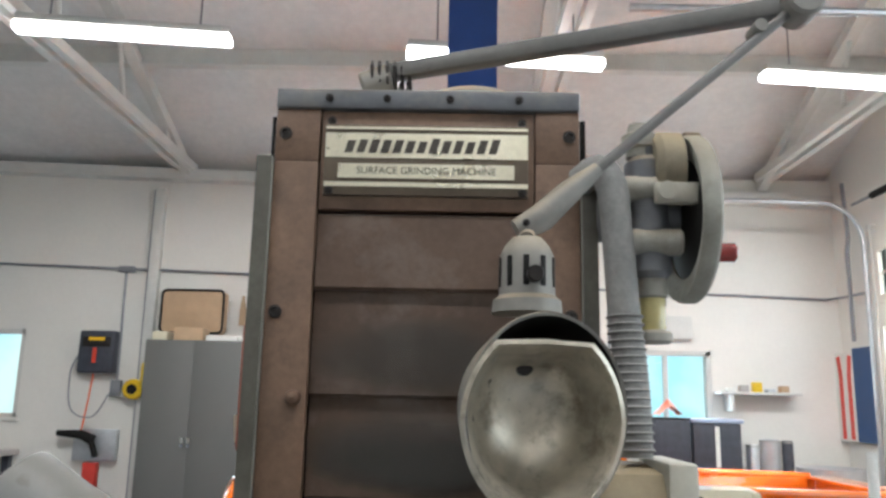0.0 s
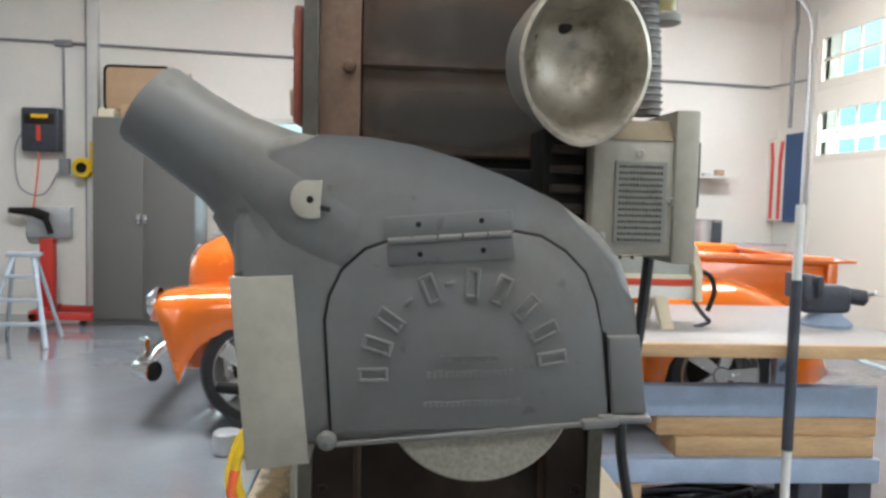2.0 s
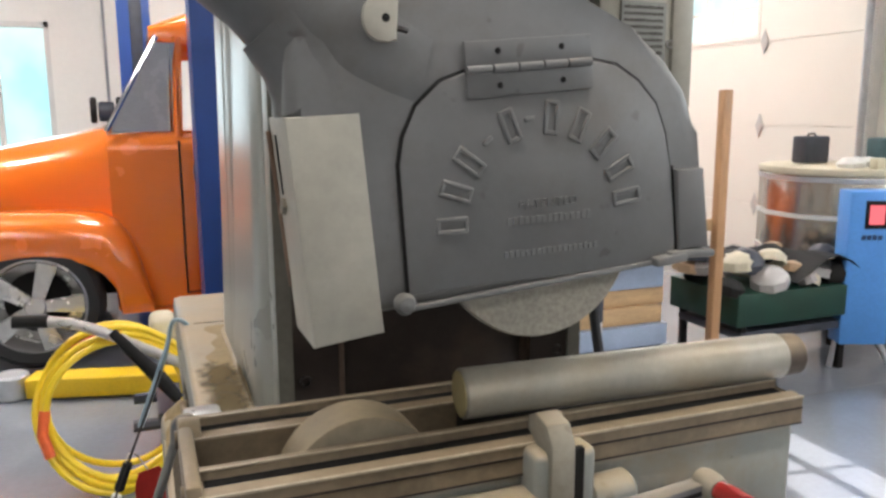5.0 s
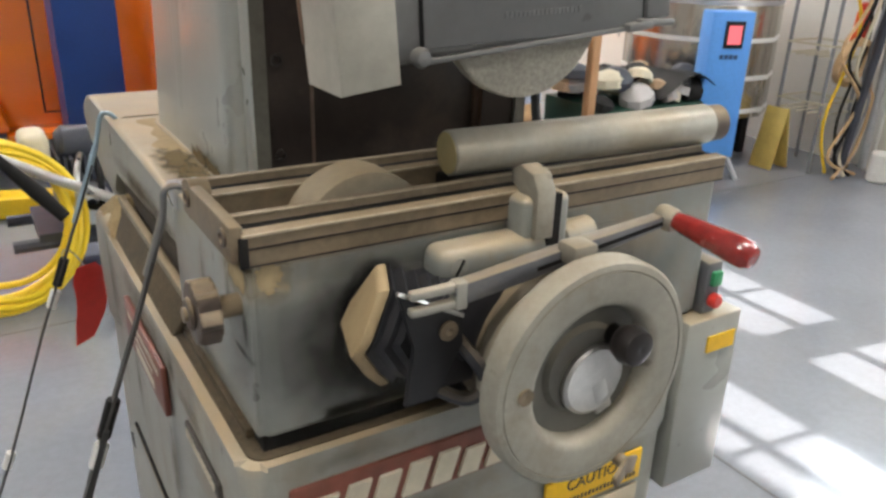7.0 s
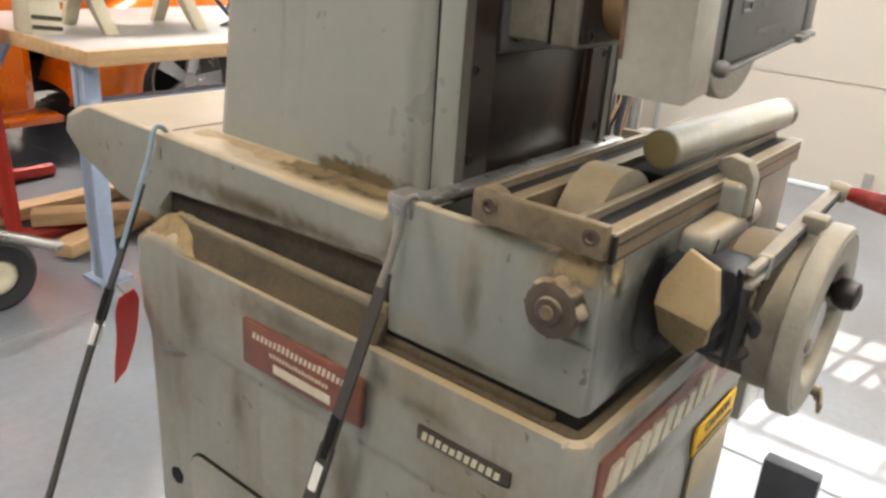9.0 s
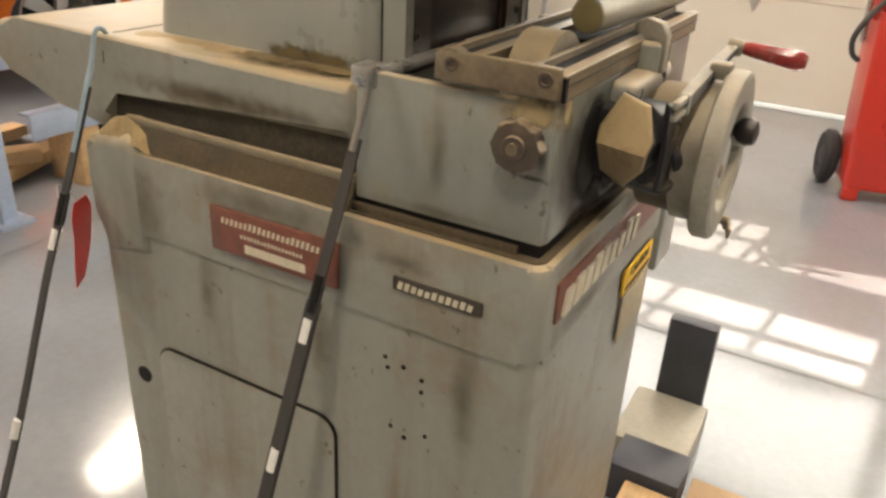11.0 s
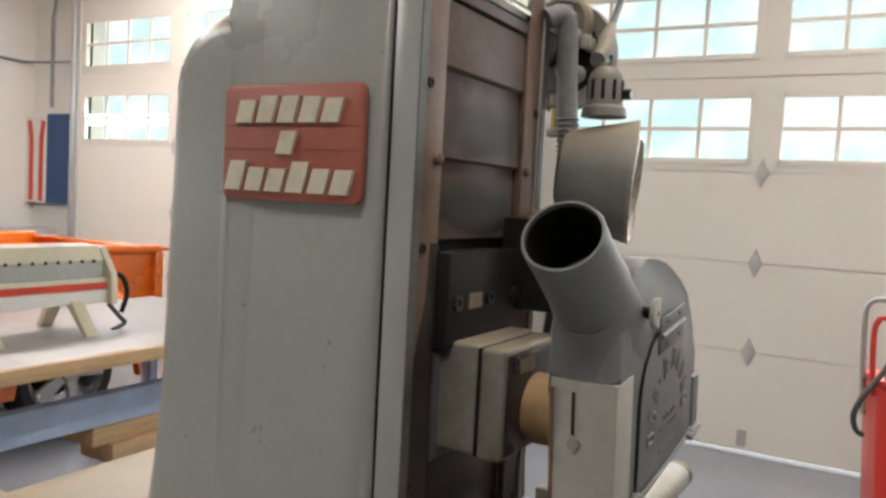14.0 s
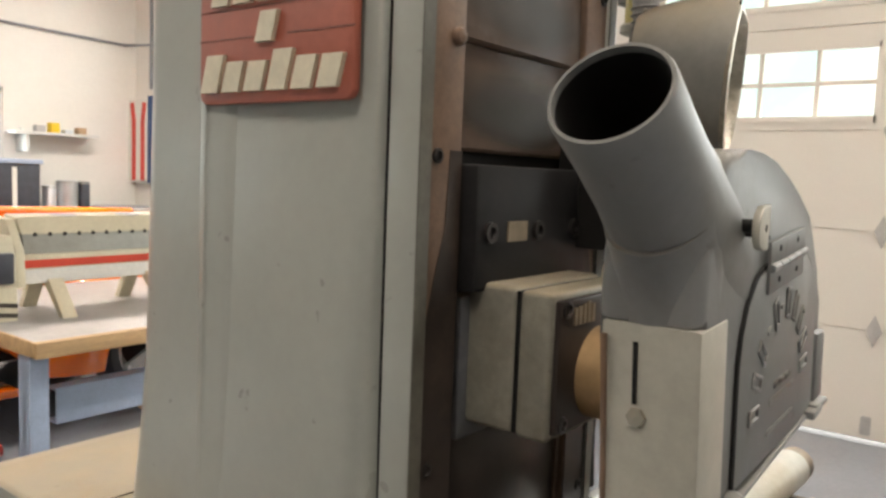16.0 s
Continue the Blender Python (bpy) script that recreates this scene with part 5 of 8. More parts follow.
# wheel guard with its suction elbow
GYF, GYB = -0.227, -0.160
outline = [(-0.128, 1.078), (0.068, 1.096), (0.108, 1.103), (0.137, 1.107), (0.1335, 1.135), (0.130, 1.161), (0.1255, 1.196), (0.121, 1.214), (0.1145, 1.2285), (0.095, 1.251), (0.063, 1.272), (0.025, 1.289),
           (-0.012, 1.302), (-0.048, 1.312), (-0.083, 1.317), (-0.118, 1.318), (-0.144, 1.3165), (-0.160, 1.310), (-0.174, 1.290), (-0.184, 1.25), (-0.184, 1.21), (-0.168, 1.20), (-0.145, 1.10)]
guard = part("wheel_guard", prism(outline, "y", GYB, GYF, 0.009, 3), GUARD, grinder, "cast grey wheel guard with raised lettering")


def loft(rings, seg=28, caps=True):
    """Skins ovals: (centre, in-plane direction of the first radius, first radius, second radius along y)."""
    bm = bmesh.new()
    out = []
    for c, d, a, b in rings:
        c, d = Vector(c), Vector(d).normalized()
        out.append([bm.verts.new(c + d * a * math.cos(2 * math.pi * k / seg) + Vector((0, 1, 0)) * b * math.sin(2 * math.pi * k / seg)) for k in range(seg)])
    for r0, r1 in zip(out, out[1:]):
        for k in range(seg):
            bm.faces.new((r0[k], r0[(k + 1) % seg], r1[(k + 1) % seg], r1[k]))
    if caps:
        bm.faces.new(out[-1])
    return bm


EY = -0.1945
neck = [((-0.0930, EY, 1.2380), (0.25, 0, 1), 0.075, 0.034), ((-0.1330, EY, 1.2580), (0.40, 0, 1), 0.062, 0.0355), ((-0.1630, EY, 1.2785), (0.52, 0, 1), 0.0485, 0.036),
        ((-0.1930, EY, 1.2990), (0.60, 0, 1), 0.0385, 0.0358), ((-0.2230, EY, 1.3190), (0.66, 0, 1), 0.0355, 0.0356), ((-0.2520, EY, 1.3385), (0.69, 0, 1), 0.035, 0.0356), ((-0.2545, EY, 1.3400), (0.69, 0, 1), 0.034, 0.0346)]
root = [((-0.1535, EY, 1.2105), (1, 0, 0.05), 0.0330, 0.0322), ((-0.1540, EY, 1.222), (1, 0, 0.09), 0.0335, 0.0325), ((-0.1560, EY, 1.240), (1, 0, 0.20), 0.0368, 0.0330),
        ((-0.1625, EY, 1.262), (1, 0, 0.45), 0.0415, 0.0338), ((-0.1730, EY, 1.2815), (0.85, 0, 0.8), 0.0435, 0.0352)]
elbow = part("suction_elbow", join(loft(root), loft(neck + [((-0.2545, EY, 1.3400), (0.69, 0, 1), 0.0318, 0.0326), ((-0.2230, EY, 1.3190), (0.66, 0, 1), 0.0305, 0.0315), ((-0.1830, EY, 1.2930), (0.6, 0, 1), 0.031, 0.0315)])), GUARD, grinder, "open suction outlet of the guard")
# Liner is black so that the bore's shade lies in its colour.
part("outlet_grime", loft([((-0.2505, EY, 1.3375), (0.69, 0, 1), 0.0312, 0.0320), ((-0.2230, EY, 1.3190), (0.66, 0, 1), 0.0300, 0.0308), ((-0.1930, EY, 1.3000), (0.6, 0, 1), 0.0303, 0.0308), ((-0.1860, EY, 1.2950), (0.6, 0, 1), 0.028, 0.029)]), BLACK, elbow, "inside of the outlet, its shade painted black")
# hinged cover
cover_pts = [(-0.107, 1.0905), (-0.113, 1.178), (-0.110, 1.196), (-0.101, 1.216), (-0.084, 1.232), (-0.068, 1.238), (-0.04, 1.2425), (0.0, 1.2465), (0.030, 1.248), (0.050, 1.245), (0.069, 1.234), (0.085, 1.218),
             (0.094, 1.197), (0.100, 1.168), (0.1065, 1.113), (0.1075, 1.106), (0.07, 1.0975)]
cover = part("guard_cover", prism(cover_pts, "y", GYF + 0.004, GYF - 0.0035, 0.002), GUARD, grinder)
part("cover_gap", sweep([(x, GYF - 0.0008, z) for x, z in cover_pts[:16]], 0.0021, 6), BLACK, guard)
part("cover_lip", moved(box(-0.108, 0.110, -0.0055, 0.004, -0.003, 0.001, 0.001), pose(0, GYF, 1.0925, 0, -5.2, 0)), GUARD, guard)
part("pivot_lug", lathe([(0.0, 0), (0.007, 0.001), (0.0078, 0.006), (0.0055, 0.011), (0, 0.012)], (-0.1105, GYF + 0.001, 1.0855), (0, -1, 0), 16), GUARD, guard)
part("latch_tip", moved(box(-0.002, 0.026, -0.012, 0.0, -0.003, 0.004, 0.0015), pose(0.088, GYF, 1.1, 0, -6, 0)), GUARD, guard)
part("end_plate", prism([(0.1045, 1.169), (0.1295, 1.170), (0.1380, 1.1085), (0.1105, 1.107)], "y", GYF + 0.02, GYF - 0.006, 0.003), GUARD, guard)
part("end_gap", prism([(0.1012, 1.172), (0.1040, 1.172), (0.1105, 1.106), (0.1075, 1.106)], "y", GYF + 0.001, GYF - 0.0012), BLACK, guard)
part("end_lip", box(0.099, 0.140, GYF - 0.011, GYF + 0.01, 1.1015, 1.1075, 0.002), GUARD, guard)
hm = pose(-0.0195, GYF - 0.0036, 1.2428, 0, -5.0, 0)
part("hinge_leaf", moved(box(-0.048, 0.048, -0.0022, 0, -0.0185, -0.001, 0.0006), hm), GUARD, guard, "painted butt hinge leaf")
part("hinge_leaf", moved(box(-0.048, 0.048, -0.0022, 0, 0.001, 0.0185, 0.0006), hm), GUARD, guard, "painted butt hinge leaf")
for x in (-0.0475, -0.0285, -0.0095, 0.0095, 0.0285):
    part("hinge_knuckle", moved(rod((x, -0.0028, 0), (x + 0.0178, -0.0028, 0), 0.0030, seg=10), hm), GUARD, guard)
for x in (-0.024, 0.024):
    for z in (-0.011, 0.0115):
        part("rivet", moved(lathe([(0.0, 0), (0.0022, 0), (0.0022, 0.0006), (0, 0.0008)], (x, -0.0021, z), (0, -1, 0), 8), hm), BLACK, guard)
lug = [(-0.1275 + 0.0115 * math.cos(a), 1.269 + 0.0140 * math.sin(a)) for a in [radians(70 + 220 * i / 12) for i in range(13)]] + [(-0.1175, 1.2555), (-0.116, 1.2835)]
lg = part("round_lug", prism(lug, "y", GYF - 0.011, GYF - 0.016, 0.001), NOZZLE, guard, "small pale half-round lug")
part("lug_hole", lathe([(0, 0), (0.0028, 0), (0, 0.0006)], (-0.1245, GYF - 0.016, 1.269), (0, -1, 0), 8), BLACK, lg)
part("lug_post", rod((-0.1245, GYF + 0.002, 1.270), (-0.1245, GYF - 0.0115, 1.270), 0.0045, seg=10), BLACK, lg)


def glyph(w, h, t, depth):
    """A plain raised pad the size of a cast letter."""
    e = depth * 0.4
    return join(box(-w / 2, -w / 2 + t, -h / 2, h / 2, 0, depth, e, 1), box(w / 2 - t, w / 2, -h / 2, h / 2, 0, depth, e, 1),
                box(-w / 2 + t * 0.5, w / 2 - t * 0.5, h / 2 - t, h / 2, 0, depth * 0.97, e, 1), box(-w / 2 + t * 0.5, w / 2 - t * 0.5, -h / 2, -h / 2 + t, 0, depth * 0.97, e, 1))


for i, deg in enumerate((182, 163, 145, 129, 113, 100, 86, 67, 47, 28, 10)):
    a = radians(deg)
    c = (-0.007 + 0.0695 * math.cos(a), GYF - 0.0034, 1.139 + 0.0695 * math.sin(a))
    m = plane_m(c, (math.sin(a), 0, -math.cos(a)), (math.cos(a), 0, math.sin(a)))
    dash = i in (3, 5)
    part("cast_mark", moved(box(-0.004, 0.004, -0.0015, 0.0015, 0, 0.0016, 0.0005, 1) if dash else glyph(0.0115, 0.0235, 0.0030, 0.0018), m), GUARD, cover)
up = (-0.035, 0, 1)
words("PATENTED", 0.0085, 0.0007, GUARD, cover, plane_m((-0.003, GYF - 0.0038, 1.149), (1, 0, 0.045), up), "cast_lettering", 0.046)
tiny = part("cast_inscription", join(bars(plane_m((-0.001, GYF - 0.0034, 1.1385), (1, 0, 0.045), up), 0.068, 0.0058, 15, 0.0009, 0.68, 0, 11), bars(plane_m((0.001, GYF - 0.0034, 1.1155), (1, 0, 0.045), up), 0.076, 0.0048, 18, 0.0010, 0.7, 0, 12)), GUARD, cover)
tagged(tiny, "rows of tiny cast marks", kind="stuff")
# nozzle box on the guard's left
nzl = [(-0.186, 1.209), (-0.138, 1.212), (-0.124, 1.066), (-0.172, 1.060)]
noz = part("nozzle_box", prism(nzl, "y", -0.165, -0.2285, 0.0025), NOZZLE, grinder, "bare sheet metal nozzle box")
part("slot", moved(box(-0.0016, 0.0016, -0.020, 0.020, 0, 0.0008, 0.0003), plane_m((-0.1833, -0.1880, 1.1780), (0, -1, 0), (-0.094, 0, 1))), BLACK, noz)
part("slot_nut", lathe([(0.0, 0), (0.0065, 0.001), (0.006, 0.004), (0, 0.005)], (-0.1795, -0.1895, 1.150), (-1, 0, 0.1), 6), CAST, noz)
part("edge_rod", sweep([(-0.1865, -0.1675, 1.2), (-0.1785, -0.1675, 1.13), (-0.1745, -0.1675, 1.09)], 0.0022, 8), BROWN, noz)
part("clip", sweep(spline([(-0.12, -0.182, 1.268), (-0.118, -0.236, 1.264), (-0.11, -0.240, 1.262)]), 0.002, 6), SCREW, guard)

# red badge on the column's side, its lettering as plain raised shapes
bd = part("badge", prism(rounded(0.063, 0.263, 1.352, 1.482, 0.010, 4), "x", -0.1685, -0.1775, 0.002), BADGE, grinder, "red-brown badge with cream raised letters")
up_m = dict(right=(0, -1, 0), up=(0, 0, 1))
part("badge_lettering", join(bars(plane_m((-0.1773, 0.159, 1.455), **up_m), 0.155, 0.032, 5, 0.005, 0.76, 0.28, 21), bars(plane_m((-0.1773, 0.158, 1.379), **up_m), 0.185, 0.034, 6, 0.005, 0.76, 0.28, 22), bars(plane_m((-0.1773, 0.163, 1.417), **up_m), 0.024, 0.026, 1, 0.005, 0.9, 0.28, 23)), LETTER, bd)
part("badge_line", join(box(-0.1782, -0.1773, 0.062, 0.141, 1.409, 1.4104), box(-0.1782, -0.1773, 0.186, 0.262, 1.409, 1.4104), box(-0.1782, -0.1773, 0.062, 0.262, 1.435, 1.4362)), BADGE_DARK, bd)

# ---- jointed work lamp on the column ----
lamp = thing("work_lamp", "jointed grey work lamp clamped on the grinder's column", "lamp", (0.004, 0.016, -0.003))
part("lamp_post", join(lathe([(0.030, 0), (0.028, 0.012), (0.014, 0.02), (0.013, 0.045)], (-0.062, 0.10, 1.703), (0, 0, 1), 20), rod((-0.078, 0.1, 1.755), (-0.045, 0.1, 1.768), 0.020, bevel=0.003)), LAMPGREY, lamp)
part("spring", sweep([(-0.07 + 0.0012 * i, 0.1 + 0.020 * math.cos(i * 0.9), 1.768 + 0.020 * math.sin(i * 0.9)) for i in range(42)], 0.0022, 6), SCREW, lamp)
ELB = Vector((0.340, -0.077, 1.771))
A0 = Vector((-0.055, 0.10, 1.776))
part("upper_arm", join(moved(box(-0.0, (ELB - A0).length, -0.009, 0.009, -0.011, 0.008, 0.003), Matrix.Translation(A0) @ (ELB - A0).to_track_quat("X", "Z").to_matrix().to_4x4())), ARMGREY, lamp)
part("elbow_joint", join(rod(ELB + Vector((0, 0.018, 0)), ELB - Vector((0, 0.018, 0)), 0.018, bevel=0.003), rod(ELB + Vector((-0.04, -0.012, -0.026)), ELB + Vector((-0.04, 0.012, -0.026)), 0.006)), LAMPGREY, lamp)
J = Vector((0.089, -0.110, 1.551))
mid = ELB.lerp(J, 0.76)
part("lower_arm", sweep([ELB, mid], 0.0047, 12), ARMGREY, lamp)
part("arm_sleeve", sweep([mid, ELB.lerp(J, 0.86), J + Vector((0.012, 0, 0.008)), J - Vector((0.008, 0, 0.004))], [0.006, 0.0105, 0.0120, 0.010], 14), LAMPGREY, lamp)
screw(J + Vector((-0.002, -0.0135, 0)), (0, -1, 0), 0.003, lamp)
SK = Vector((0.088, -0.120, 1.484))
sock = part("socket", lathe([(0.0, 0.056), (0.012, 0.055), (0.018, 0.048), (0.0215, 0.040), (0.0225, 0.008), (0.027, 0.004), (0.028, -0.006), (0.0, -0.008)], SK, (0, 0, 1), 28), LAMPGREY, lamp)
for i in range(10):
    a = 2 * math.pi * i / 10 + 0.2
    part("vent_slot", moved(box(-0.0024, 0.0024, -0.012, 0.012, 0, 0.0012, 0.0008), plane_m(SK + Vector((0.0215 * math.cos(a), 0.0215 * math.sin(a), 0.026)), (-math.sin(a), math.cos(a), 0), (0, 0, 1))), BLACK, sock)
part("switch", rod(SK + Vector((0.004, -0.02, 0.022)), SK + Vector((0.004, -0.032, 0.022)), 0.0065, bevel=0.001), SCREW, sock)
part("neck", rod(SK + Vector((0, 0, 0.054)), J - Vector((0, 0, 0.006)), 0.007), LAMPGREY, lamp)
SC, SW = Vector((0.097, -0.148, 1.401)), Vector((0.29, -1, -0.08)).normalized()
OVAL = Matrix.Translation(SC) @ Matrix.Diagonal((0.945, 0.97, 1.11, 1.0)) @ Matrix.Translation(-SC)
shade = part("shade", moved(lathe([(0.012, -0.086), (0.030, -0.085), (0.0430, -0.080), (0.0500, -0.066), (0.0560, -0.044), (0.0620, -0.016), (0.0680, 0.008), (0.0676, 0.0110), (0.0655, 0.010), (0.0595, -0.016), (0.053, -0.044)], SC, SW, 48), OVAL), LAMPGREY, lamp, "grey enamel lamp shade")
# Inner skin coloured black for the dark space behind the reflector.
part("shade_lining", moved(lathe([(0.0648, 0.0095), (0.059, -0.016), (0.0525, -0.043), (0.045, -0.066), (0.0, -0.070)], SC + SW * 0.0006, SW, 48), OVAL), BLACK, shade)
RC = SC + Vector((-0.004, 0, -0.003))
RW = Vector((0.21, -1, -0.08)).normalized()
sideR, upR = frame_of(RW)
bmr = bmesh.new()
rings = []
for r, h in ((0.0620, 0.0125), (0.0635, 0.0165), (0.0600, 0.0175), (0.0582, 0.014), (0.0565, 0.004), (0.0520, -0.004), (0.0490, -0.014), (0.0440, -0.0275), (0.0390, -0.0345), (0.0320, -0.0400), (0.0230, -0.0440), (0.0120, -0.0465), (0.0005, -0.0475)):
    ring = []
    for k in range(48):
        a = 2 * math.pi * k / 48
        ca, sa = math.cos(a), math.sin(a)
        f = min(1.0, 0.80 / max(0.01, sa)) * (1 - 0.05 * max(0.0, -sa * abs(ca)) - 0.05 * max(0.0, sa) * abs(ca))
        ring.append(bmr.verts.new(RC + RW * h + (sideR * ca + upR * sa) * r * f * 1.04))
    rings.append(ring)
for r0, r1 in zip(rings, rings[1:]):
    for k in range(48):
        bmr.faces.new((r0[k], r0[(k + 1) % 48], r1[(k + 1) % 48], r1[k]))
part("reflector", moved(bmr, OVAL), REFLECTOR, shade, "dull metal reflector bowl")
part("bulb_holder", lathe([(0.0, -0.046), (0.008, -0.046), (0.007, -0.034), (0.004, -0.032), (0, -0.032)], RC + upR * 0.036, RW, 16), SCREW, shade)
for i in range(13):
    a = radians(96 + 14 * i)
    p = SC - SW * 0.074 + (sideR * math.cos(a) * 0.95 + upR * math.sin(a) * 1.1) * 0.0475
    part("fin", rod(p - SW * 0.003, p + SW * 0.030, 0.0042, 0.0030, seg=8, bevel=0.0012), LAMPGREY, shade)

# elevating handwheel on the column's right side
eh = front_part("elevating_gear", join(rod((0.212, -0.02, 1.522), (0.212, -0.02, 1.64), 0.021, seg=24, bevel=0.006), rod((0.165, -0.005, 1.584), (0.245, -0.01, 1.584), 0.024, seg=24, bevel=0.004), rod((0.212, -0.02, 1.637), (0.212, -0.02, 1.660), 0.013, bevel=0.003), box(0.205, 0.219, -0.027, -0.013, 1.658, 1.667, 0.002)), GEAR, grinder, "grey elevating gear housing")
front_part("oiler_collar", lathe([(0.0, 0), (0.0135, 0), (0.0145, -0.004), (0.0145, -0.016), (0.012, -0.018), (0, -0.018)], (0.214, -0.02, 1.522), (0, 0, 1), 20), DUSTGREY, eh)
front_part("oil_cup", lathe([(0.0, 0), (0.0118, 0), (0.0125, -0.003), (0.0125, -0.030), (0.0, -0.030)], (0.214, -0.02, 1.504), (0, 0, 1), 20), AMBER, eh, "amber glass oil cup")
front_part("oiler_foot", lathe([(0.0, 0), (0.015, 0), (0.0175, -0.003), (0.0175, -0.010), (0.014, -0.012), (0, -0.012)], (0.214, -0.02, 1.474), (0, 0, 1), 20), DUSTGREY, eh)
front_part("oiler_cap", lathe([(0.013, 0), (0.013, 0.008), (0.017, 0.010), (0.017, 0.022), (0.012, 0.025), (0.010, 0.034), (0.0, 0.035)], (0.206, -0.02, 1.640), (0, 0, 1), 16), DUSTGREY, eh)
for z in (1.555, 1.606):
    front_part("gear_flange", rod((0.186, -0.030, z), (0.240, -0.036, z), 0.013, seg=16, bevel=0.003), DUSTGREY, eh)
front_part("scale_bracket", join(box(0.212, 0.262, -0.055, -0.045, 1.588, 1.608, 0.002), rod((0.222, -0.058, 1.599), (0.222, -0.043, 1.599), 0.009)), NOZZLE, eh)
EW = (0.256, -0.005, 1.584)
ew = front_part("elevating_handwheel", lathe([(0.058, 0.006), (0.079, 0.0), (0.0815, 0.005), (0.0815, 0.015), (0.079, 0.018), (0.068, 0.020), (0.062, 0.017)], (EW[0] - 0.011, EW[1], EW[2]), (1, 0, 0), 48, close=True), DUSTGREY, grinder, "dusty grey elevating handwheel")
front_part("wheel_web", lathe([(0.0, -0.006), (0.02, -0.006), (0.062, 0.009), (0.062, 0.013), (0.02, 0.008), (0.0, 0.008)], (EW[0] - 0.011, EW[1], EW[2]), (1, 0, 0), 36), BLACK, ew)
front_part("dial", lathe([(0.0, -0.03), (0.034, -0.03), (0.040, -0.024), (0.040, -0.004), (0.0, -0.004)], (EW[0] - 0.010, EW[1] - 0.01, EW[2] + 0.043), (1, 0, 0), 32), DUSTY, ew)
front_part("spinner_grip", rod((EW[0] + 0.008, EW[1] - 0.02, EW[2] - 0.036), (EW[0] + 0.036, EW[1] - 0.022, EW[2] - 0.036), 0.009, seg=16, bevel=0.002), REDGRIP, ew, "red spinner grip")
front_part("counterweight", rod((EW[0] - 0.004, EW[1], EW[2] + 0.078), (EW[0] + 0.014, EW[1], EW[2] + 0.078), 0.011, bevel=0.002), KNOB, ew)
cv = [(0.148, -0.02, 1.615), (0.164, -0.035, 1.624), (0.175, -0.04, 1.604), (0.179, -0.042, 1.55), (0.182, -0.045, 1.49), (0.187, -0.05, 1.42), (0.188, -0.052, 1.362)]
front_part("flexible_conduit", sweep(spline(cv, 5), 0.0145, 14), HOSEGREY, grinder, "dusty grey flexible conduit")
for i in range(17):
    front_part("braid", lathe([(0.0150, 0), (0.0172, 0.0018), (0.0150, 0.0036)], (0.1826 + 0.0055 * i / 16, -0.0455 - 0.0065 * i / 16, 1.485 - 0.0072 * i), (0.02, -0.04, -1), 14), HOSEGREY, grinder)

# control box on the column's right side
cb = front_part("control_box", box(0.120, 0.205, -0.112, -0.01, 1.222, 1.332, 0.003), NOZZLE, grinder, "grey control box with an instruction plate")
front_part("lid", prism([(-0.112, 1.332), (-0.10, 1.352), (-0.03, 1.358), (-0.01, 1.332)], "x", 0.121, 0.204, 0.003), DUSTY, cb)
front_part("side_flange", box(0.198, 0.222, -0.116, -0.015, 1.215, 1.362, 0.003), NOZZLE, cb)
ip = front_part("instruction_plate", box(0.142, 0.191, -0.1145, -0.111, 1.234, 1.312), PLATEGREY, cb, "pale printed instruction plate")
front_part("small_print", join(*[bars(plane_m((0.1665, -0.1144, 1.307 - 0.0058 * i), (1, 0, 0), (0, 0, 1)), 0.043, 0.003, 13, 0.0005, 0.72, 0, 40 + i) for i in range(13)]), INK, ip)
for x, z in ((0.13, 1.24), (0.197, 1.275), (0.165, 1.32)):
    front_screw((x, -0.112, z), (0, -1, 0), 0.0042, cb, STEEL)
front_part("side_knob", box(0.221, 0.234, -0.09, -0.06, 1.268, 1.335, 0.003), BLACK, cb)
tb = front_part("terminal_block", box(0.078, 0.121, -0.085, -0.005, 1.226, 1.345, 0.003), BLACK, grinder)
for i in range(5):
    front_part("terminal", box(0.084, 0.116, -0.094, -0.084, 1.242 + 0.019 * i, 1.251 + 0.019 * i, 0.002), OILED, tb)
front_part("cable", sweep(spline([(0.206, -0.03, 1.22), (0.20, -0.02, 1.12), (0.19, -0.005, 1.02), (0.205, 0.0, 0.93)]), 0.006, 8), RUBBER, grinder)

# ---- what lies on and hangs from the machine ----
bar = thing("round_bar", "dusty grey steel round bar lying on the ways", "steel bar", (-0.043, -0.163, 0.9895))
part("bar_body", rod((0, 0, 0), (0.303, -0.0230, 0.003), 0.0205, seg=32, bevel=0.0015), material("dusty_bar", (0.44, 0.425, 0.365), 0.42, 0.35, vary=0.14, scale=16, dust=DUST, dust_amt=0.2, stain=(0.36, 0.29, 0.18), stain_amt=0.6, stain_scale=7), bar)
part("end_face", lathe([(0.0, 0), (0.0188, 0), (0.0188, 0.0006), (0.0, 0.0006)], (0, 0, 0), (-0.303, 0.0230, -0.003), 32), material("yellowed_end", (0.47, 0.40, 0.20), 0.5, 0.2, vary=0.15, scale=30, bump=0.04), bar, "yellowed sawn end of the bar")
part("bar_cap", rod((0.3015, -0.0229, 0.003), (0.323, -0.0245, 0.0032), 0.0188, seg=32, bevel=0.002), KNOB, bar)


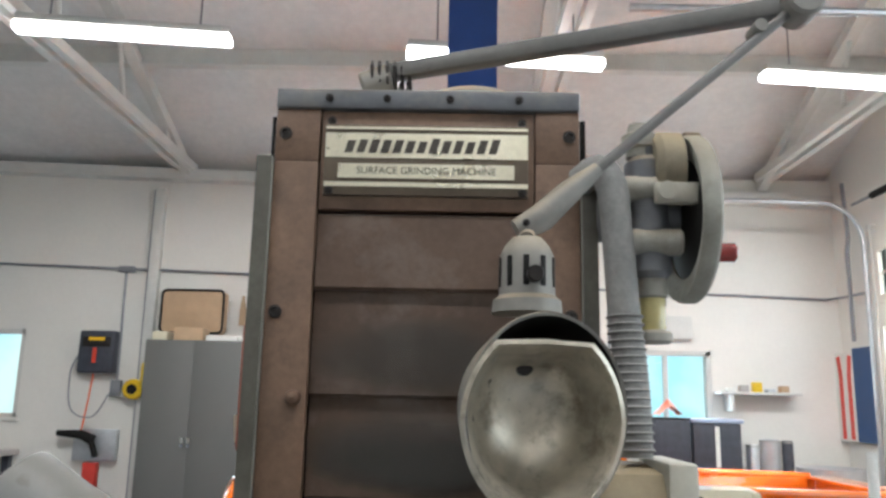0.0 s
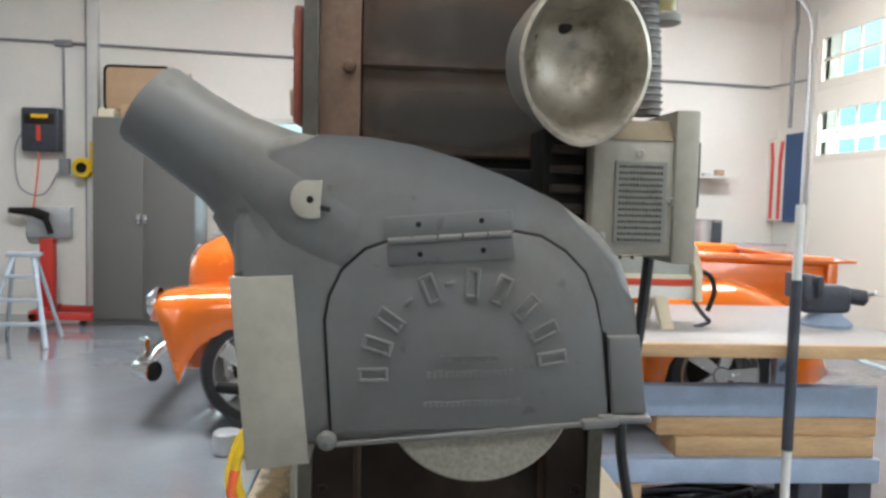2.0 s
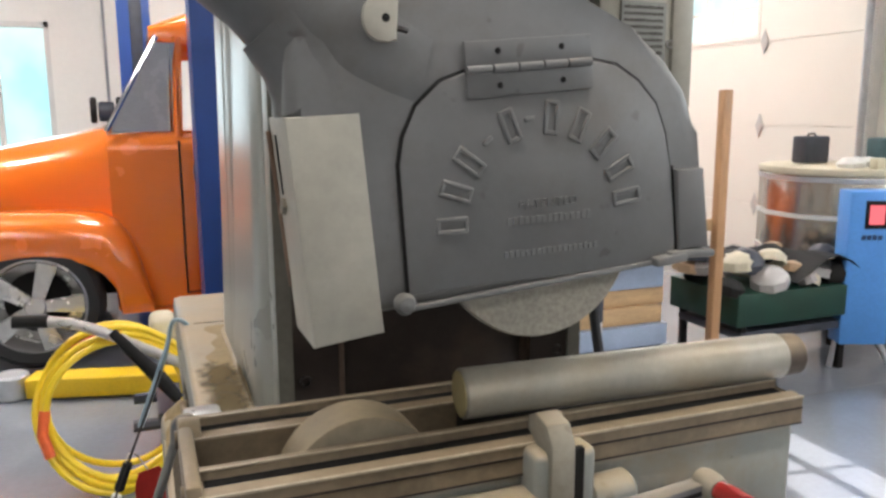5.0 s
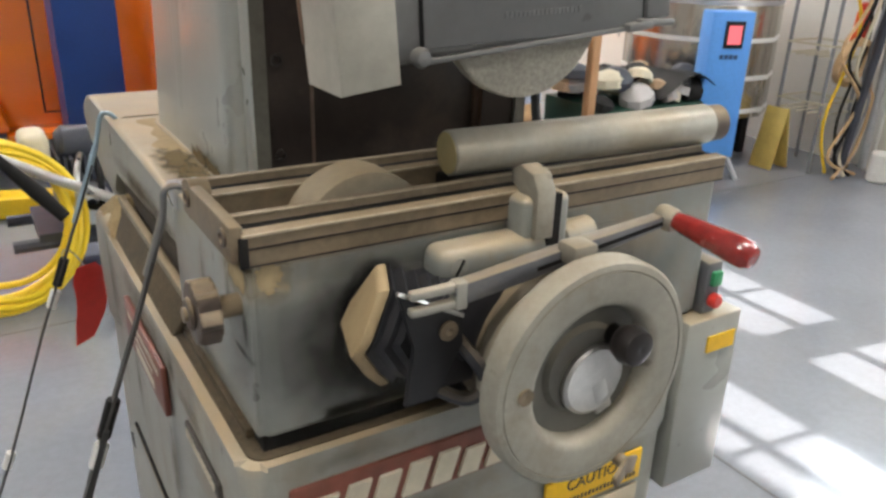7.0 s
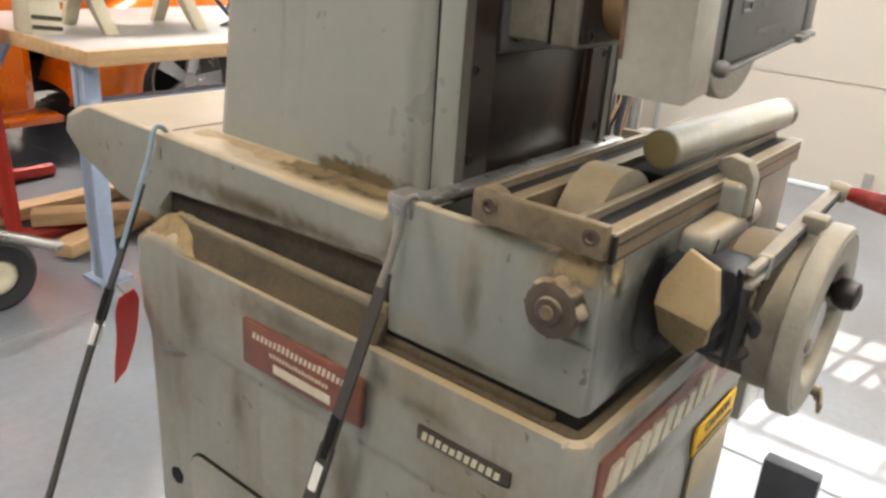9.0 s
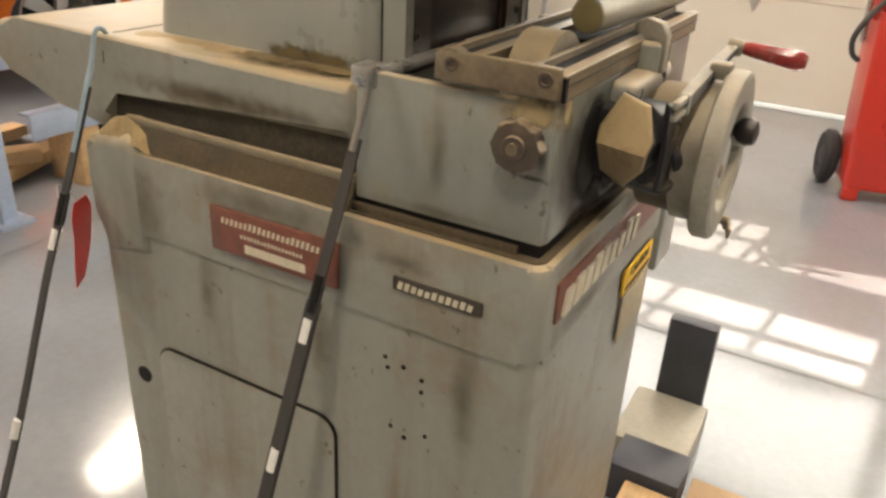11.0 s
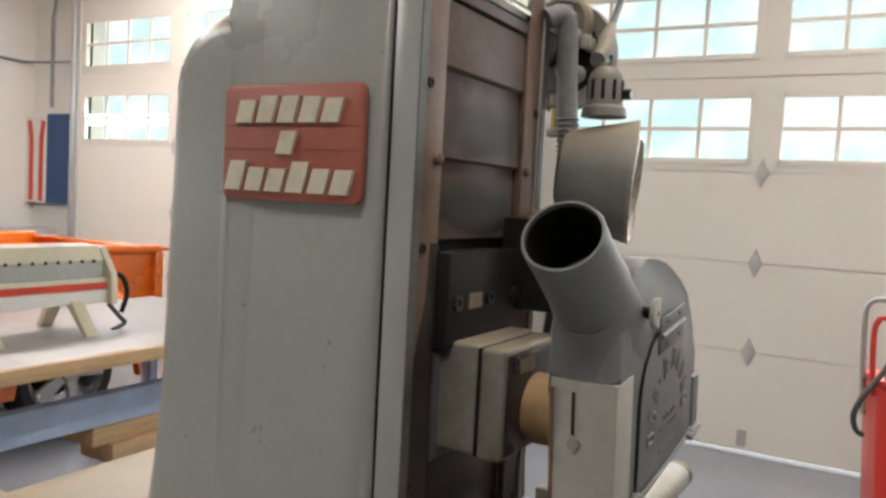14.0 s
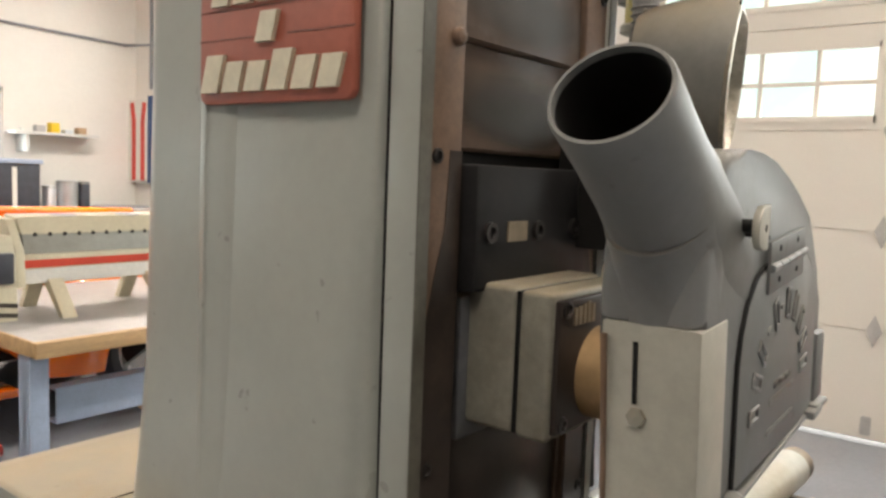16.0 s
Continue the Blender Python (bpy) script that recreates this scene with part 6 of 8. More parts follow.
def strap(label, hook_at, way, down, webbing, hook_mat, tape_at, sleeve=0.0, hook_len=0.16):
    """A narrow webbing strap pulled straight from its hook to the floor."""
    t = thing("ratchet_strap", label, "strap", hook_at, group="tie-down straps")
    way = Vector(way).normalized()
    side = (Vector((0.12, 1, 0)) - way * way.dot(Vector((0.12, 1, 0)))).normalized()
    off = way.cross(side).normalized() * 0.0015
    p = [way * (down * i / 14) + Vector((0.002 * math.sin(i), 0, 0.0)) for i in range(15)]
    bm = bmesh.new()
    rows = [[bm.verts.new(q + side * 0.0075 + off), bm.verts.new(q - side * 0.0075 + off), bm.verts.new(q - side * 0.0075 - off), bm.verts.new(q + side * 0.0075 - off)] for q in p[1:]]
    for r0, r1 in zip(rows, rows[1:]):
        for k in range(4):
            bm.faces.new((r0[k], r0[(k + 1) % 4], r1[(k + 1) % 4], r1[k]))
    bm.faces.new(rows[0])
    bm.faces.new(rows[-1])
    part("webbing", bm, webbing, t)
    if sleeve:
        q0, q1 = way * (down * sleeve), way * (down * 0.995)
        lower = bmesh.new()
        ends = [[lower.verts.new(q + side * 0.0090 + off * 2), lower.verts.new(q - side * 0.0090 + off * 2), lower.verts.new(q - side * 0.0090 - off * 2), lower.verts.new(q + side * 0.0090 - off * 2)] for q in (q0, q1)]
        for k in range(4):
            lower.faces.new((ends[0][k], ends[0][(k + 1) % 4], ends[1][(k + 1) % 4], ends[1][k]))
        lower.faces.new(ends[0])
        lower.faces.new(ends[1])
        part("sleeve", lower, STRAP, t, "black webbing sleeve")
    part("hook", sweep(spline([(0.018, 0.004, -0.004), (0.008, 0, 0.006), (-0.004, 0, 0.002), tuple(way * hook_len * 0.3), tuple(way * hook_len)]), [0.0032] * 18 + [0.0042] * 7, 8), hook_mat, t, "steel strap hook")
    for f in tape_at:
        part("tape_band", sweep([way * (down * f) - way * 0.014, way * (down * f) + way * 0.014], 0.0072, 8), TAPE, t, "white tape band")
    f = tape_at[0] - 0.045
    part("buckle", sweep([way * (down * f) - way * 0.022, way * (down * f) + way * 0.022], 0.0070, 8), BLACK, t)
    return t


NEAR_WAY, FAR_WAY = (-0.335, 0.075, -1.0), (-0.376, 0.061, -1.0)
strap("grey tie-down strap hooked over the saddle corner", (-0.252, -0.010, 0.937), NEAR_WAY, 0.988, STRAPGREY, GEAR, (0.295, 0.458), 0.26, 0.085)
strap("black tie-down strap hooked over the deck edge", (-0.239, 0.435, 0.914), FAR_WAY, 0.978, STRAP, STRAPBLUE, (0.29, 0.58, 0.72))
tag = thing("paper_tag", "red paper tag hanging from the tie-down strap", "tag", (-0.318, 0.458, 0.705))
tb_ = bmesh.new()
prev = None
for i in range(11):
    f = i / 10
    half = 0.027 * min(1.0, 0.55 + 3.0 * f) * (1.0 if f < 0.75 else 1.0 - 1.5 * (f - 0.75))
    c = Vector((0.030 + 0.012 * math.sin(f * 3.0) - 0.018 * f, 0.012 * math.sin(f * 2.6), -0.014 - 0.128 * f))
    d = Vector((0.93, 0.37 + 0.25 * f, 0.05)).normalized()
    a, b = tb_.verts.new(c + d * half), tb_.verts.new(c - d * half)
    if prev:
        tb_.faces.new((prev[0], prev[1], b, a))
    prev = (a, b)
ex = bmesh.ops.extrude_face_region(tb_, geom=tb_.faces[:])
bmesh.ops.translate(tb_, vec=(0.0003, -0.0009, 0), verts=[v for v in ex["geom"] if isinstance(v, bmesh.types.BMVert)])
part("card", tb_, TAGRED, tag)
part("wire", sweep(spline([(-0.004, -0.004, -0.008), (0.004, 0.006, 0.012), (0.016, 0.006, 0.006), (0.029, 0.002, -0.016)]), 0.0012, 5), STEEL, tag)
for x in (-0.2, 0.14):
    solid("timber_skid", box(x - 0.05, x + 0.06, -0.21, 0.44, 0.0, 0.0995, 0.004), WOOD, "rough pine skid under the machine", "timber", group="skids under the machine")
solid("plank", box(0.325, 0.425, -0.52, -0.352, 0.0, 0.04, 0.003), CARDBOARD, "short pale plank lying on the concrete", "plank")
solid("timber_skid", box(0.19, 0.308, -0.46, -0.24, 0.0, 0.07, 0.004), WOOD, "short pine block beside the machine base", "timber")
bt = thing("steel_offcut", "dark steel plate standing against a pale block on the floor", "steel bar", (0.645, -0.26, 0.0))
part("upright", box(-0.015, 0.02, -0.052, 0.052, 0.0, 0.268, 0.003), DARKMACHINE, bt)
part("foot", box(-0.222, -0.016, -0.07, 0.09, 0.0, 0.075, 0.003), NOZZLE, bt)
part("angle", box(-0.33, -0.2235, -0.08, 0.06, 0.0, 0.09, 0.003), DARKMACHINE, bt)


# ---- orange pickup truck behind the machine ----
truck = thing("pickup_truck", "restored orange classic pickup truck with chrome bumper and alloy wheels", "pickup truck", (0, 3.42, 0))


def skin(sections, n=10, close_ends=True):
    """A body skin: sections of (x, [(y, z), ...]) joined in order, mirrored halves already given."""
    bm = bmesh.new()
    rows = [[bm.verts.new((x, y, z)) for y, z in pts] for x, pts in sections]
    for r0, r1 in zip(rows, rows[1:]):
        for k in range(len(r0) - 1):
            bm.faces.new((r0[k], r0[k + 1], r1[k + 1], r1[k]))
    if close_ends:
        bm.faces.new(rows[0])
        bm.faces.new(rows[-1])
    return bm


def arch(w, zb, zt, r, n=6, y0=0.0):
    """A cross section with rounded shoulders, centred on y0."""
    pts = [(y0 - w, zb)]
    pts += [(y0 - w + r - r * math.cos(a), zt - r + r * math.sin(a)) for a in [radians(90 * i / n) for i in range(n + 1)]]
    pts += [(y0 + w - r + r * math.sin(a), zt - r + r * math.cos(a)) for a in [radians(90 * i / n) for i in range(n + 1)]]
    return pts + [(y0 + w, zb)]


YC = 0.78
hood = [(-1.225, arch(0.16, 0.68, 0.83, 0.10, 6, YC)), (-1.195, arch(0.27, 0.68, 0.90, 0.16, 6, YC)), (-1.13, arch(0.34, 0.68, 0.965, 0.22, 6, YC)), (-1.01, arch(0.39, 0.68, 1.015, 0.26, 6, YC)), (-0.78, arch(0.44, 0.68, 1.06, 0.27, 6, YC)), (-0.55, arch(0.50, 0.66, 1.105, 0.27, 6, YC)), (-0.36, arch(0.59, 0.60, 1.15, 0.24, 6, YC)), (-0.30, arch(0.64, 0.4, 1.155, 0.18, 6, YC))]
part("hood", skin(hood), ORANGE, truck)
# cab: lower body, then pillars and roof
part("cab", skin([(-0.33, arch(0.68, 0.22, 1.12, 0.10, 5, YC)), (-0.16, arch(0.72, 0.22, 1.13, 0.10, 5, YC)), (0.68, arch(0.74, 0.22, 1.14, 0.10, 5, YC)), (0.93, arch(0.72, 0.22, 1.12, 0.10, 5, YC)), (0.99, arch(0.66, 0.24, 1.08, 0.12, 5, YC))]), ORANGE, truck)
part("roof", skin([(-0.12, arch(0.56, 1.60, 1.66, 0.05, 5, YC)), (0.06, arch(0.60, 1.56, 1.74, 0.14, 5, YC)), (0.45, arch(0.61, 1.56, 1.77, 0.16, 5, YC)), (0.85, arch(0.58, 1.56, 1.72, 0.15, 5, YC)), (0.94, arch(0.54, 1.52, 1.62, 0.08, 5, YC))]), ORANGE, truck)
# Opaque grey stands in for the reflection on the cab's side glass.
CABGLASS = material("grey_reflection_glass", (0.42, 0.44, 0.46), 0.25, vary=0.1, scale=4, bump=0.0)


def pontoon(s):
    """A rounded front fender with its wheel opening; s is its side."""
    top = ((-1.275, 0.69), (-1.22, 0.728), (-1.10, 0.748), (-0.9, 0.757), (-0.5, 0.745), (-0.38, 0.73), (-0.31, 0.70), (-0.26, 0.63), (-0.225, 0.53), (-0.20, 0.42), (-0.175, 0.31))
    xs = [-1.275, -1.262, -1.24, -1.21, -1.17, -1.13, -1.10] + [-1.06 + 0.0455 * i for i in range(17)] + [-0.31, -0.285, -0.26, -0.243, -0.225, -0.2125, -0.20, -0.1875, -0.175]
    bm = bmesh.new()
    grid = []
    for x in xs:
        for (x0, z0), (x1, z1) in zip(top, top[1:]):
            if x0 <= x <= x1:
                zt = z0 + (z1 - z0) * (x - x0) / (x1 - x0)
        d = (x + 0.69) / 0.375
        zb = 0.30 + 0.25 * math.sqrt(1 - d * d) if abs(d) < 1 else 0.24
        if x < -1.10:
            zb = 0.24 + 0.33 * min(1.0, (-1.10 - x) / 0.10)
        zb = min(zb, zt - 0.03)
        nose = 0.10 * max(0.0, (-1.16 - x) / 0.115) ** 2
        ring = []
        for dy, f in ((0.40, 0.06), (0.24, 0.0), (0.14, 0.02), (0.07, 0.10), (0.025, 0.24), (0.004, 0.45), (0.0, 0.65), (0.008, 0.88), (0.02, 1.0), (0.05, 1.0)):
            ring.append(bm.verts.new((x, YC + s * (0.87 - dy - nose), zt + (zb - zt) * f)))
        grid.append(ring)
    for r0, r1 in zip(grid, grid[1:]):
        for k in range(len(r0) - 1):
            bm.faces.new((r0[k], r0[k + 1], r1[k + 1], r1[k]))
    bm.faces.new(grid[0])
    return bm


def rear_pontoon(s):
    """A long bulging rear fender with its wheel opening; s is its side."""
    top = ((1.10, 0.34), (1.14, 0.46), (1.22, 0.60), (1.34, 0.72), (1.50, 0.81), (1.68, 0.850), (1.85, 0.852), (2.02, 0.81), (2.16, 0.745), (2.28, 0.655), (2.37, 0.54), (2.42, 0.42), (2.435, 0.34))
    bm = bmesh.new()
    grid = []
    for i in range(46):
        x = 1.10 + 1.335 * i / 45
        for (x0, z0), (x1, z1) in zip(top, top[1:]):
            if x0 <= x <= x1 + 1e-6:
                zt = z0 + (z1 - z0) * (x - x0) / (x1 - x0)
        d = (x - 1.80) / 0.365
        zb = 0.30 + 0.27 * math.sqrt(1 - d * d) if abs(d) < 1 else 0.25 + 0.06 * max(0.0, x - 2.17) / 0.26
        zb = min(zb, zt - 0.03)
        tuck = 0.15 * max(0.0, (x - 2.15) / 0.285) ** 2 + 0.12 * max(0.0, (1.36 - x) / 0.26) ** 2
        ring = []
        for dy, f in ((0.40, 0.0), (0.26, 0.0), (0.17, 0.03), (0.10, 0.11), (0.045, 0.25), (0.012, 0.43), (0.0, 0.60), (0.008, 0.86), (0.02, 1.0), (0.06, 1.0)):
            ring.append(bm.verts.new((x, YC + s * (0.92 - dy - tuck * (1 if dy < 0.2 else 0.3)), zt + (zb - zt) * f)))
        grid.append(ring)
    for r0, r1 in zip(grid, grid[1:]):
        for k in range(len(r0) - 1):
            bm.faces.new((r0[k], r0[k + 1], r1[k + 1], r1[k]))
    return bm


part("windshield", moved(prism([(YC - 0.64, 0.0), (YC + 0.64, 0.0), (YC + 0.60, 0.53), (YC - 0.60, 0.53)], "x", 0.0, 0.006), pose(-0.325, 0, 1.13, 0, 27, 0)), CARGLASS, truck)
part("nose_trim", sweep(spline([(-1.245, YC, 0.74), (-1.24, YC, 0.84), (-1.195, YC, 0.93)]), 0.014, 8), CHROME, truck, "chrome hood trim")
for s in (-1, 1):
    y = YC + s * 0.62
    part("windshield_pillar", sweep([(-0.33, YC + s * 0.66, 1.13), (-0.09, y, 1.60)], 0.013, 8), CHROME, truck)
    part("door_pillar", sweep([(-0.02, YC + s * 0.68, 1.10), (0.0, y, 1.60)], 0.022, 8), ORANGE, truck)
    part("rear_pillar", sweep([(0.87, YC + s * 0.66, 1.08), (0.85, y - s * 0.03, 1.58)], [0.10, 0.09], 10), ORANGE, truck)
    g = part("quarter_glass", prism([(-0.31, 1.13), (-0.03, 1.13), (-0.01, 1.57), (-0.10, 1.57)], "y", y + s * 0.02, y + s * 0.024), CABGLASS, truck, "side glass, its pale reflection painted grey")
    part("door_seam", sweep([(-0.02, YC + s * 0.725, 1.08), (-0.02, YC + s * 0.738, 0.30), (0.75, YC + s * 0.742, 0.30)], 0.005, 6), BLACK, truck)
    part("running_board", box(-0.19, 1.02, min(YC + s * 0.70, YC + s * 0.90), max(YC + s * 0.70, YC + s * 0.90), 0.20, 0.24, 0.012), ORANGE, truck)
    part("vent_frame", sweep([(-0.05, y + s * 0.02, 1.13), (-0.045, y + s * 0.02, 1.35), (-0.035, y + s * 0.015, 1.57)], 0.009, 6), CHROME, truck)
    part("rear_fender", rear_pontoon(s), ORANGE, truck)
    part("front_fender", pontoon(s), ORANGE, truck)
    part("headlight", lathe([(0.0, 0.03), (0.06, 0.025), (0.085, 0.0), (0.095, -0.01), (0.09, -0.03)], (-1.262, YC + s * 0.72, 0.655), (-1, 0, 0), 20), CHROME, truck)
nose = part("nose", skin([(-1.17, arch(0.56, 0.30, 0.68, 0.12, 5, YC)), (-1.13, arch(0.62, 0.28, 0.72, 0.14, 5, YC)), (-1.0, arch(0.62, 0.28, 0.74, 0.14, 5, YC)), (-0.9, arch(0.55, 0.3, 0.74, 0.14, 5, YC))]), ORANGE, truck)
for z in (0.42, 0.50, 0.58, 0.66):
    part("grille_bar", box(-1.20, -1.168, YC - 0.5, YC + 0.5, z, z + 0.03, 0.008), CHROME, nose)
part("bumper", join(sweep([(-1.24, YC - 0.80, 0.30), (-1.33, YC - 0.74, 0.30), (-1.37, YC - 0.4, 0.30), (-1.38, YC, 0.30), (-1.37, YC + 0.4, 0.30), (-1.33, YC + 0.74, 0.30), (-1.24, YC + 0.80, 0.30)], 0.055, 12), rod((-1.40, YC - 0.45, 0.22), (-1.40, YC - 0.45, 0.42), 0.03, bevel=0.01)), CHROME, truck, "chrome front bumper")
# bed
for s in (-1, 1):
    part("bed_side", box(1.06, 2.48, min(YC + s * 0.60, YC + s * 0.64), max(YC + s * 0.60, YC + s * 0.64), 0.50, 0.955, 0.008), ORANGE, truck)
    part("bed_rail", sweep([(1.05, YC + s * 0.645, 0.985), (2.49, YC + s * 0.645, 0.958)], 0.030, 10), ORANGE, truck)
    part("stake_post", box(2.45, 2.51, min(YC + s * 0.60, YC + s * 0.68), max(YC + s * 0.60, YC + s * 0.68), 0.45, 0.945, 0.006), ORANGE, truck)
part("bed_floor", box(1.06, 2.48, YC - 0.6, YC + 0.6, 0.50, 0.54), WOOD, truck)
part("bed_front", box(1.04, 1.08, YC - 0.62, YC + 0.62, 0.5, 1.0, 0.006), ORANGE, truck)
part("tailgate", join(box(2.512, 2.552, YC - 0.62, YC + 0.62, 0.48, 0.945, 0.01), box(2.46, 2.65, YC - 0.64, YC + 0.64, 0.946, 0.966, 0.006)), ORANGE, truck)
part("chassis", box(-1.1, 2.46, YC - 0.42, YC + 0.42, 0.26, 0.42), BLACK, truck)
for cx in (-0.69, 1.80):
    for s in (-1, 1):
        c = (cx, YC + s * (0.85 if cx < 0 else 0.78), 0.312)
        wv = (0, s, 0)
        wh = part("wheel", lathe([(0.228, -0.20), (0.275, -0.205), (0.303, -0.17), (0.31, -0.10), (0.303, -0.03), (0.278, 0.005), (0.228, 0.0)], c, wv, 40), TYRE, truck, "black tyre on a polished five-spoke rim")
        part("rim", lathe([(0.230, -0.2), (0.230, 0.0), (0.221, 0.008), (0.208, -0.02), (0.20, -0.15), (0.0, -0.15)], c, wv, 40), ALLOY, wh)
        spk = [moved(prism([(-0.028, 0.03), (0.028, 0.03), (0.046, 0.214), (-0.046, 0.214)], "y", -0.03, 0.0, 0.006), pose(0, 0, 0, 0, 72 * i + 18, 0)) for i in range(5)]
        part("spokes", moved(join(*spk, rod((0, -0.04, 0), (0, 0.012, 0), 0.05, bevel=0.008)), Matrix.Translation((c[0], c[1] + (0.0 if s > 0 else 0.03) - 0.012 * (1 if s > 0 else 1), c[2]))), ALLOY, wh)
        part("brake_drum", lathe([(0.0, -0.12), (0.15, -0.12)], c, wv, 24), BLACK, wh)



def lengthen(ob):
    """Draws the front end forward, so that the axles stand at the right distance."""
    if ob.type == "MESH":
        for v in ob.data.vertices:
            v.co.x -= 0.09 * min(1.0, max(0.0, (0.6 - v.co.x) / 0.9))
    for child in ob.children:
        lengthen(child)


lengthen(truck)

# ---- two-post vehicle lift ----
lift = thing("vehicle_lift", "deep blue two-post vehicle lift column with yellow arm", "vehicle lift", (0.11, 3.14, 0))
part("column", prism([(-0.13, -0.02), (0.13, -0.02), (0.13, 0.24), (0.06, 0.24), (0.06, 0.22), (0.115, 0.22), (0.115, 0.0), (-0.115, 0.0), (-0.115, 0.22), (-0.06, 0.22), (-0.06, 0.24), (-0.13, 0.24)], "z", 0, 3.72, 0.002), BLUEPOST, lift)
part("base_plate", box(-0.25, 0.25, -0.16, 0.4, 0, 0.02, 0.004), BLUEPOST, lift)
part("arm", moved(box(-0.72, 0.0, -0.07, 0.07, 0.012, 0.10, 0.01), pose(-0.19, -0.36, 0, 0, 0, -14)), YPAINT, lift, "scuffed yellow swing arm")
part("pad", rod((-0.96, -0.17, 0.0), (-0.96, -0.17, 0.11), 0.07, bevel=0.01), ALU, lift)
part("carriage", box(-0.10, 0.10, 0.03, 0.21, 0.05, 0.6, 0.006), BLUEPOST, lift)

rear = part("column", prism([(-0.12, 0.24), (0.12, 0.24), (0.12, 0.0), (0.06, 0.0), (0.06, 0.02), (0.105, 0.02), (0.105, 0.225), (-0.105, 0.225), (-0.105, 0.02), (-0.03, 0.02), (-0.03, 0.0), (-0.12, 0.0)], "z", 0, 3.1, 0.002), BLUEPOST, lift)
rear.location = (-0.36, 2.75, 0)
# Dark block added to make the inside of the rear channel dark.
part("carriage", box(-0.10, 0.10, 0.06, 0.2, 0.3, 2.2, 0.006), DARKMACHINE, rear, "dark block filling the open channel")
part("base_plate", box(-0.25, 0.25, -0.12, 0.4, 0.0, 0.02, 0.004), BLUEPOST, rear)
clutter = thing("bench_grinder", "dark bench grinder on a pale pedestal by the back wall", "bench grinder", (-0.50, 6.3, 0))
part("pedestal", box(-0.08, 0.08, -0.08, 0.08, 0.0, 1.12, 0.01), ALU, clutter)
part("motor", rod((-0.06, 0, 1.24), (0.06, 0, 1.24), 0.08, seg=20, bevel=0.012), DARKMACHINE, clutter)
for x in (-0.12, 0.075):
    part("wheel_hood", rod((x, 0, 1.25), (x + 0.045, 0, 1.25), 0.105, seg=24, bevel=0.008), BLACK, clutter)

# ---- bench with a sheet metal shear ----
bench = thing("workbench", "long workbench with a pale worn top, pine edge and steel legs", "workbench", (0.345, 1.825, 0.0))
part("top", box(0.06, 1.55, 0.02, 1.05, 0.745, 0.783, 0.003), BENCHTOP, bench)
part("front_edge", box(0.048, 1.56, -0.012, 0.02, 0.738, 0.785, 0.004), WOOD, bench, "pine edge board")
part("end_edge", box(0.048, 0.06, 0.02, 1.0, 0.738, 0.785, 0.004), WOOD, bench)
for x in (0.10, 1.45):
    for y in ((0.1, 0.92) if x < 1 else (0.92,)):
        part("leg", join(box(x - 0.035, x + 0.035, y - 0.004, y + 0.004, 0.01, 0.745), box(x - 0.035, x - 0.027, y - 0.035, y + 0.035, 0.01, 0.745), box(x - 0.06, x + 0.06, y - 0.06, y + 0.06, 0.0, 0.012)), BLUESTEEL, bench)
    part("brace", sweep([(x, 0.90, 0.50), (x - 0.0, 0.62, 0.745)], 0.014, 8), BLUESTEEL, bench)
sh = thing("sheet_metal_shear", "cream sheet metal shear with a red stripe, on the workbench", "shear", (0.55, 2.26, 0.783))
part("bed", box(0.0, 0.60, -0.02, 0.15, 0.105, 0.205, 0.006), CREAMBOX, sh)
part("red_band", box(0.002, 0.598, -0.0235, -0.018, 0.160, 0.186), REDSTRIPE, sh)
part("pale_band", box(0.002, 0.598, -0.0235, -0.018, 0.108, 0.155), PAPER, sh)
part("clamp_bar", prism([(-0.012, 0.205), (0.0, 0.27), (0.12, 0.285), (0.14, 0.205)], "x", 0.01, 0.59, 0.003), PLATEGREY, sh, "grey clamp bar")
part("hold_down", prism([(-0.004, 0.27), (0.03, 0.325), (0.12, 0.332), (0.13, 0.285)], "x", 0.005, 0.595, 0.006), CREAMBOX, sh)
for i in range(11):
    part("finger", rod((0.05 + 0.05 * i, -0.004, 0.268), (0.05 + 0.05 * i, 0.02, 0.275), 0.007, seg=8), SCREW, sh)
for x in (0.18, 0.42):
    part("worn_patch", lathe([(0.045, 0), (0.043, 0.002), (0, 0.002)], (x, 0.07, 0.3275), (0, -0.08, 1), 16), BENCHTOP, sh)
for x in (-0.03, 0.60):
    part("end_frame", prism([(-0.05, 0.10), (-0.04, 0.22), (0.03, 0.318), (0.15, 0.325), (0.18, 0.10)], "x", x, x + 0.03, 0.004), CREAMBOX, sh)
for x in (0.08, 0.44):
    part("foot", prism([(-0.13, 0.0), (-0.10, 0.0), (0.0, 0.105), (0.10, 0.105), (0.16, 0.0), (0.19, 0.0), (0.13, 0.12), (-0.03, 0.12)], "x", x, x + 0.05, 0.002), CREAMBOX, sh)
corner = part("striped_corner", prism([(-0.07, 0.0), (0.06, 0.0), (0.05, 0.23), (0.02, 0.27), (-0.03, 0.27), (-0.06, 0.20)], "x", -0.14, -0.035, 0.006), CREAMBOX, sh, "cream stand with hazard stripes")
for i in range(2):
    part("hazard_stripe", moved(box(-0.05, 0.05, -0.007, 0.007, 0, 0.001), plane_m((-0.0875, -0.0708, 0.022 + 0.032 * i), (1, 0, -0.12), (0.12, 0, 1))), INK, corner)
part("gear_case", box(-0.125, -0.05, -0.085, -0.06, 0.12, 0.22, 0.008), DARKMACHINE, sh)
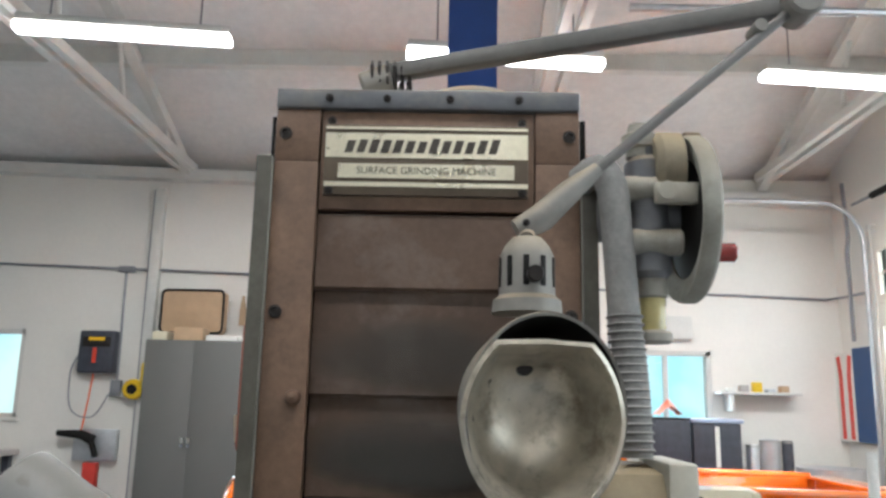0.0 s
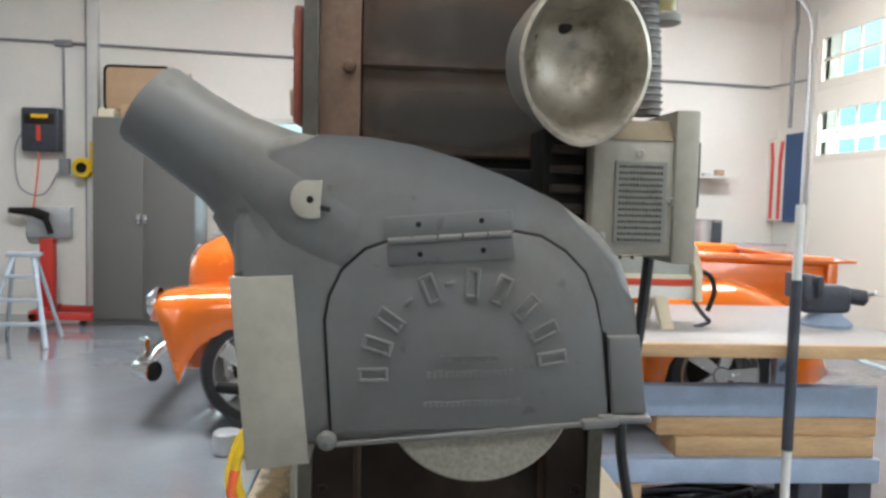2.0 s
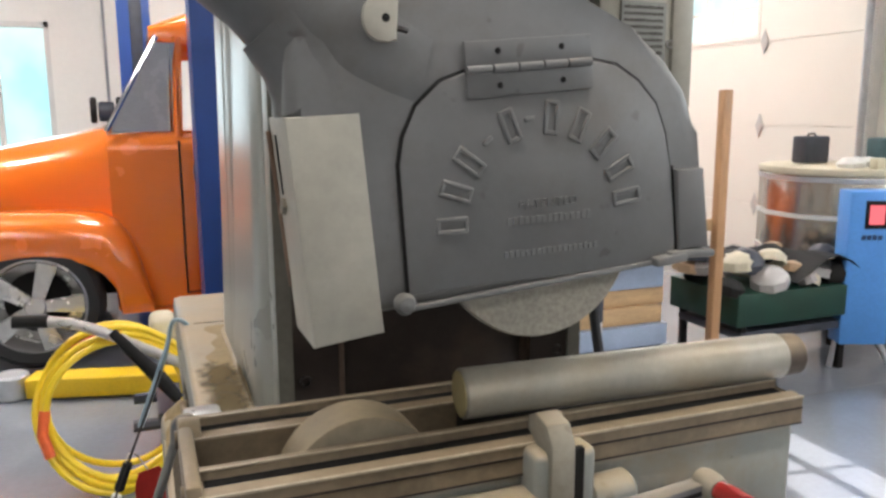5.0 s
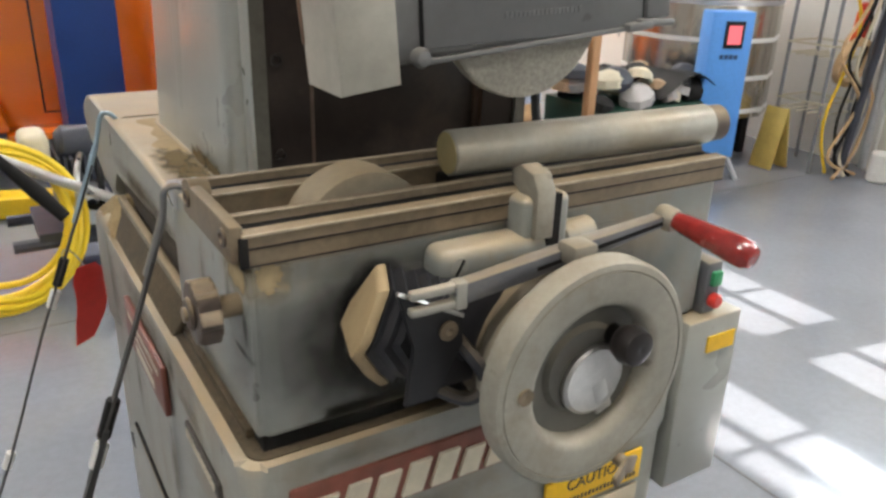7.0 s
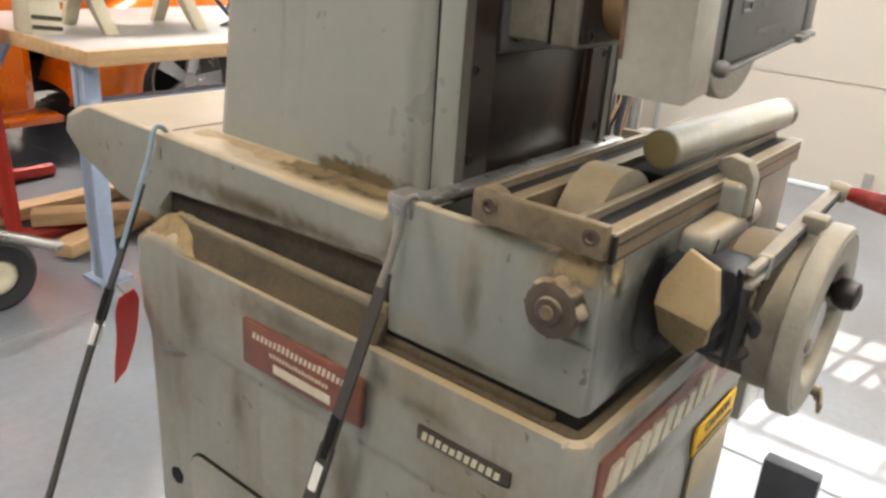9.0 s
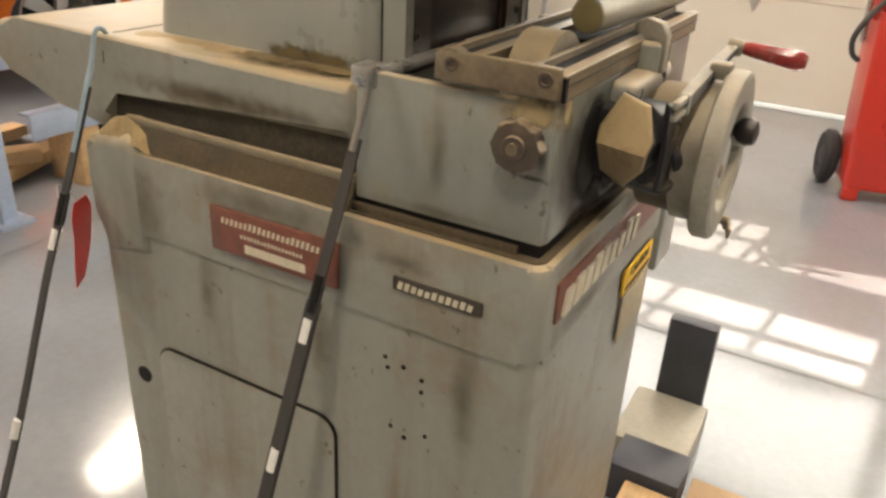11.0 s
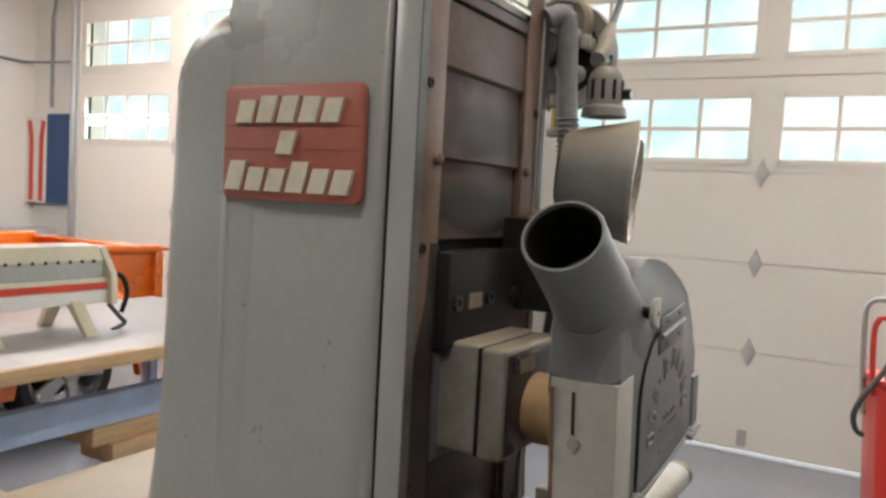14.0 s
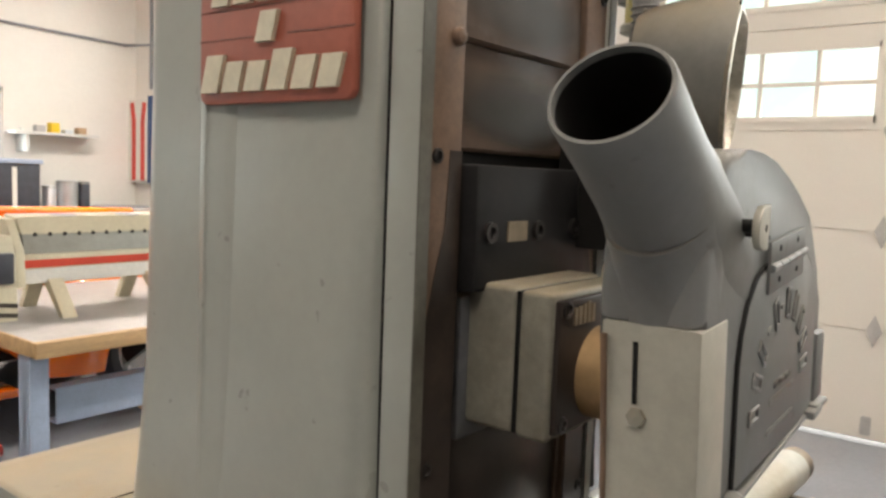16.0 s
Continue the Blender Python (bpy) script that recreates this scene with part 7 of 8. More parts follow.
part("crank_handle", sweep(spline([(0.635, 0.0, 0.22), (0.67, -0.02, 0.20), (0.685, -0.03, 0.14), (0.66, -0.03, 0.06)]), 0.010, 8), BLACK, sh)
part("treadle_link", sweep(spline([(0.60, -0.03, 0.10), (0.63, -0.06, 0.05), (0.66, -0.05, 0.02), (0.60, -0.06, 0.0)]), 0.009, 8), DARKMACHINE, sh)
vise = thing("bench_vise", "dark heavy machine vise on the workbench", "vise", (1.745, 2.30, 0.783))
part("base", lathe([(0.10, 0), (0.105, 0.012), (0.07, 0.04), (0.055, 0.055)], (0, 0, 0), (0, 0, 1), 24, True), BLUESTEEL, vise)
part("body", join(box(-0.13, 0.08, -0.06, 0.06, 0.055, 0.17, 0.025, 3), rod((0.04, 0, 0.13), (0.17, 0, 0.115), 0.034, bevel=0.01)), DARKMACHINE, vise)
part("jaw", box(-0.145, -0.105, -0.08, 0.08, 0.11, 0.215, 0.01), DARKMACHINE, vise)
part("jaw", box(-0.085, -0.055, -0.08, 0.08, 0.12, 0.21, 0.008), DARKMACHINE, vise)
part("screw_bar", sweep([(0.16, -0.08, 0.15), (0.16, 0.08, 0.085)], 0.008, 8), STEEL, vise)
# steel sections and planks stored under the bench
for z0, z1, y, x0, x1, lab in ((0.47, 0.585, 2.02, 0.55, 1.81, "upper"), (0.225, 0.315, 1.98, 0.62, 1.81, "lower")):
    st = thing("steel_channel", "long blue-grey steel channel stored under the bench", "steel section", (x0, y, z0), group="stored steel channels")
    part("channel_web", box(0, x1 - x0, 0, 0.008, 0, z1 - z0, 0.002), BLUESTEEL, st)
    part("channel_flange", join(box(0, x1 - x0, 0.008, 0.06, z1 - z0 - 0.008, z1 - z0), box(0, x1 - x0, 0.008, 0.06, 0, 0.008)), BLUESTEEL, st)
for x0, x1, y, z0, z1 in ((0.95, 1.82, 2.03, 0.394, 0.469), (1.02, 1.80, 2.01, 0.316, 0.393)):
    solid("pine_plank", box(x0, x1, y, y + 0.19, z0, z1, 0.004), WOOD, "pale pine plank stacked on steel channels", "plank", group="stacked planks")
for x in (0.80, 1.50, 1.70):
    solid("support_block", box(x, x + 0.09, 1.99, 2.18, 0.0, 0.2245, 0.005), WOOD if x < 1 else DARKMACHINE, "squat block carrying stored steel", "block", group="support blocks")
for i, (a, b) in enumerate((((0.40, 2.15, 0.02), (0.95, 2.35, 0.02)), ((0.42, 2.4, 0.02), (0.78, 2.2, 0.02)), ((0.35, 2.62, 0.02), (1.0, 2.66, 0.02)))):
    a, b = Vector(a), Vector(b)
    m = Matrix.Translation((a + b) / 2 + Vector((0, 0, 0.025 + 0.052 * (i == 1)))) @ pose(0, 0, 0, 0, 0, math.degrees(math.atan2((b - a).y, (b - a).x)))
    ob = solid("pine_offcut", box(-(b - a).length / 2, (b - a).length / 2, -0.045, 0.045, -0.025, 0.025, 0.003), WOOD, "short pine offcut lying on the floor", "timber", group="pine offcuts")
    ob.matrix_basis = m
# pole leaning beside the bench
pole = thing("painted_pole", "black and white painted pole standing on a small base", "pole", (1.333, 1.78, 0))
part("base", lathe([(0.095, 0), (0.095, 0.02), (0.08, 0.06), (0.035, 0.11), (0.02, 0.12)], (0, 0, 0), (0, 0, 1), 20, True), LADDER, pole, "pale blue foot")
part("lower_tube", rod((0, 0, 0.03), (0.0, 0, 0.42), 0.016), TAPE, pole)
part("black_tube", rod((0, 0, 0.42), (0.0, 0, 1.02), 0.019), DARKMACHINE, pole)
part("upper_tube", rod((0, 0, 1.02), (0.0, 0, 1.28), 0.016), TAPE, pole)

post = thing("timber_post", "slender orange-brown timber post standing by the bench end", "post", (1.90, 1.80, 0))
part("shaft", box(-0.020, 0.020, -0.020, 0.020, 0.02, 1.30, 0.003), material("stained_post", (0.42, 0.23, 0.11), 0.55, vary=0.2, scale=6, stretch=(6, 6, 1)), post)
part("foot_plate", box(-0.05, 0.05, -0.05, 0.05, 0.0, 0.02, 0.003), TEAL, post)
tangle = thing("cable_tangle", "tangle of black cables lying on the floor", "cables", (1.30, 2.36, 0))
rnd = random.Random(33)
for k in range(7):
    pts = [(0.30 * math.cos(a + k) + rnd.uniform(-0.10, 0.10), 0.09 * math.sin(a * 1.3 + k) + rnd.uniform(-0.03, 0.03), 0.012 + 0.012 * k * rnd.random()) for a in [0.9 * i for i in range(7)]]
    part("cable", sweep(spline(pts, 5), 0.010, 8), BLACK if k % 3 else DARKMACHINE, tangle)

# ---- engine cart, hose, red frame ----
cart = thing("engine_cart", "small dark engine on a two-wheeled cart with pneumatic tyres", "engine cart", (-0.05, 2.12, 0))
part("frame", join(sweep([(-0.30, -0.10, 0.16), (0.22, -0.10, 0.16)], 0.022, 8), sweep([(-0.30, 0.18, 0.16), (0.22, 0.18, 0.16)], 0.022, 8), box(-0.22, 0.22, -0.12, 0.2, 0.17, 0.20)), DARKMACHINE, cart)
part("engine_block", box(-0.14, 0.17, -0.10, 0.16, 0.20, 0.35, 0.02), material("engine_paint", (0.085, 0.095, 0.135), 0.5, vary=0.3, scale=18, bump=0.1, dust=DUST, dust_amt=0.3), cart)
for k in range(4):
    part("hose", sweep(spline([(-0.14 + 0.08 * k, -0.12, 0.24 + 0.03 * (k % 2)), (-0.10 + 0.08 * k, -0.17, 0.30), (-0.08 + 0.07 * k, -0.13, 0.40), (-0.05 + 0.06 * k, -0.04, 0.45)]), 0.011, 8), BLACK if k % 2 else STEEL, cart)
part("pulley", lathe([(0.02, -0.02), (0.07, -0.02), (0.062, 0.0), (0.07, 0.02), (0.02, 0.02)], (-0.05, -0.13, 0.29), (0, 1, 0), 24, close=True), ALU, cart)
part("cylinder", join(*[box(-0.15 + 0.02 * i, -0.14 + 0.02 * i, -0.10, 0.10, 0.36, 0.44) for i in range(9)]), DARKMACHINE, cart)
part("tank", join(rod((-0.12, 0.0, 0.47), (0.12, 0.0, 0.46), 0.062, seg=20, bevel=0.02)), DARKMACHINE, cart)
part("cowl", box(-0.23, -0.14, -0.06, 0.10, 0.40, 0.52, 0.03, 3), CREAMBOX, cart)
for y in (-0.19, 0.25):
    w = part("wheel", lathe([(0.055, -0.042), (0.10, -0.042), (0.118, -0.02), (0.118, 0.02), (0.10, 0.042), (0.055, 0.042)], (0.14, y, 0.118), (0, 1, 0), 28), TYRE, cart)
    part("rim", lathe([(0.0, -0.03), (0.025, -0.038), (0.057, -0.03), (0.057, 0.03), (0.025, 0.038), (0, 0.03)], (0.14, y, 0.118), (0, 1, 0), 20), CREAMBOX, w)
part("handle", sweep(spline([(0.30, -0.30, 0.20), (-0.05, -0.24, 0.36), (-0.38, -0.22, 0.54), (-0.52, -0.2, 0.58)]), 0.017, 10), STEEL, cart)
part("grip", sweep([(-0.52, -0.2, 0.58), (-0.62, -0.19, 0.585)], 0.021, 10), BLACK, cart)
part("oil_bottle", rod((0.20, -0.05, 0.36), (0.20, -0.05, 0.47), 0.03, bevel=0.01), DARKMACHINE, cart)
hose = thing("air_hose", "coil of bright yellow air hose with orange sleeves", "hose", (-0.385, 1.95, 0))
for i in range(6):
    r = 0.212 + 0.010 * ((i * 7) % 5)
    pts = [(r * math.cos(a) * (1 + 0.04 * math.sin(i + a)), 0.02 * i - 0.05 + 0.03 * math.sin(a * 2 + i), 0.272 + (r * 1.02) * math.sin(a)) for a in [2 * math.pi * k / 40 for k in range(40)]]
    part("hose_turn", sweep([(x, y + (z - 0.3) * 0.25, z) for x, y, z in pts], 0.0115, 8, close=True), YHOSE, hose)
part("sleeve", sweep([(-0.215, -0.06, 0.30), (-0.225, -0.08, 0.23), (-0.205, -0.1, 0.16)], 0.0165, 10), OHOSE, hose)
part("sleeve", sweep([(-0.13, 0.04, 0.46), (-0.05, 0.04, 0.495), (0.02, 0.04, 0.50)], 0.0165, 10), OHOSE, hose)
part("air_gun", sweep([(0.0, -0.16, 0.56), (0.12, -0.2, 0.42), (0.18, -0.22, 0.34)], [0.014, 0.024, 0.018], 10), BLACK, hose)
hoist = thing("red_frame", "tall red steel hoist frame beside the bench", "hoist", (0.25, 2.51, 0))
for x, y, lean in ((0.10, -0.12, -0.05), (0.22, 0.62, -0.05)):
    part("upright", sweep([(x, y, 0.02), (x + lean, y, 1.55)], 0.030, 8), REDFRAME, hoist)
part("cross_bar", sweep([(0.08, -0.12, 0.14), (0.2, 0.62, 0.14)], 0.028, 8), REDFRAME, hoist)
part("foot", sweep([(-0.1, -0.12, 0.035), (0.55, -0.12, 0.035)], 0.030, 8), REDFRAME, hoist)
part("foot", sweep([(0.0, 0.62, 0.035), (0.6, 0.62, 0.035)], 0.030, 8), REDFRAME, hoist)
part("top_bar", sweep([(0.05, -0.12, 1.55), (0.17, 0.62, 1.55)], 0.028, 8), REDFRAME, hoist)

# ---- kiln with its blue controller, by the garage door ----
kiln = thing("kiln", "round banded stainless kiln on a low stand", "kiln", (3.30, 2.46, 0))
oct_ = [(0.425 * math.cos(2 * math.pi * (i + 0.5) / 12), 0.425 * math.sin(2 * math.pi * (i + 0.5) / 12)) for i in range(12)]
part("jacket", prism(oct_, "z", 0.26, 0.892, 0.004), SILVER, kiln)
for z in (0.30, 0.48, 0.68, 0.872):
    part("band", prism([(x * 1.012, y * 1.012) for x, y in oct_], "z", z - 0.012, z + 0.012), PAPER if z < 0.8 else ALU, kiln, "pale seam band")
part("lid", prism([(x * 1.02, y * 1.02) for x, y in oct_], "z", 0.893, 0.930, 0.006), CREAMBOX, kiln)
for i in range(4):
    a = math.pi / 4 + math.pi / 2 * i
    part("leg", box(0.31 * math.cos(a) - 0.025, 0.31 * math.cos(a) + 0.025, 0.31 * math.sin(a) - 0.025, 0.31 * math.sin(a) + 0.025, 0.0, 0.26), BLACK, kiln)
ctl = thing("kiln_controller", "bright blue control box with a lit red display", "control box", (2.885, 1.94, 0), rz=-22)
part("case", box(-0.112, 0.112, -0.06, 0.06, 0.125, 0.855, 0.008), BLUEBOX, ctl)
part("bezel", box(-0.040, 0.062, -0.066, -0.058, 0.68, 0.81, 0.003), BLACK, ctl)
part("screen", box(-0.024, 0.046, -0.068, -0.064, 0.70, 0.79), DISPLAY, ctl)
part("logo_bar", bars(plane_m((0, -0.0605, 0.64), (1, 0, 0), (0, 0, 1)), 0.10, 0.025, 4, 0.002, 0.8, 0, 61), FLAGBLUE, ctl)
part("stand_leg", sweep([(-0.10, 0.0, 0.13), (-0.12, 0.0, 0.0)], 0.014, 8), ALU, ctl)
part("stand_leg", sweep([(0.10, 0.0, 0.13), (0.16, -0.05, 0.0)], 0.014, 8), ALU, ctl)
top = thing("clamp_meter", "dark teal meter lying on the kiln lid", "meter", (3.36, 2.26, 0.931))
part("meter_body", box(-0.09, 0.09, -0.05, 0.05, 0.02, 0.15, 0.012), material("teal_case", (0.06, 0.12, 0.13), 0.5, vary=0.15, scale=12), top)
part("base", box(-0.10, 0.10, -0.06, 0.06, 0, 0.02, 0.004), BLACK, top)
lidbox = thing("charcoal_case", "charcoal tool case standing on the kiln lid", "case", (3.26, 2.66, 0.931))
part("shell", box(-0.09, 0.09, -0.05, 0.05, 0, 0.15, 0.012), DARKMACHINE, lidbox)
part("handle", sweep([(-0.03, 0, 0.15), (-0.02, 0, 0.162), (0.02, 0, 0.162), (0.03, 0, 0.15)], 0.005, 8), BLACK, lidbox)
cblock = solid("cream_block", box(3.14, 3.20, 2.12, 2.17, 0.931, 0.985, 0.006), CREAMBOX, "small cream block on the kiln lid", "block")
rag = thing("paper_towel", "crumpled white paper towels on the kiln lid", "paper towel", (3.10, 2.26, 0.931))
part("towel", join(*[lathe([(0.05, 0), (0.055, 0.025), (0.03, 0.05), (0, 0.055)], (0.07 * i, 0.02 * (i % 2), 0), (0.1 * i - 0.1, 0, 1), 9, False) for i in range(3)]), PAPER, rag)
soc = thing("socket_box", "dark wall socket box above the kiln", "socket", (2.9, 7.11, 1.3))
bin_ = thing("parts_cart", "low dark green cart heaped with dark cloth and parts", "cart", (2.50, 2.16, 0))
part("tray", box(-0.36, 0.36, -0.24, 0.24, 0.27, 0.42, 0.008), DARKGREEN, bin_)
part("lower_tray", box(-0.32, 0.34, -0.22, 0.22, 0.20, 0.24, 0.008), DARKMACHINE, bin_)
for x in (-0.3, 0.3):
    for y in (-0.2, 0.2):
        part("post", box(x - 0.015, x + 0.015, y - 0.015, y + 0.015, 0.0, 0.27), BLACK, bin_)
rnd = random.Random(9)
heap = []
for i in range(40):
    x, y = rnd.uniform(-0.36, 0.34), rnd.uniform(-0.2, 0.2)
    r = rnd.uniform(0.04, 0.10)
    heap.append((x, y, 0.42 + rnd.uniform(0.02, 0.14), r, rnd.choice((BLACK, BLACK, DARKMACHINE, BENCHTOP, CREAMBOX, CARDBOARD))))
for x, y, z, r, m_ in heap:
    part("heaped_part", lathe([(r, -0.03), (r * 0.95, 0.01), (r * 0.6, r * 0.45), (0.0, r * 0.6)], (x, y, z), (rnd.uniform(-0.4, 0.4), rnd.uniform(-0.4, 0.4), 1), 9), m_, bin_)
part("black_cloth", skin([(-0.05 + 0.08 * i, [(y, 0.45 + 0.10 * math.exp(-((i - 2.5) ** 2) / 5) + 0.025 * math.sin(7 * y + i)) for y in (-0.26, -0.18, -0.1, 0.0, 0.1, 0.2)]) for i in range(6)], close_ends=False), BLACK, bin_)

# ---- hose and torch rack by the door ----
rack = thing("wire_rack", "narrow wire rack with yellow baskets and coiled hoses", "rack", (3.62, 1.86, 0))
for x, y in ((-0.13, -0.12), (0.13, -0.12), (-0.13, 0.14), (0.13, 0.14)):
    part("rack_post", rod((x, y, 0), (x, y, 1.75), 0.010, seg=8), CONDUIT, rack)
for z in (0.32, 0.62, 0.92, 1.30):
    part("basket", join(*[sweep([(-0.14, y, z), (0.14, y, z)], 0.005, 6) for y in (-0.12, -0.05, 0.02, 0.08, 0.14)], sweep([(-0.14, -0.13, z + 0.06), (0.14, -0.13, z + 0.06), (0.14, 0.15, z + 0.06), (-0.14, 0.15, z + 0.06)], 0.006, 6, close=True)), CREAMBOX if z < 1 else CONDUIT, rack)
part("coil", lathe([(0.10, -0.02), (0.13, -0.02), (0.13, 0.02), (0.10, 0.02)], (0, -0.16, 0.60), (0, 1, 0.2), 24, close=True), WOOD, rack)
part("torch", rod((-0.02, -0.15, 0.66), (0.0, -0.15, 0.86), 0.022, bevel=0.006), OHOSE, rack)
for i in range(3):
    part("cable", sweep(spline([(-0.12 + 0.1 * i, -0.14, 1.6), (-0.18 + 0.1 * i, -0.18, 1.1), (-0.05 + 0.1 * i, -0.19, 0.75), (-0.16 + 0.12 * i, -0.17, 0.3), (-0.1 + 0.1 * i, -0.2, 0.02)]), 0.008, 6), BLACK if i else YPAINT, rack)
for i, mt in enumerate((WOOD, BLACK, CREAMBOX, CONDUIT, WOOD)):
    part("cable", sweep(spline([(-0.15 + 0.06 * i, -0.15, 1.35 - 0.1 * i), (-0.05 + 0.04 * i, -0.22, 0.95), (-0.18 + 0.08 * i, -0.2, 0.66 - 0.04 * i), (0.02 + 0.03 * i, -0.23, 0.40), (-0.14 + 0.06 * i, -0.22, 0.12), (0.05 - 0.05 * i, -0.28, 0.015)]), 0.009, 6), mt, rack)
part("small_cylinder", rod((0.05, -0.14, 0.68), (0.05, -0.14, 0.90), 0.03, bevel=0.01), REDSTRIPE, rack)
lean = thing("dark_pole", "dark steel pole leaning against the door jamb", "pole", (3.60, 1.63, 0))
part("shaft", sweep([(0, 0, 0.0), (0.2, -0.05, 1.9)], 0.022, 8), DARKMACHINE, lean)
stand = thing("folding_stand", "tan yellow folding stand on the floor beside the kiln", "stand", (3.40, 1.93, 0))
for a in (-1, 1):
    part("leaf", moved(box(-0.006, 0.006, -0.07, 0.07, 0.0, 0.34, 0.003), pose(a * 0.07, 0, 0.004, 0, -a * 12, 0)), material("stand_yellow", (0.55, 0.40, 0.10), 0.6, vary=0.15, scale=9, stain=(0.2, 0.14, 0.06), stain_amt=0.5) if a < 0 else bpy.data.materials["stand_yellow"], stand)
dp = thing("drain_pump", "white pump and pipe standing by the door jamb", "pump", (3.70, 1.47, 0))
part("pump_body", rod((0, 0, 0), (0, 0, 0.16), 0.055, bevel=0.01), STEELPAINT, dp)
part("pipe", rod((0.07, -0.02, 0), (0.07, -0.02, 0.9), 0.014), ALU, dp)

# ---- red fuel caddy by the door ----
cad = thing("fuel_caddy", "red steel fuel caddy with black hose and rubber wheels", "fuel caddy", (2.48, -0.463, 0), rz=14)
LEAN = Matrix(((1, 0, 0.10, 0), (0, 1, 0.035, 0), (0, 0, 1, 0), (0, 0, 0, 1)))


def caddy_part(name, bm, mat, parent=cad, label=""):
    return part(name, moved(bm, LEAN), mat, parent, label)


caddy_part("tank", prism(rounded(0.0, 0.25, -0.42, 0.0, 0.022, 4), "z", 0.045, 0.735, 0.014, 3), RED)
caddy_part("tank_lid", prism(rounded(-0.004, 0.254, -0.424, 0.004, 0.026, 4), "z", 0.7355, 0.765, 0.010, 3), RED, cad, "glossy red lid")
caddy_part("front_label", box(-0.003, 0.0005, -0.30, -0.145, 0.49, 0.568, 0.001), YELLOW)
caddy_part("handle", sweep(spline([(0.03, 0.012, 0.70), (0.03, 0.010, 0.92), (0.03, -0.005, 0.985), (0.03, -0.05, 1.0), (0.03, -0.37, 1.0), (0.03, -0.415, 0.985), (0.03, -0.43, 0.92), (0.03, -0.43, 0.70)], 4), 0.011, 10), RED)
caddy_part("steel_handle", sweep(spline([(0.15, 0.016, 0.60), (0.15, 0.016, 0.96), (0.15, 0.0, 1.04), (0.13, -0.05, 1.06), (0.11, -0.14, 1.03), (0.10, -0.20, 1.0)], 5), 0.011, 10), STEEL)
caddy_part("filler_neck", lathe([(0.036, 0), (0.036, 0.018), (0.026, 0.024), (0.024, 0.075), (0.0, 0.08)], (0.07, -0.075, 0.765), (0, 0, 1), 20), PAPER)
caddy_part("nozzle", join(rod((0.07, -0.075, 0.84), (0.07, -0.075, 0.868), 0.022, bevel=0.006), sweep([(0.07, -0.085, 0.855), (0.06, -0.17, 0.862), (0.05, -0.26, 0.855)], 0.010, 8)), STEEL)
caddy_part("hose", sweep(spline([(0.05, -0.24, 0.99), (0.04, -0.16, 0.965), (0.03, -0.09, 0.90), (0.0, -0.02, 0.80), (-0.02, 0.055, 0.70), (-0.02, 0.085, 0.63), (-0.01, 0.075, 0.575), (0.02, 0.045, 0.55)], 6), 0.0105, 10), RUBBER)
for y in (0.045, -0.465):
    w = part("wheel", lathe([(0.045, -0.026), (0.095, -0.030), (0.112, -0.016), (0.114, 0.0), (0.112, 0.016), (0.095, 0.030), (0.045, 0.026)], (0.232, y, 0.114), (0, 1, 0), 32), TYRE, cad)
    part("rim", lathe([(0.0, -0.024), (0.02, -0.03), (0.046, -0.022), (0.046, 0.022), (0.02, 0.03), (0, 0.024)], (0.232, y, 0.114), (0, 1, 0), 20), SCREW, w)
part("axle", rod((0.232, -0.45, 0.114), (0.232, 0.03, 0.114), 0.010), SCREW, cad)
for y in (-0.03, -0.39):
    part("foot", box(0.004, 0.05, y - 0.03, y + 0.03, 0.0, 0.05, 0.004), RED, cad)

# ---- along the back wall ----
cabn = thing("steel_cabinet", "grey two-door steel cabinet with chrome handles", "cabinet", (-2.84, 6.55, 0))
part("body", box(0.0, 0.93, 0.018, 0.50, 0.0, 1.93, 0.004), CABINET, cabn)
for x0, x1, hx in ((0.006, 0.4635, 0.425), (0.4665, 0.924, 0.485)):
    d = part("door", box(x0, x1, 0.0, 0.0175, 0.06, 1.92, 0.003), CABINET, cabn)
    part("handle", box(hx - 0.016, hx + 0.016, -0.03, 0.0, 0.955, 1.045, 0.006), CHROME, d)
case = thing("tan_case", "tan hard case standing on the cabinet", "case", (-2.83, 6.85, 1.93))
part("shell", prism(rounded(0.0, 0.61, 0.09, 0.51, 0.05, 4), "y", 0.0, 0.16, 0.012), CARDBOARD, case)
part("trim", sweep([(x, -0.005, z) for x, z in rounded(0.0, 0.61, 0.09, 0.51, 0.05, 4)], 0.012, 6, close=True), BLACK, case)
for x, w, h, mt, lab in ((-2.80, 0.14, 0.08, CREAMBOX, "cream"), (-2.60, 0.28, 0.12, CARDBOARD, "brown cardboard"), (-2.29, 0.30, 0.05, PAPER, "white")):
    solid("carton", box(x, x + w, 6.60, 6.80, 1.93, 1.93 + h, 0.004), mt, lab + " carton lying on the steel cabinet", "box", group="cartons on the cabinet")
gbag = thing("cloth_bag", "small brown bag hanging from a wall hook", "bag", (-2.09, 7.05, 2.06))
part("bag", prism([(-0.03, 0.06), (0.035, 0.06), (0.03, 0.22), (0.008, 0.36), (-0.008, 0.36), (-0.025, 0.22)], "y", 0, 0.05, 0.008), CARDBOARD, gbag)
chg = thing("battery_charger", "black wall-mounted charger with hanging leads", "charger", (-3.68, 7.0, 1.62))
part("case", box(0.0, 0.36, 0.0, 0.14, 0.0, 0.42, 0.025, 3), DARKMACHINE, chg)
part("face", box(0.04, 0.32, -0.006, 0.004, 0.26, 0.36, 0.004), SCREW, chg)
part("label", box(0.10, 0.26, -0.008, -0.004, 0.32, 0.355), YELLOW, chg)
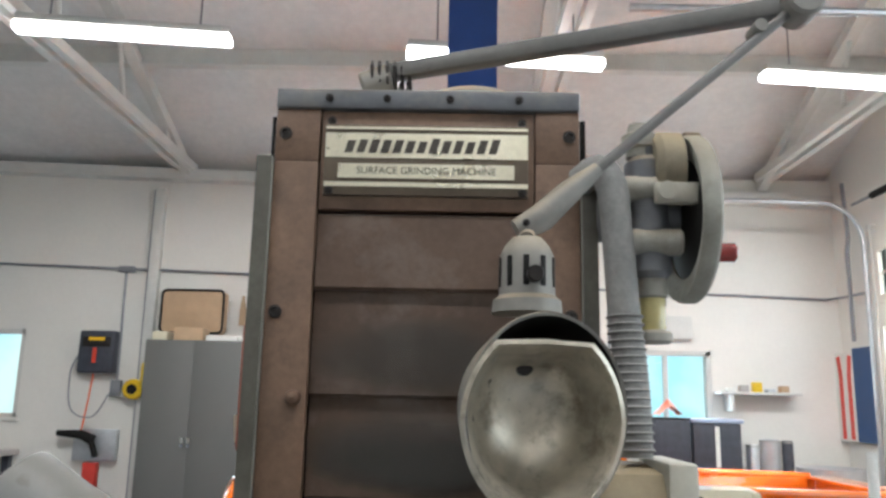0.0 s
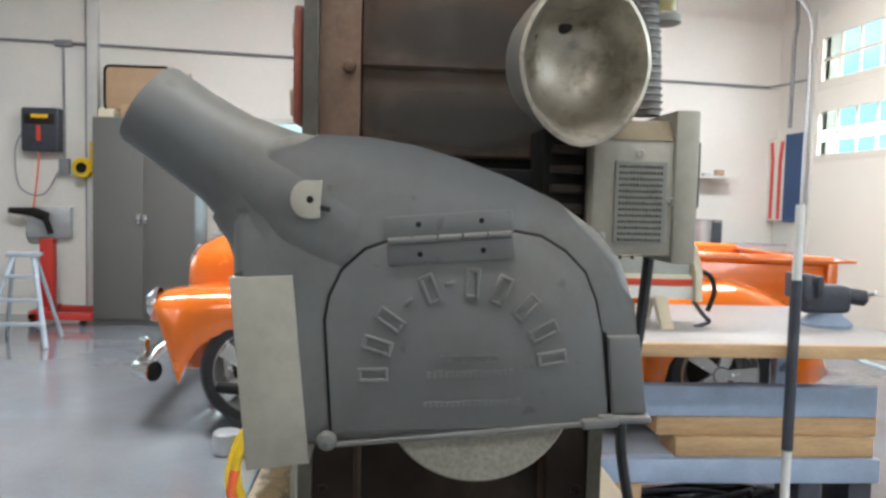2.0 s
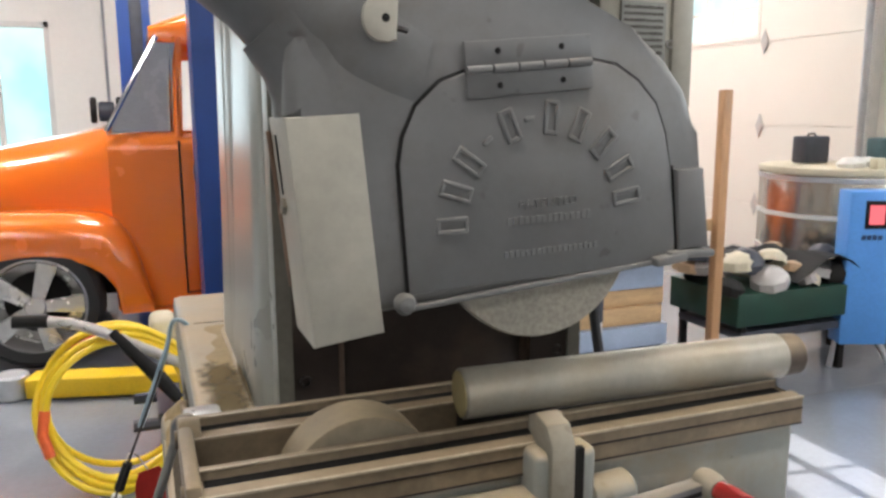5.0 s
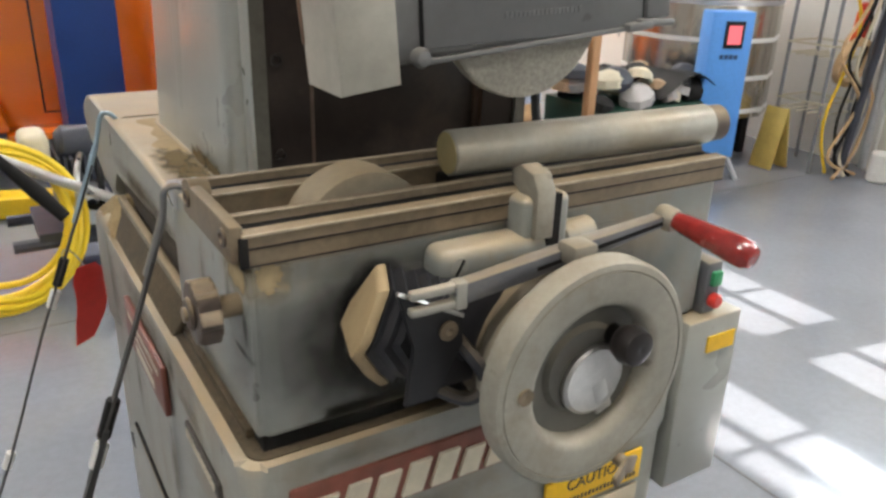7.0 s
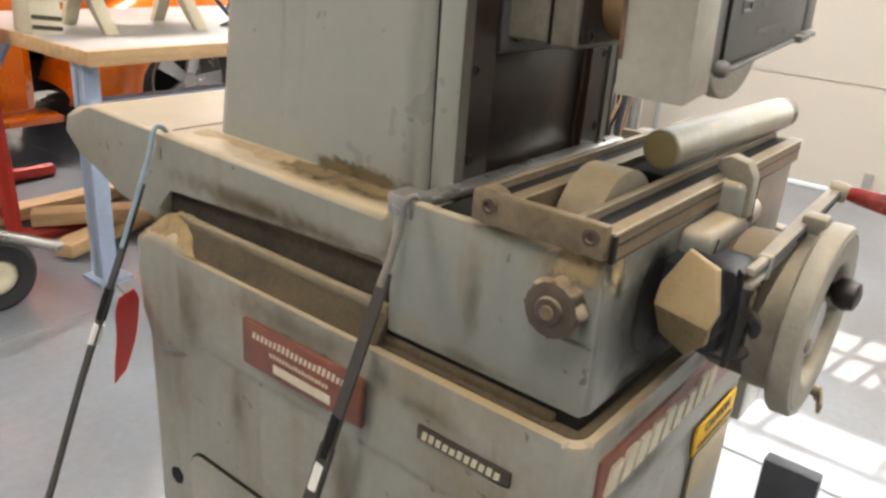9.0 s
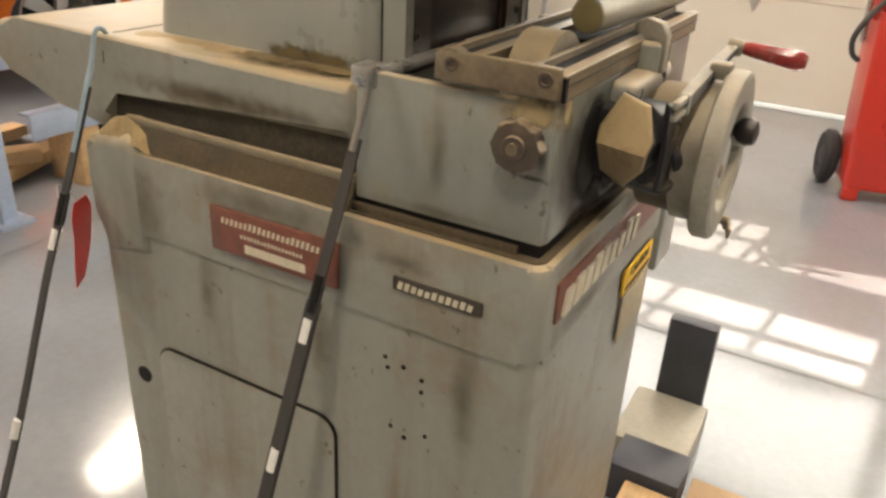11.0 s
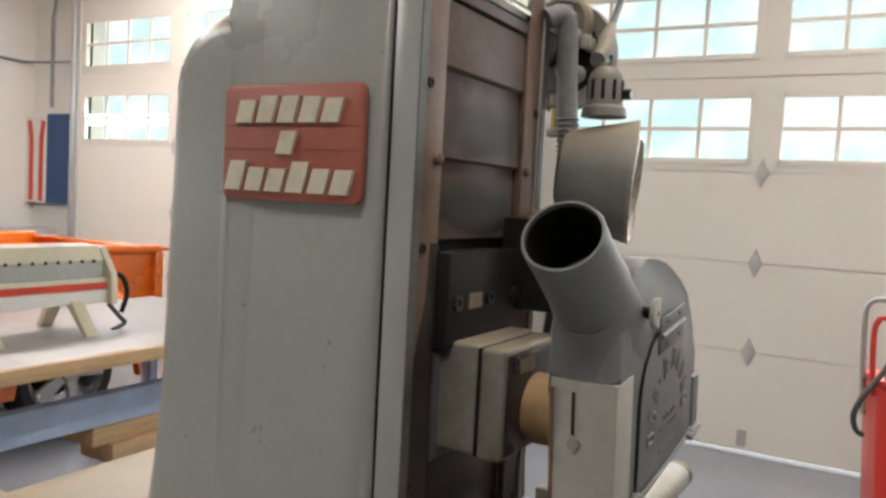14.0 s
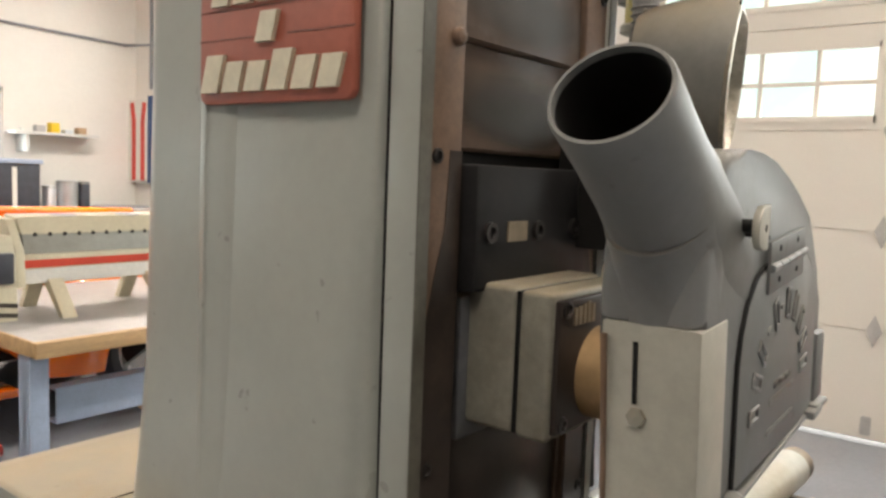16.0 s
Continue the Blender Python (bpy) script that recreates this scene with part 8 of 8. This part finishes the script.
part("red_label", box(0.15, 0.19, -0.008, -0.004, 0.1, 0.25), REDSTRIPE, chg)
part("lead", sweep(spline([(0.02, 0.02, 0.2), (-0.06, 0.02, 0.0), (-0.02, 0.02, -0.35), (0.2, 0.02, -0.42), (0.33, 0.05, -0.20)]), 0.008, 6), CONDUIT, chg)
part("lead", sweep(spline([(0.16, 0.04, 0.0), (0.14, 0.02, -0.3), (0.10, 0.02, -0.62)]), 0.008, 6), OHOSE, chg)
reel = thing("yellow_reel", "yellow cable reel mounted on the wall", "reel", (-3.10, 6.98, 1.47))
part("drum", rod((0, 0, 0), (0, 0.14, 0), 0.10, bevel=0.015), YPAINT, reel)
part("arm", box(0.06, 0.16, 0.02, 0.12, 0.02, 0.26, 0.02), YPAINT, reel)
part("core", rod((0, -0.01, 0), (0, 0.0, 0), 0.05), BLACK, reel)
drill = thing("hanging_tools", "air tools hanging on a pale wall bracket", "tools", (-3.66, 7.0, 0.98))
part("bracket", box(0.0, 0.42, 0.06, 0.14, -0.20, 0.10, 0.01), ALU, drill)
part("tool", join(sweep([(-0.14, 0.02, 0.06), (0.1, 0.0, 0.05), (0.22, 0.0, 0.0)], [0.03, 0.045, 0.05], 10), sweep([(0.2, 0, 0), (0.26, 0, -0.16)], 0.03, 8)), BLACK, drill)
jackst = thing("floor_jack", "red hydraulic press stand by the back wall", "press", (-3.32, 6.75, 0))
part("mast", box(-0.06, 0.06, -0.05, 0.05, 0.1, 0.79, 0.008), REDFRAME, jackst)
part("foot", join(box(-0.06, 0.5, -0.3, -0.22, 0.06, 0.12, 0.006), box(-0.06, 0.5, 0.18, 0.25, 0.06, 0.12, 0.006), box(-0.06, 0.02, -0.3, 0.25, 0.06, 0.14, 0.006)), REDFRAME, jackst)
for x, y in ((0.42, -0.26), (0.42, 0.2), (-0.03, -0.26)):
    part("castor", rod((x, y - 0.02, 0.03), (x, y + 0.02, 0.03), 0.03), BLACK, jackst)
ladder = thing("step_ladder", "pale blue-grey aluminium step ladder", "ladder", (-3.07, 5.70, 0), rz=8)
ladder.scale = (0.83, 0.83, 0.83)
for s in (-1, 1):
    part("front_rail", sweep([(-0.30 + 0.0, -0.35, 0.0), (-0.08, 0.0, 0.86)] if s < 0 else [(0.30, -0.35, 0.0), (0.10, 0.0, 0.86)], 0.026, 8), LADDER, ladder)
    part("back_rail", sweep([(s * 0.26, 0.35, 0.0), (s * 0.10, 0.05, 0.86)], 0.02, 8), LADDER, ladder)
for z in (0.22, 0.44, 0.66):
    k = 1 - z / 0.86
    part("step", box(-0.09 - 0.21 * k, 0.11 + 0.19 * k, -0.35 * k - 0.04, -0.35 * k + 0.04, z - 0.015, z + 0.015, 0.004), LADDER, ladder)
part("top_cap", box(-0.14, 0.16, -0.06, 0.10, 0.85, 0.89, 0.01), LADDER, ladder)
sb = thing("side_bench", "cluttered bench along the back wall", "bench", (-5.55, 6.45, 0))
part("top", box(0.0, 1.35, 0.0, 0.66, 0.82, 0.87, 0.006), BENCHTOP, sb)
for x in (0.06, 1.27):
    for y in (0.06, 0.6):
        part("leg", box(x - 0.035, x + 0.035, y - 0.035, y + 0.035, 0, 0.82), DARKMACHINE, sb)
rnd = random.Random(12)
for i in range(9):
    x, h, w = -5.45 + 0.14 * i, rnd.uniform(0.06, 0.26), rnd.uniform(0.06, 0.13)
    solid("bench_box", box(x, x + w, 6.55, 6.72, 0.87, 0.87 + h, 0.01), rnd.choice((DARKMACHINE, PAPER, CARDBOARD, REDSTRIPE, GREENBOX)), "small worn container on the cluttered bench", "container", group="containers on the bench")
sb2 = thing("side_bench", "long counter along the back wall under the window", "bench", (1.5, 6.45, 0))
part("top", box(0.0, 2.1, 0.0, 0.68, 0.80, 0.85, 0.006), BENCHTOP, sb2)
part("front", box(0.02, 2.08, 0.04, 0.06, 0.05, 0.80), STEELPAINT, sb2)
for x in (0.06, 2.0):
    part("leg", box(x - 0.04, x + 0.04, 0.06, 0.6, 0, 0.80), STEELPAINT, sb2)
tank = thing("parts_washer", "dark teal parts washer cabinet on the counter", "cabinet", (2.24, 6.6, 0.85))
part("case", box(0, 0.44, 0, 0.40, 0, 0.42, 0.012), DARKMACHINE, tank)
part("lid", box(-0.02, 0.46, -0.02, 0.42, 0.42, 0.46, 0.01), BLUESTEEL, tank)
part("strip", box(0.20, 0.24, -0.006, 0.002, 0.03, 0.39), PAPER, tank)
for x, h, r in ((2.83, 0.22, 0.06), (2.99, 0.27, 0.09), (3.15, 0.26, 0.05)):
    c = thing("steel_can", "shiny steel can on the counter", "can", (x, 6.75, 0.85), group="cans on the counter")
    part("can_body", lathe([(r, 0), (r, h), (r * 0.9, h + 0.01), (0, h + 0.01)], (0, 0, 0), (0, 0, 1), 24), ALU if r > 0.055 else DARKMACHINE, c)
    part("can_rim", lathe([(r * 1.02, 0), (r * 1.02, 0.012)], (0, 0, h - 0.01), (0, 0, 1), 24), STEEL, c)
shf = thing("wall_shelf", "small shelf with odds and ends on the back wall", "shelf", (2.62, 6.92, 1.54))
part("board", box(0, 0.78, 0, 0.22, 0, 0.025, 0.003), STEELPAINT, shf)
part("bracket", box(0.1, 0.13, 0.02, 0.22, -0.16, 0.0), STEELPAINT, shf)
for i in range(5):
    solid("shelf_item", box(2.70 + 0.13 * i, 2.78 + 0.13 * i, 6.97, 7.06, 1.565, 1.60 + 0.03 * (i % 3), 0.006), (PAPER, BENCHTOP, YPAINT, ALU, CARDBOARD)[i], "small item lying on the wall shelf", "item", group="items on the wall shelf")
wp = solid("wall_panel_box", box(2.09, 2.42, 7.07, 7.14, 2.07, 2.30, 0.008), STEELPAINT, "pale grey electrical panel on the back wall", "panel")
soc.location = (-2.2, 7.12, 1.3)
part("socket_face", box(-0.04, 0.04, 0, 0.03, 0, 0.11, 0.004), SCREW, soc)
ban = thing("wall_banner", "narrow white, red and dark blue banner on the side wall", "banner", (3.84, 6.47, 1.12))
part("white_field", box(0, 0.012, 0.335, 0.675, 0.0, 0.84), PAPER, ban)
part("blue_field", box(0, 0.012, 0.0, 0.334, 0.0, 0.87), FLAGBLUE, ban)
part("red_stripe", join(box(-0.003, 0.0, 0.385, 0.455, 0.02, 0.64), box(-0.003, 0.0, 0.545, 0.615, 0.02, 0.64), moved(box(-0.003, 0.0, -0.035, 0.035, 0.0, 0.19), pose(0, 0.42, 0.62, 10, 0, 0)), moved(box(-0.003, 0.0, -0.035, 0.035, 0.0, 0.19), pose(0, 0.58, 0.62, -10, 0, 0))), FLAGRED, ban)
drum = thing("waste_drum", "grey steel drum in the corner below the banner", "drum", (3.45, 6.55, 0))
part("drum_shell", lathe([(0.28, 0), (0.29, 0.02), (0.29, 0.3), (0.30, 0.31), (0.29, 0.32), (0.29, 0.6), (0.30, 0.61), (0.29, 0.62), (0.29, 0.9), (0.27, 0.9), (0.0, 0.89)], (0, 0, 0), (0, 0, 1), 32), ALU, drum)
bx = thing("storage_box", "dark storage box standing on the counter", "box", (1.86, 6.58, 0.85))
part("shell", box(0, 0.355, 0, 0.38, 0, 0.445, 0.012), DARKMACHINE, bx)
part("lid", box(-0.008, 0.363, -0.008, 0.388, 0.4455, 0.462, 0.006), BLACK, bx)
cloth = thing("orange_cloth", "crumpled orange cloth lying on a dark storage box", "cloth", (2.06, 6.62, 1.312))
part("fold", skin([(-0.12 + 0.06 * i, [(y, 0.004 + 0.16 * math.exp(-((i - 2) ** 2) / 2.2) * (1 - 3 * abs(y - 0.14)) + 0.012 * math.sin(40 * y + i)) for y in (0.0, 0.07, 0.14, 0.21, 0.28)]) for i in range(5)], close_ends=False), OHOSE, cloth)
mirror = lathe([(0.0, -0.02), (0.05, -0.018), (0.062, 0.0), (0.05, 0.014), (0.0, 0.016)], (0.03, -0.10, 0.93), (-0.35, -1, 0), 20)
for v in mirror.verts:
    v.co.z = 0.93 + (v.co.z - 0.93) * 2.0
part("side_mirror", mirror, DARKMACHINE, truck, "dark oval door mirror")
for i, (y, z, h) in enumerate(((2.20, 1.80, 0.30), (2.05, 1.82, 0.22), (1.78, 1.72, 0.36))):
    hk = thing("hanging_cable", "dark cable loop hanging from a hook on the side wall", "cable", (DOOR_X + 0.03, y, z), group="cables on the side wall")
    part("hook", rod((0.02, 0, h), (-0.03, 0, h), 0.006), STEEL, hk)
    part("loop", sweep(spline([(-0.02, -0.03, h * 0.9), (-0.02, -0.05, h * 0.4), (-0.02, 0.0, 0.0), (-0.02, 0.05, h * 0.4), (-0.02, 0.03, h * 0.9)], 6, True), 0.012, 8, close=True), DARKMACHINE if i < 2 else BLACK, hk)
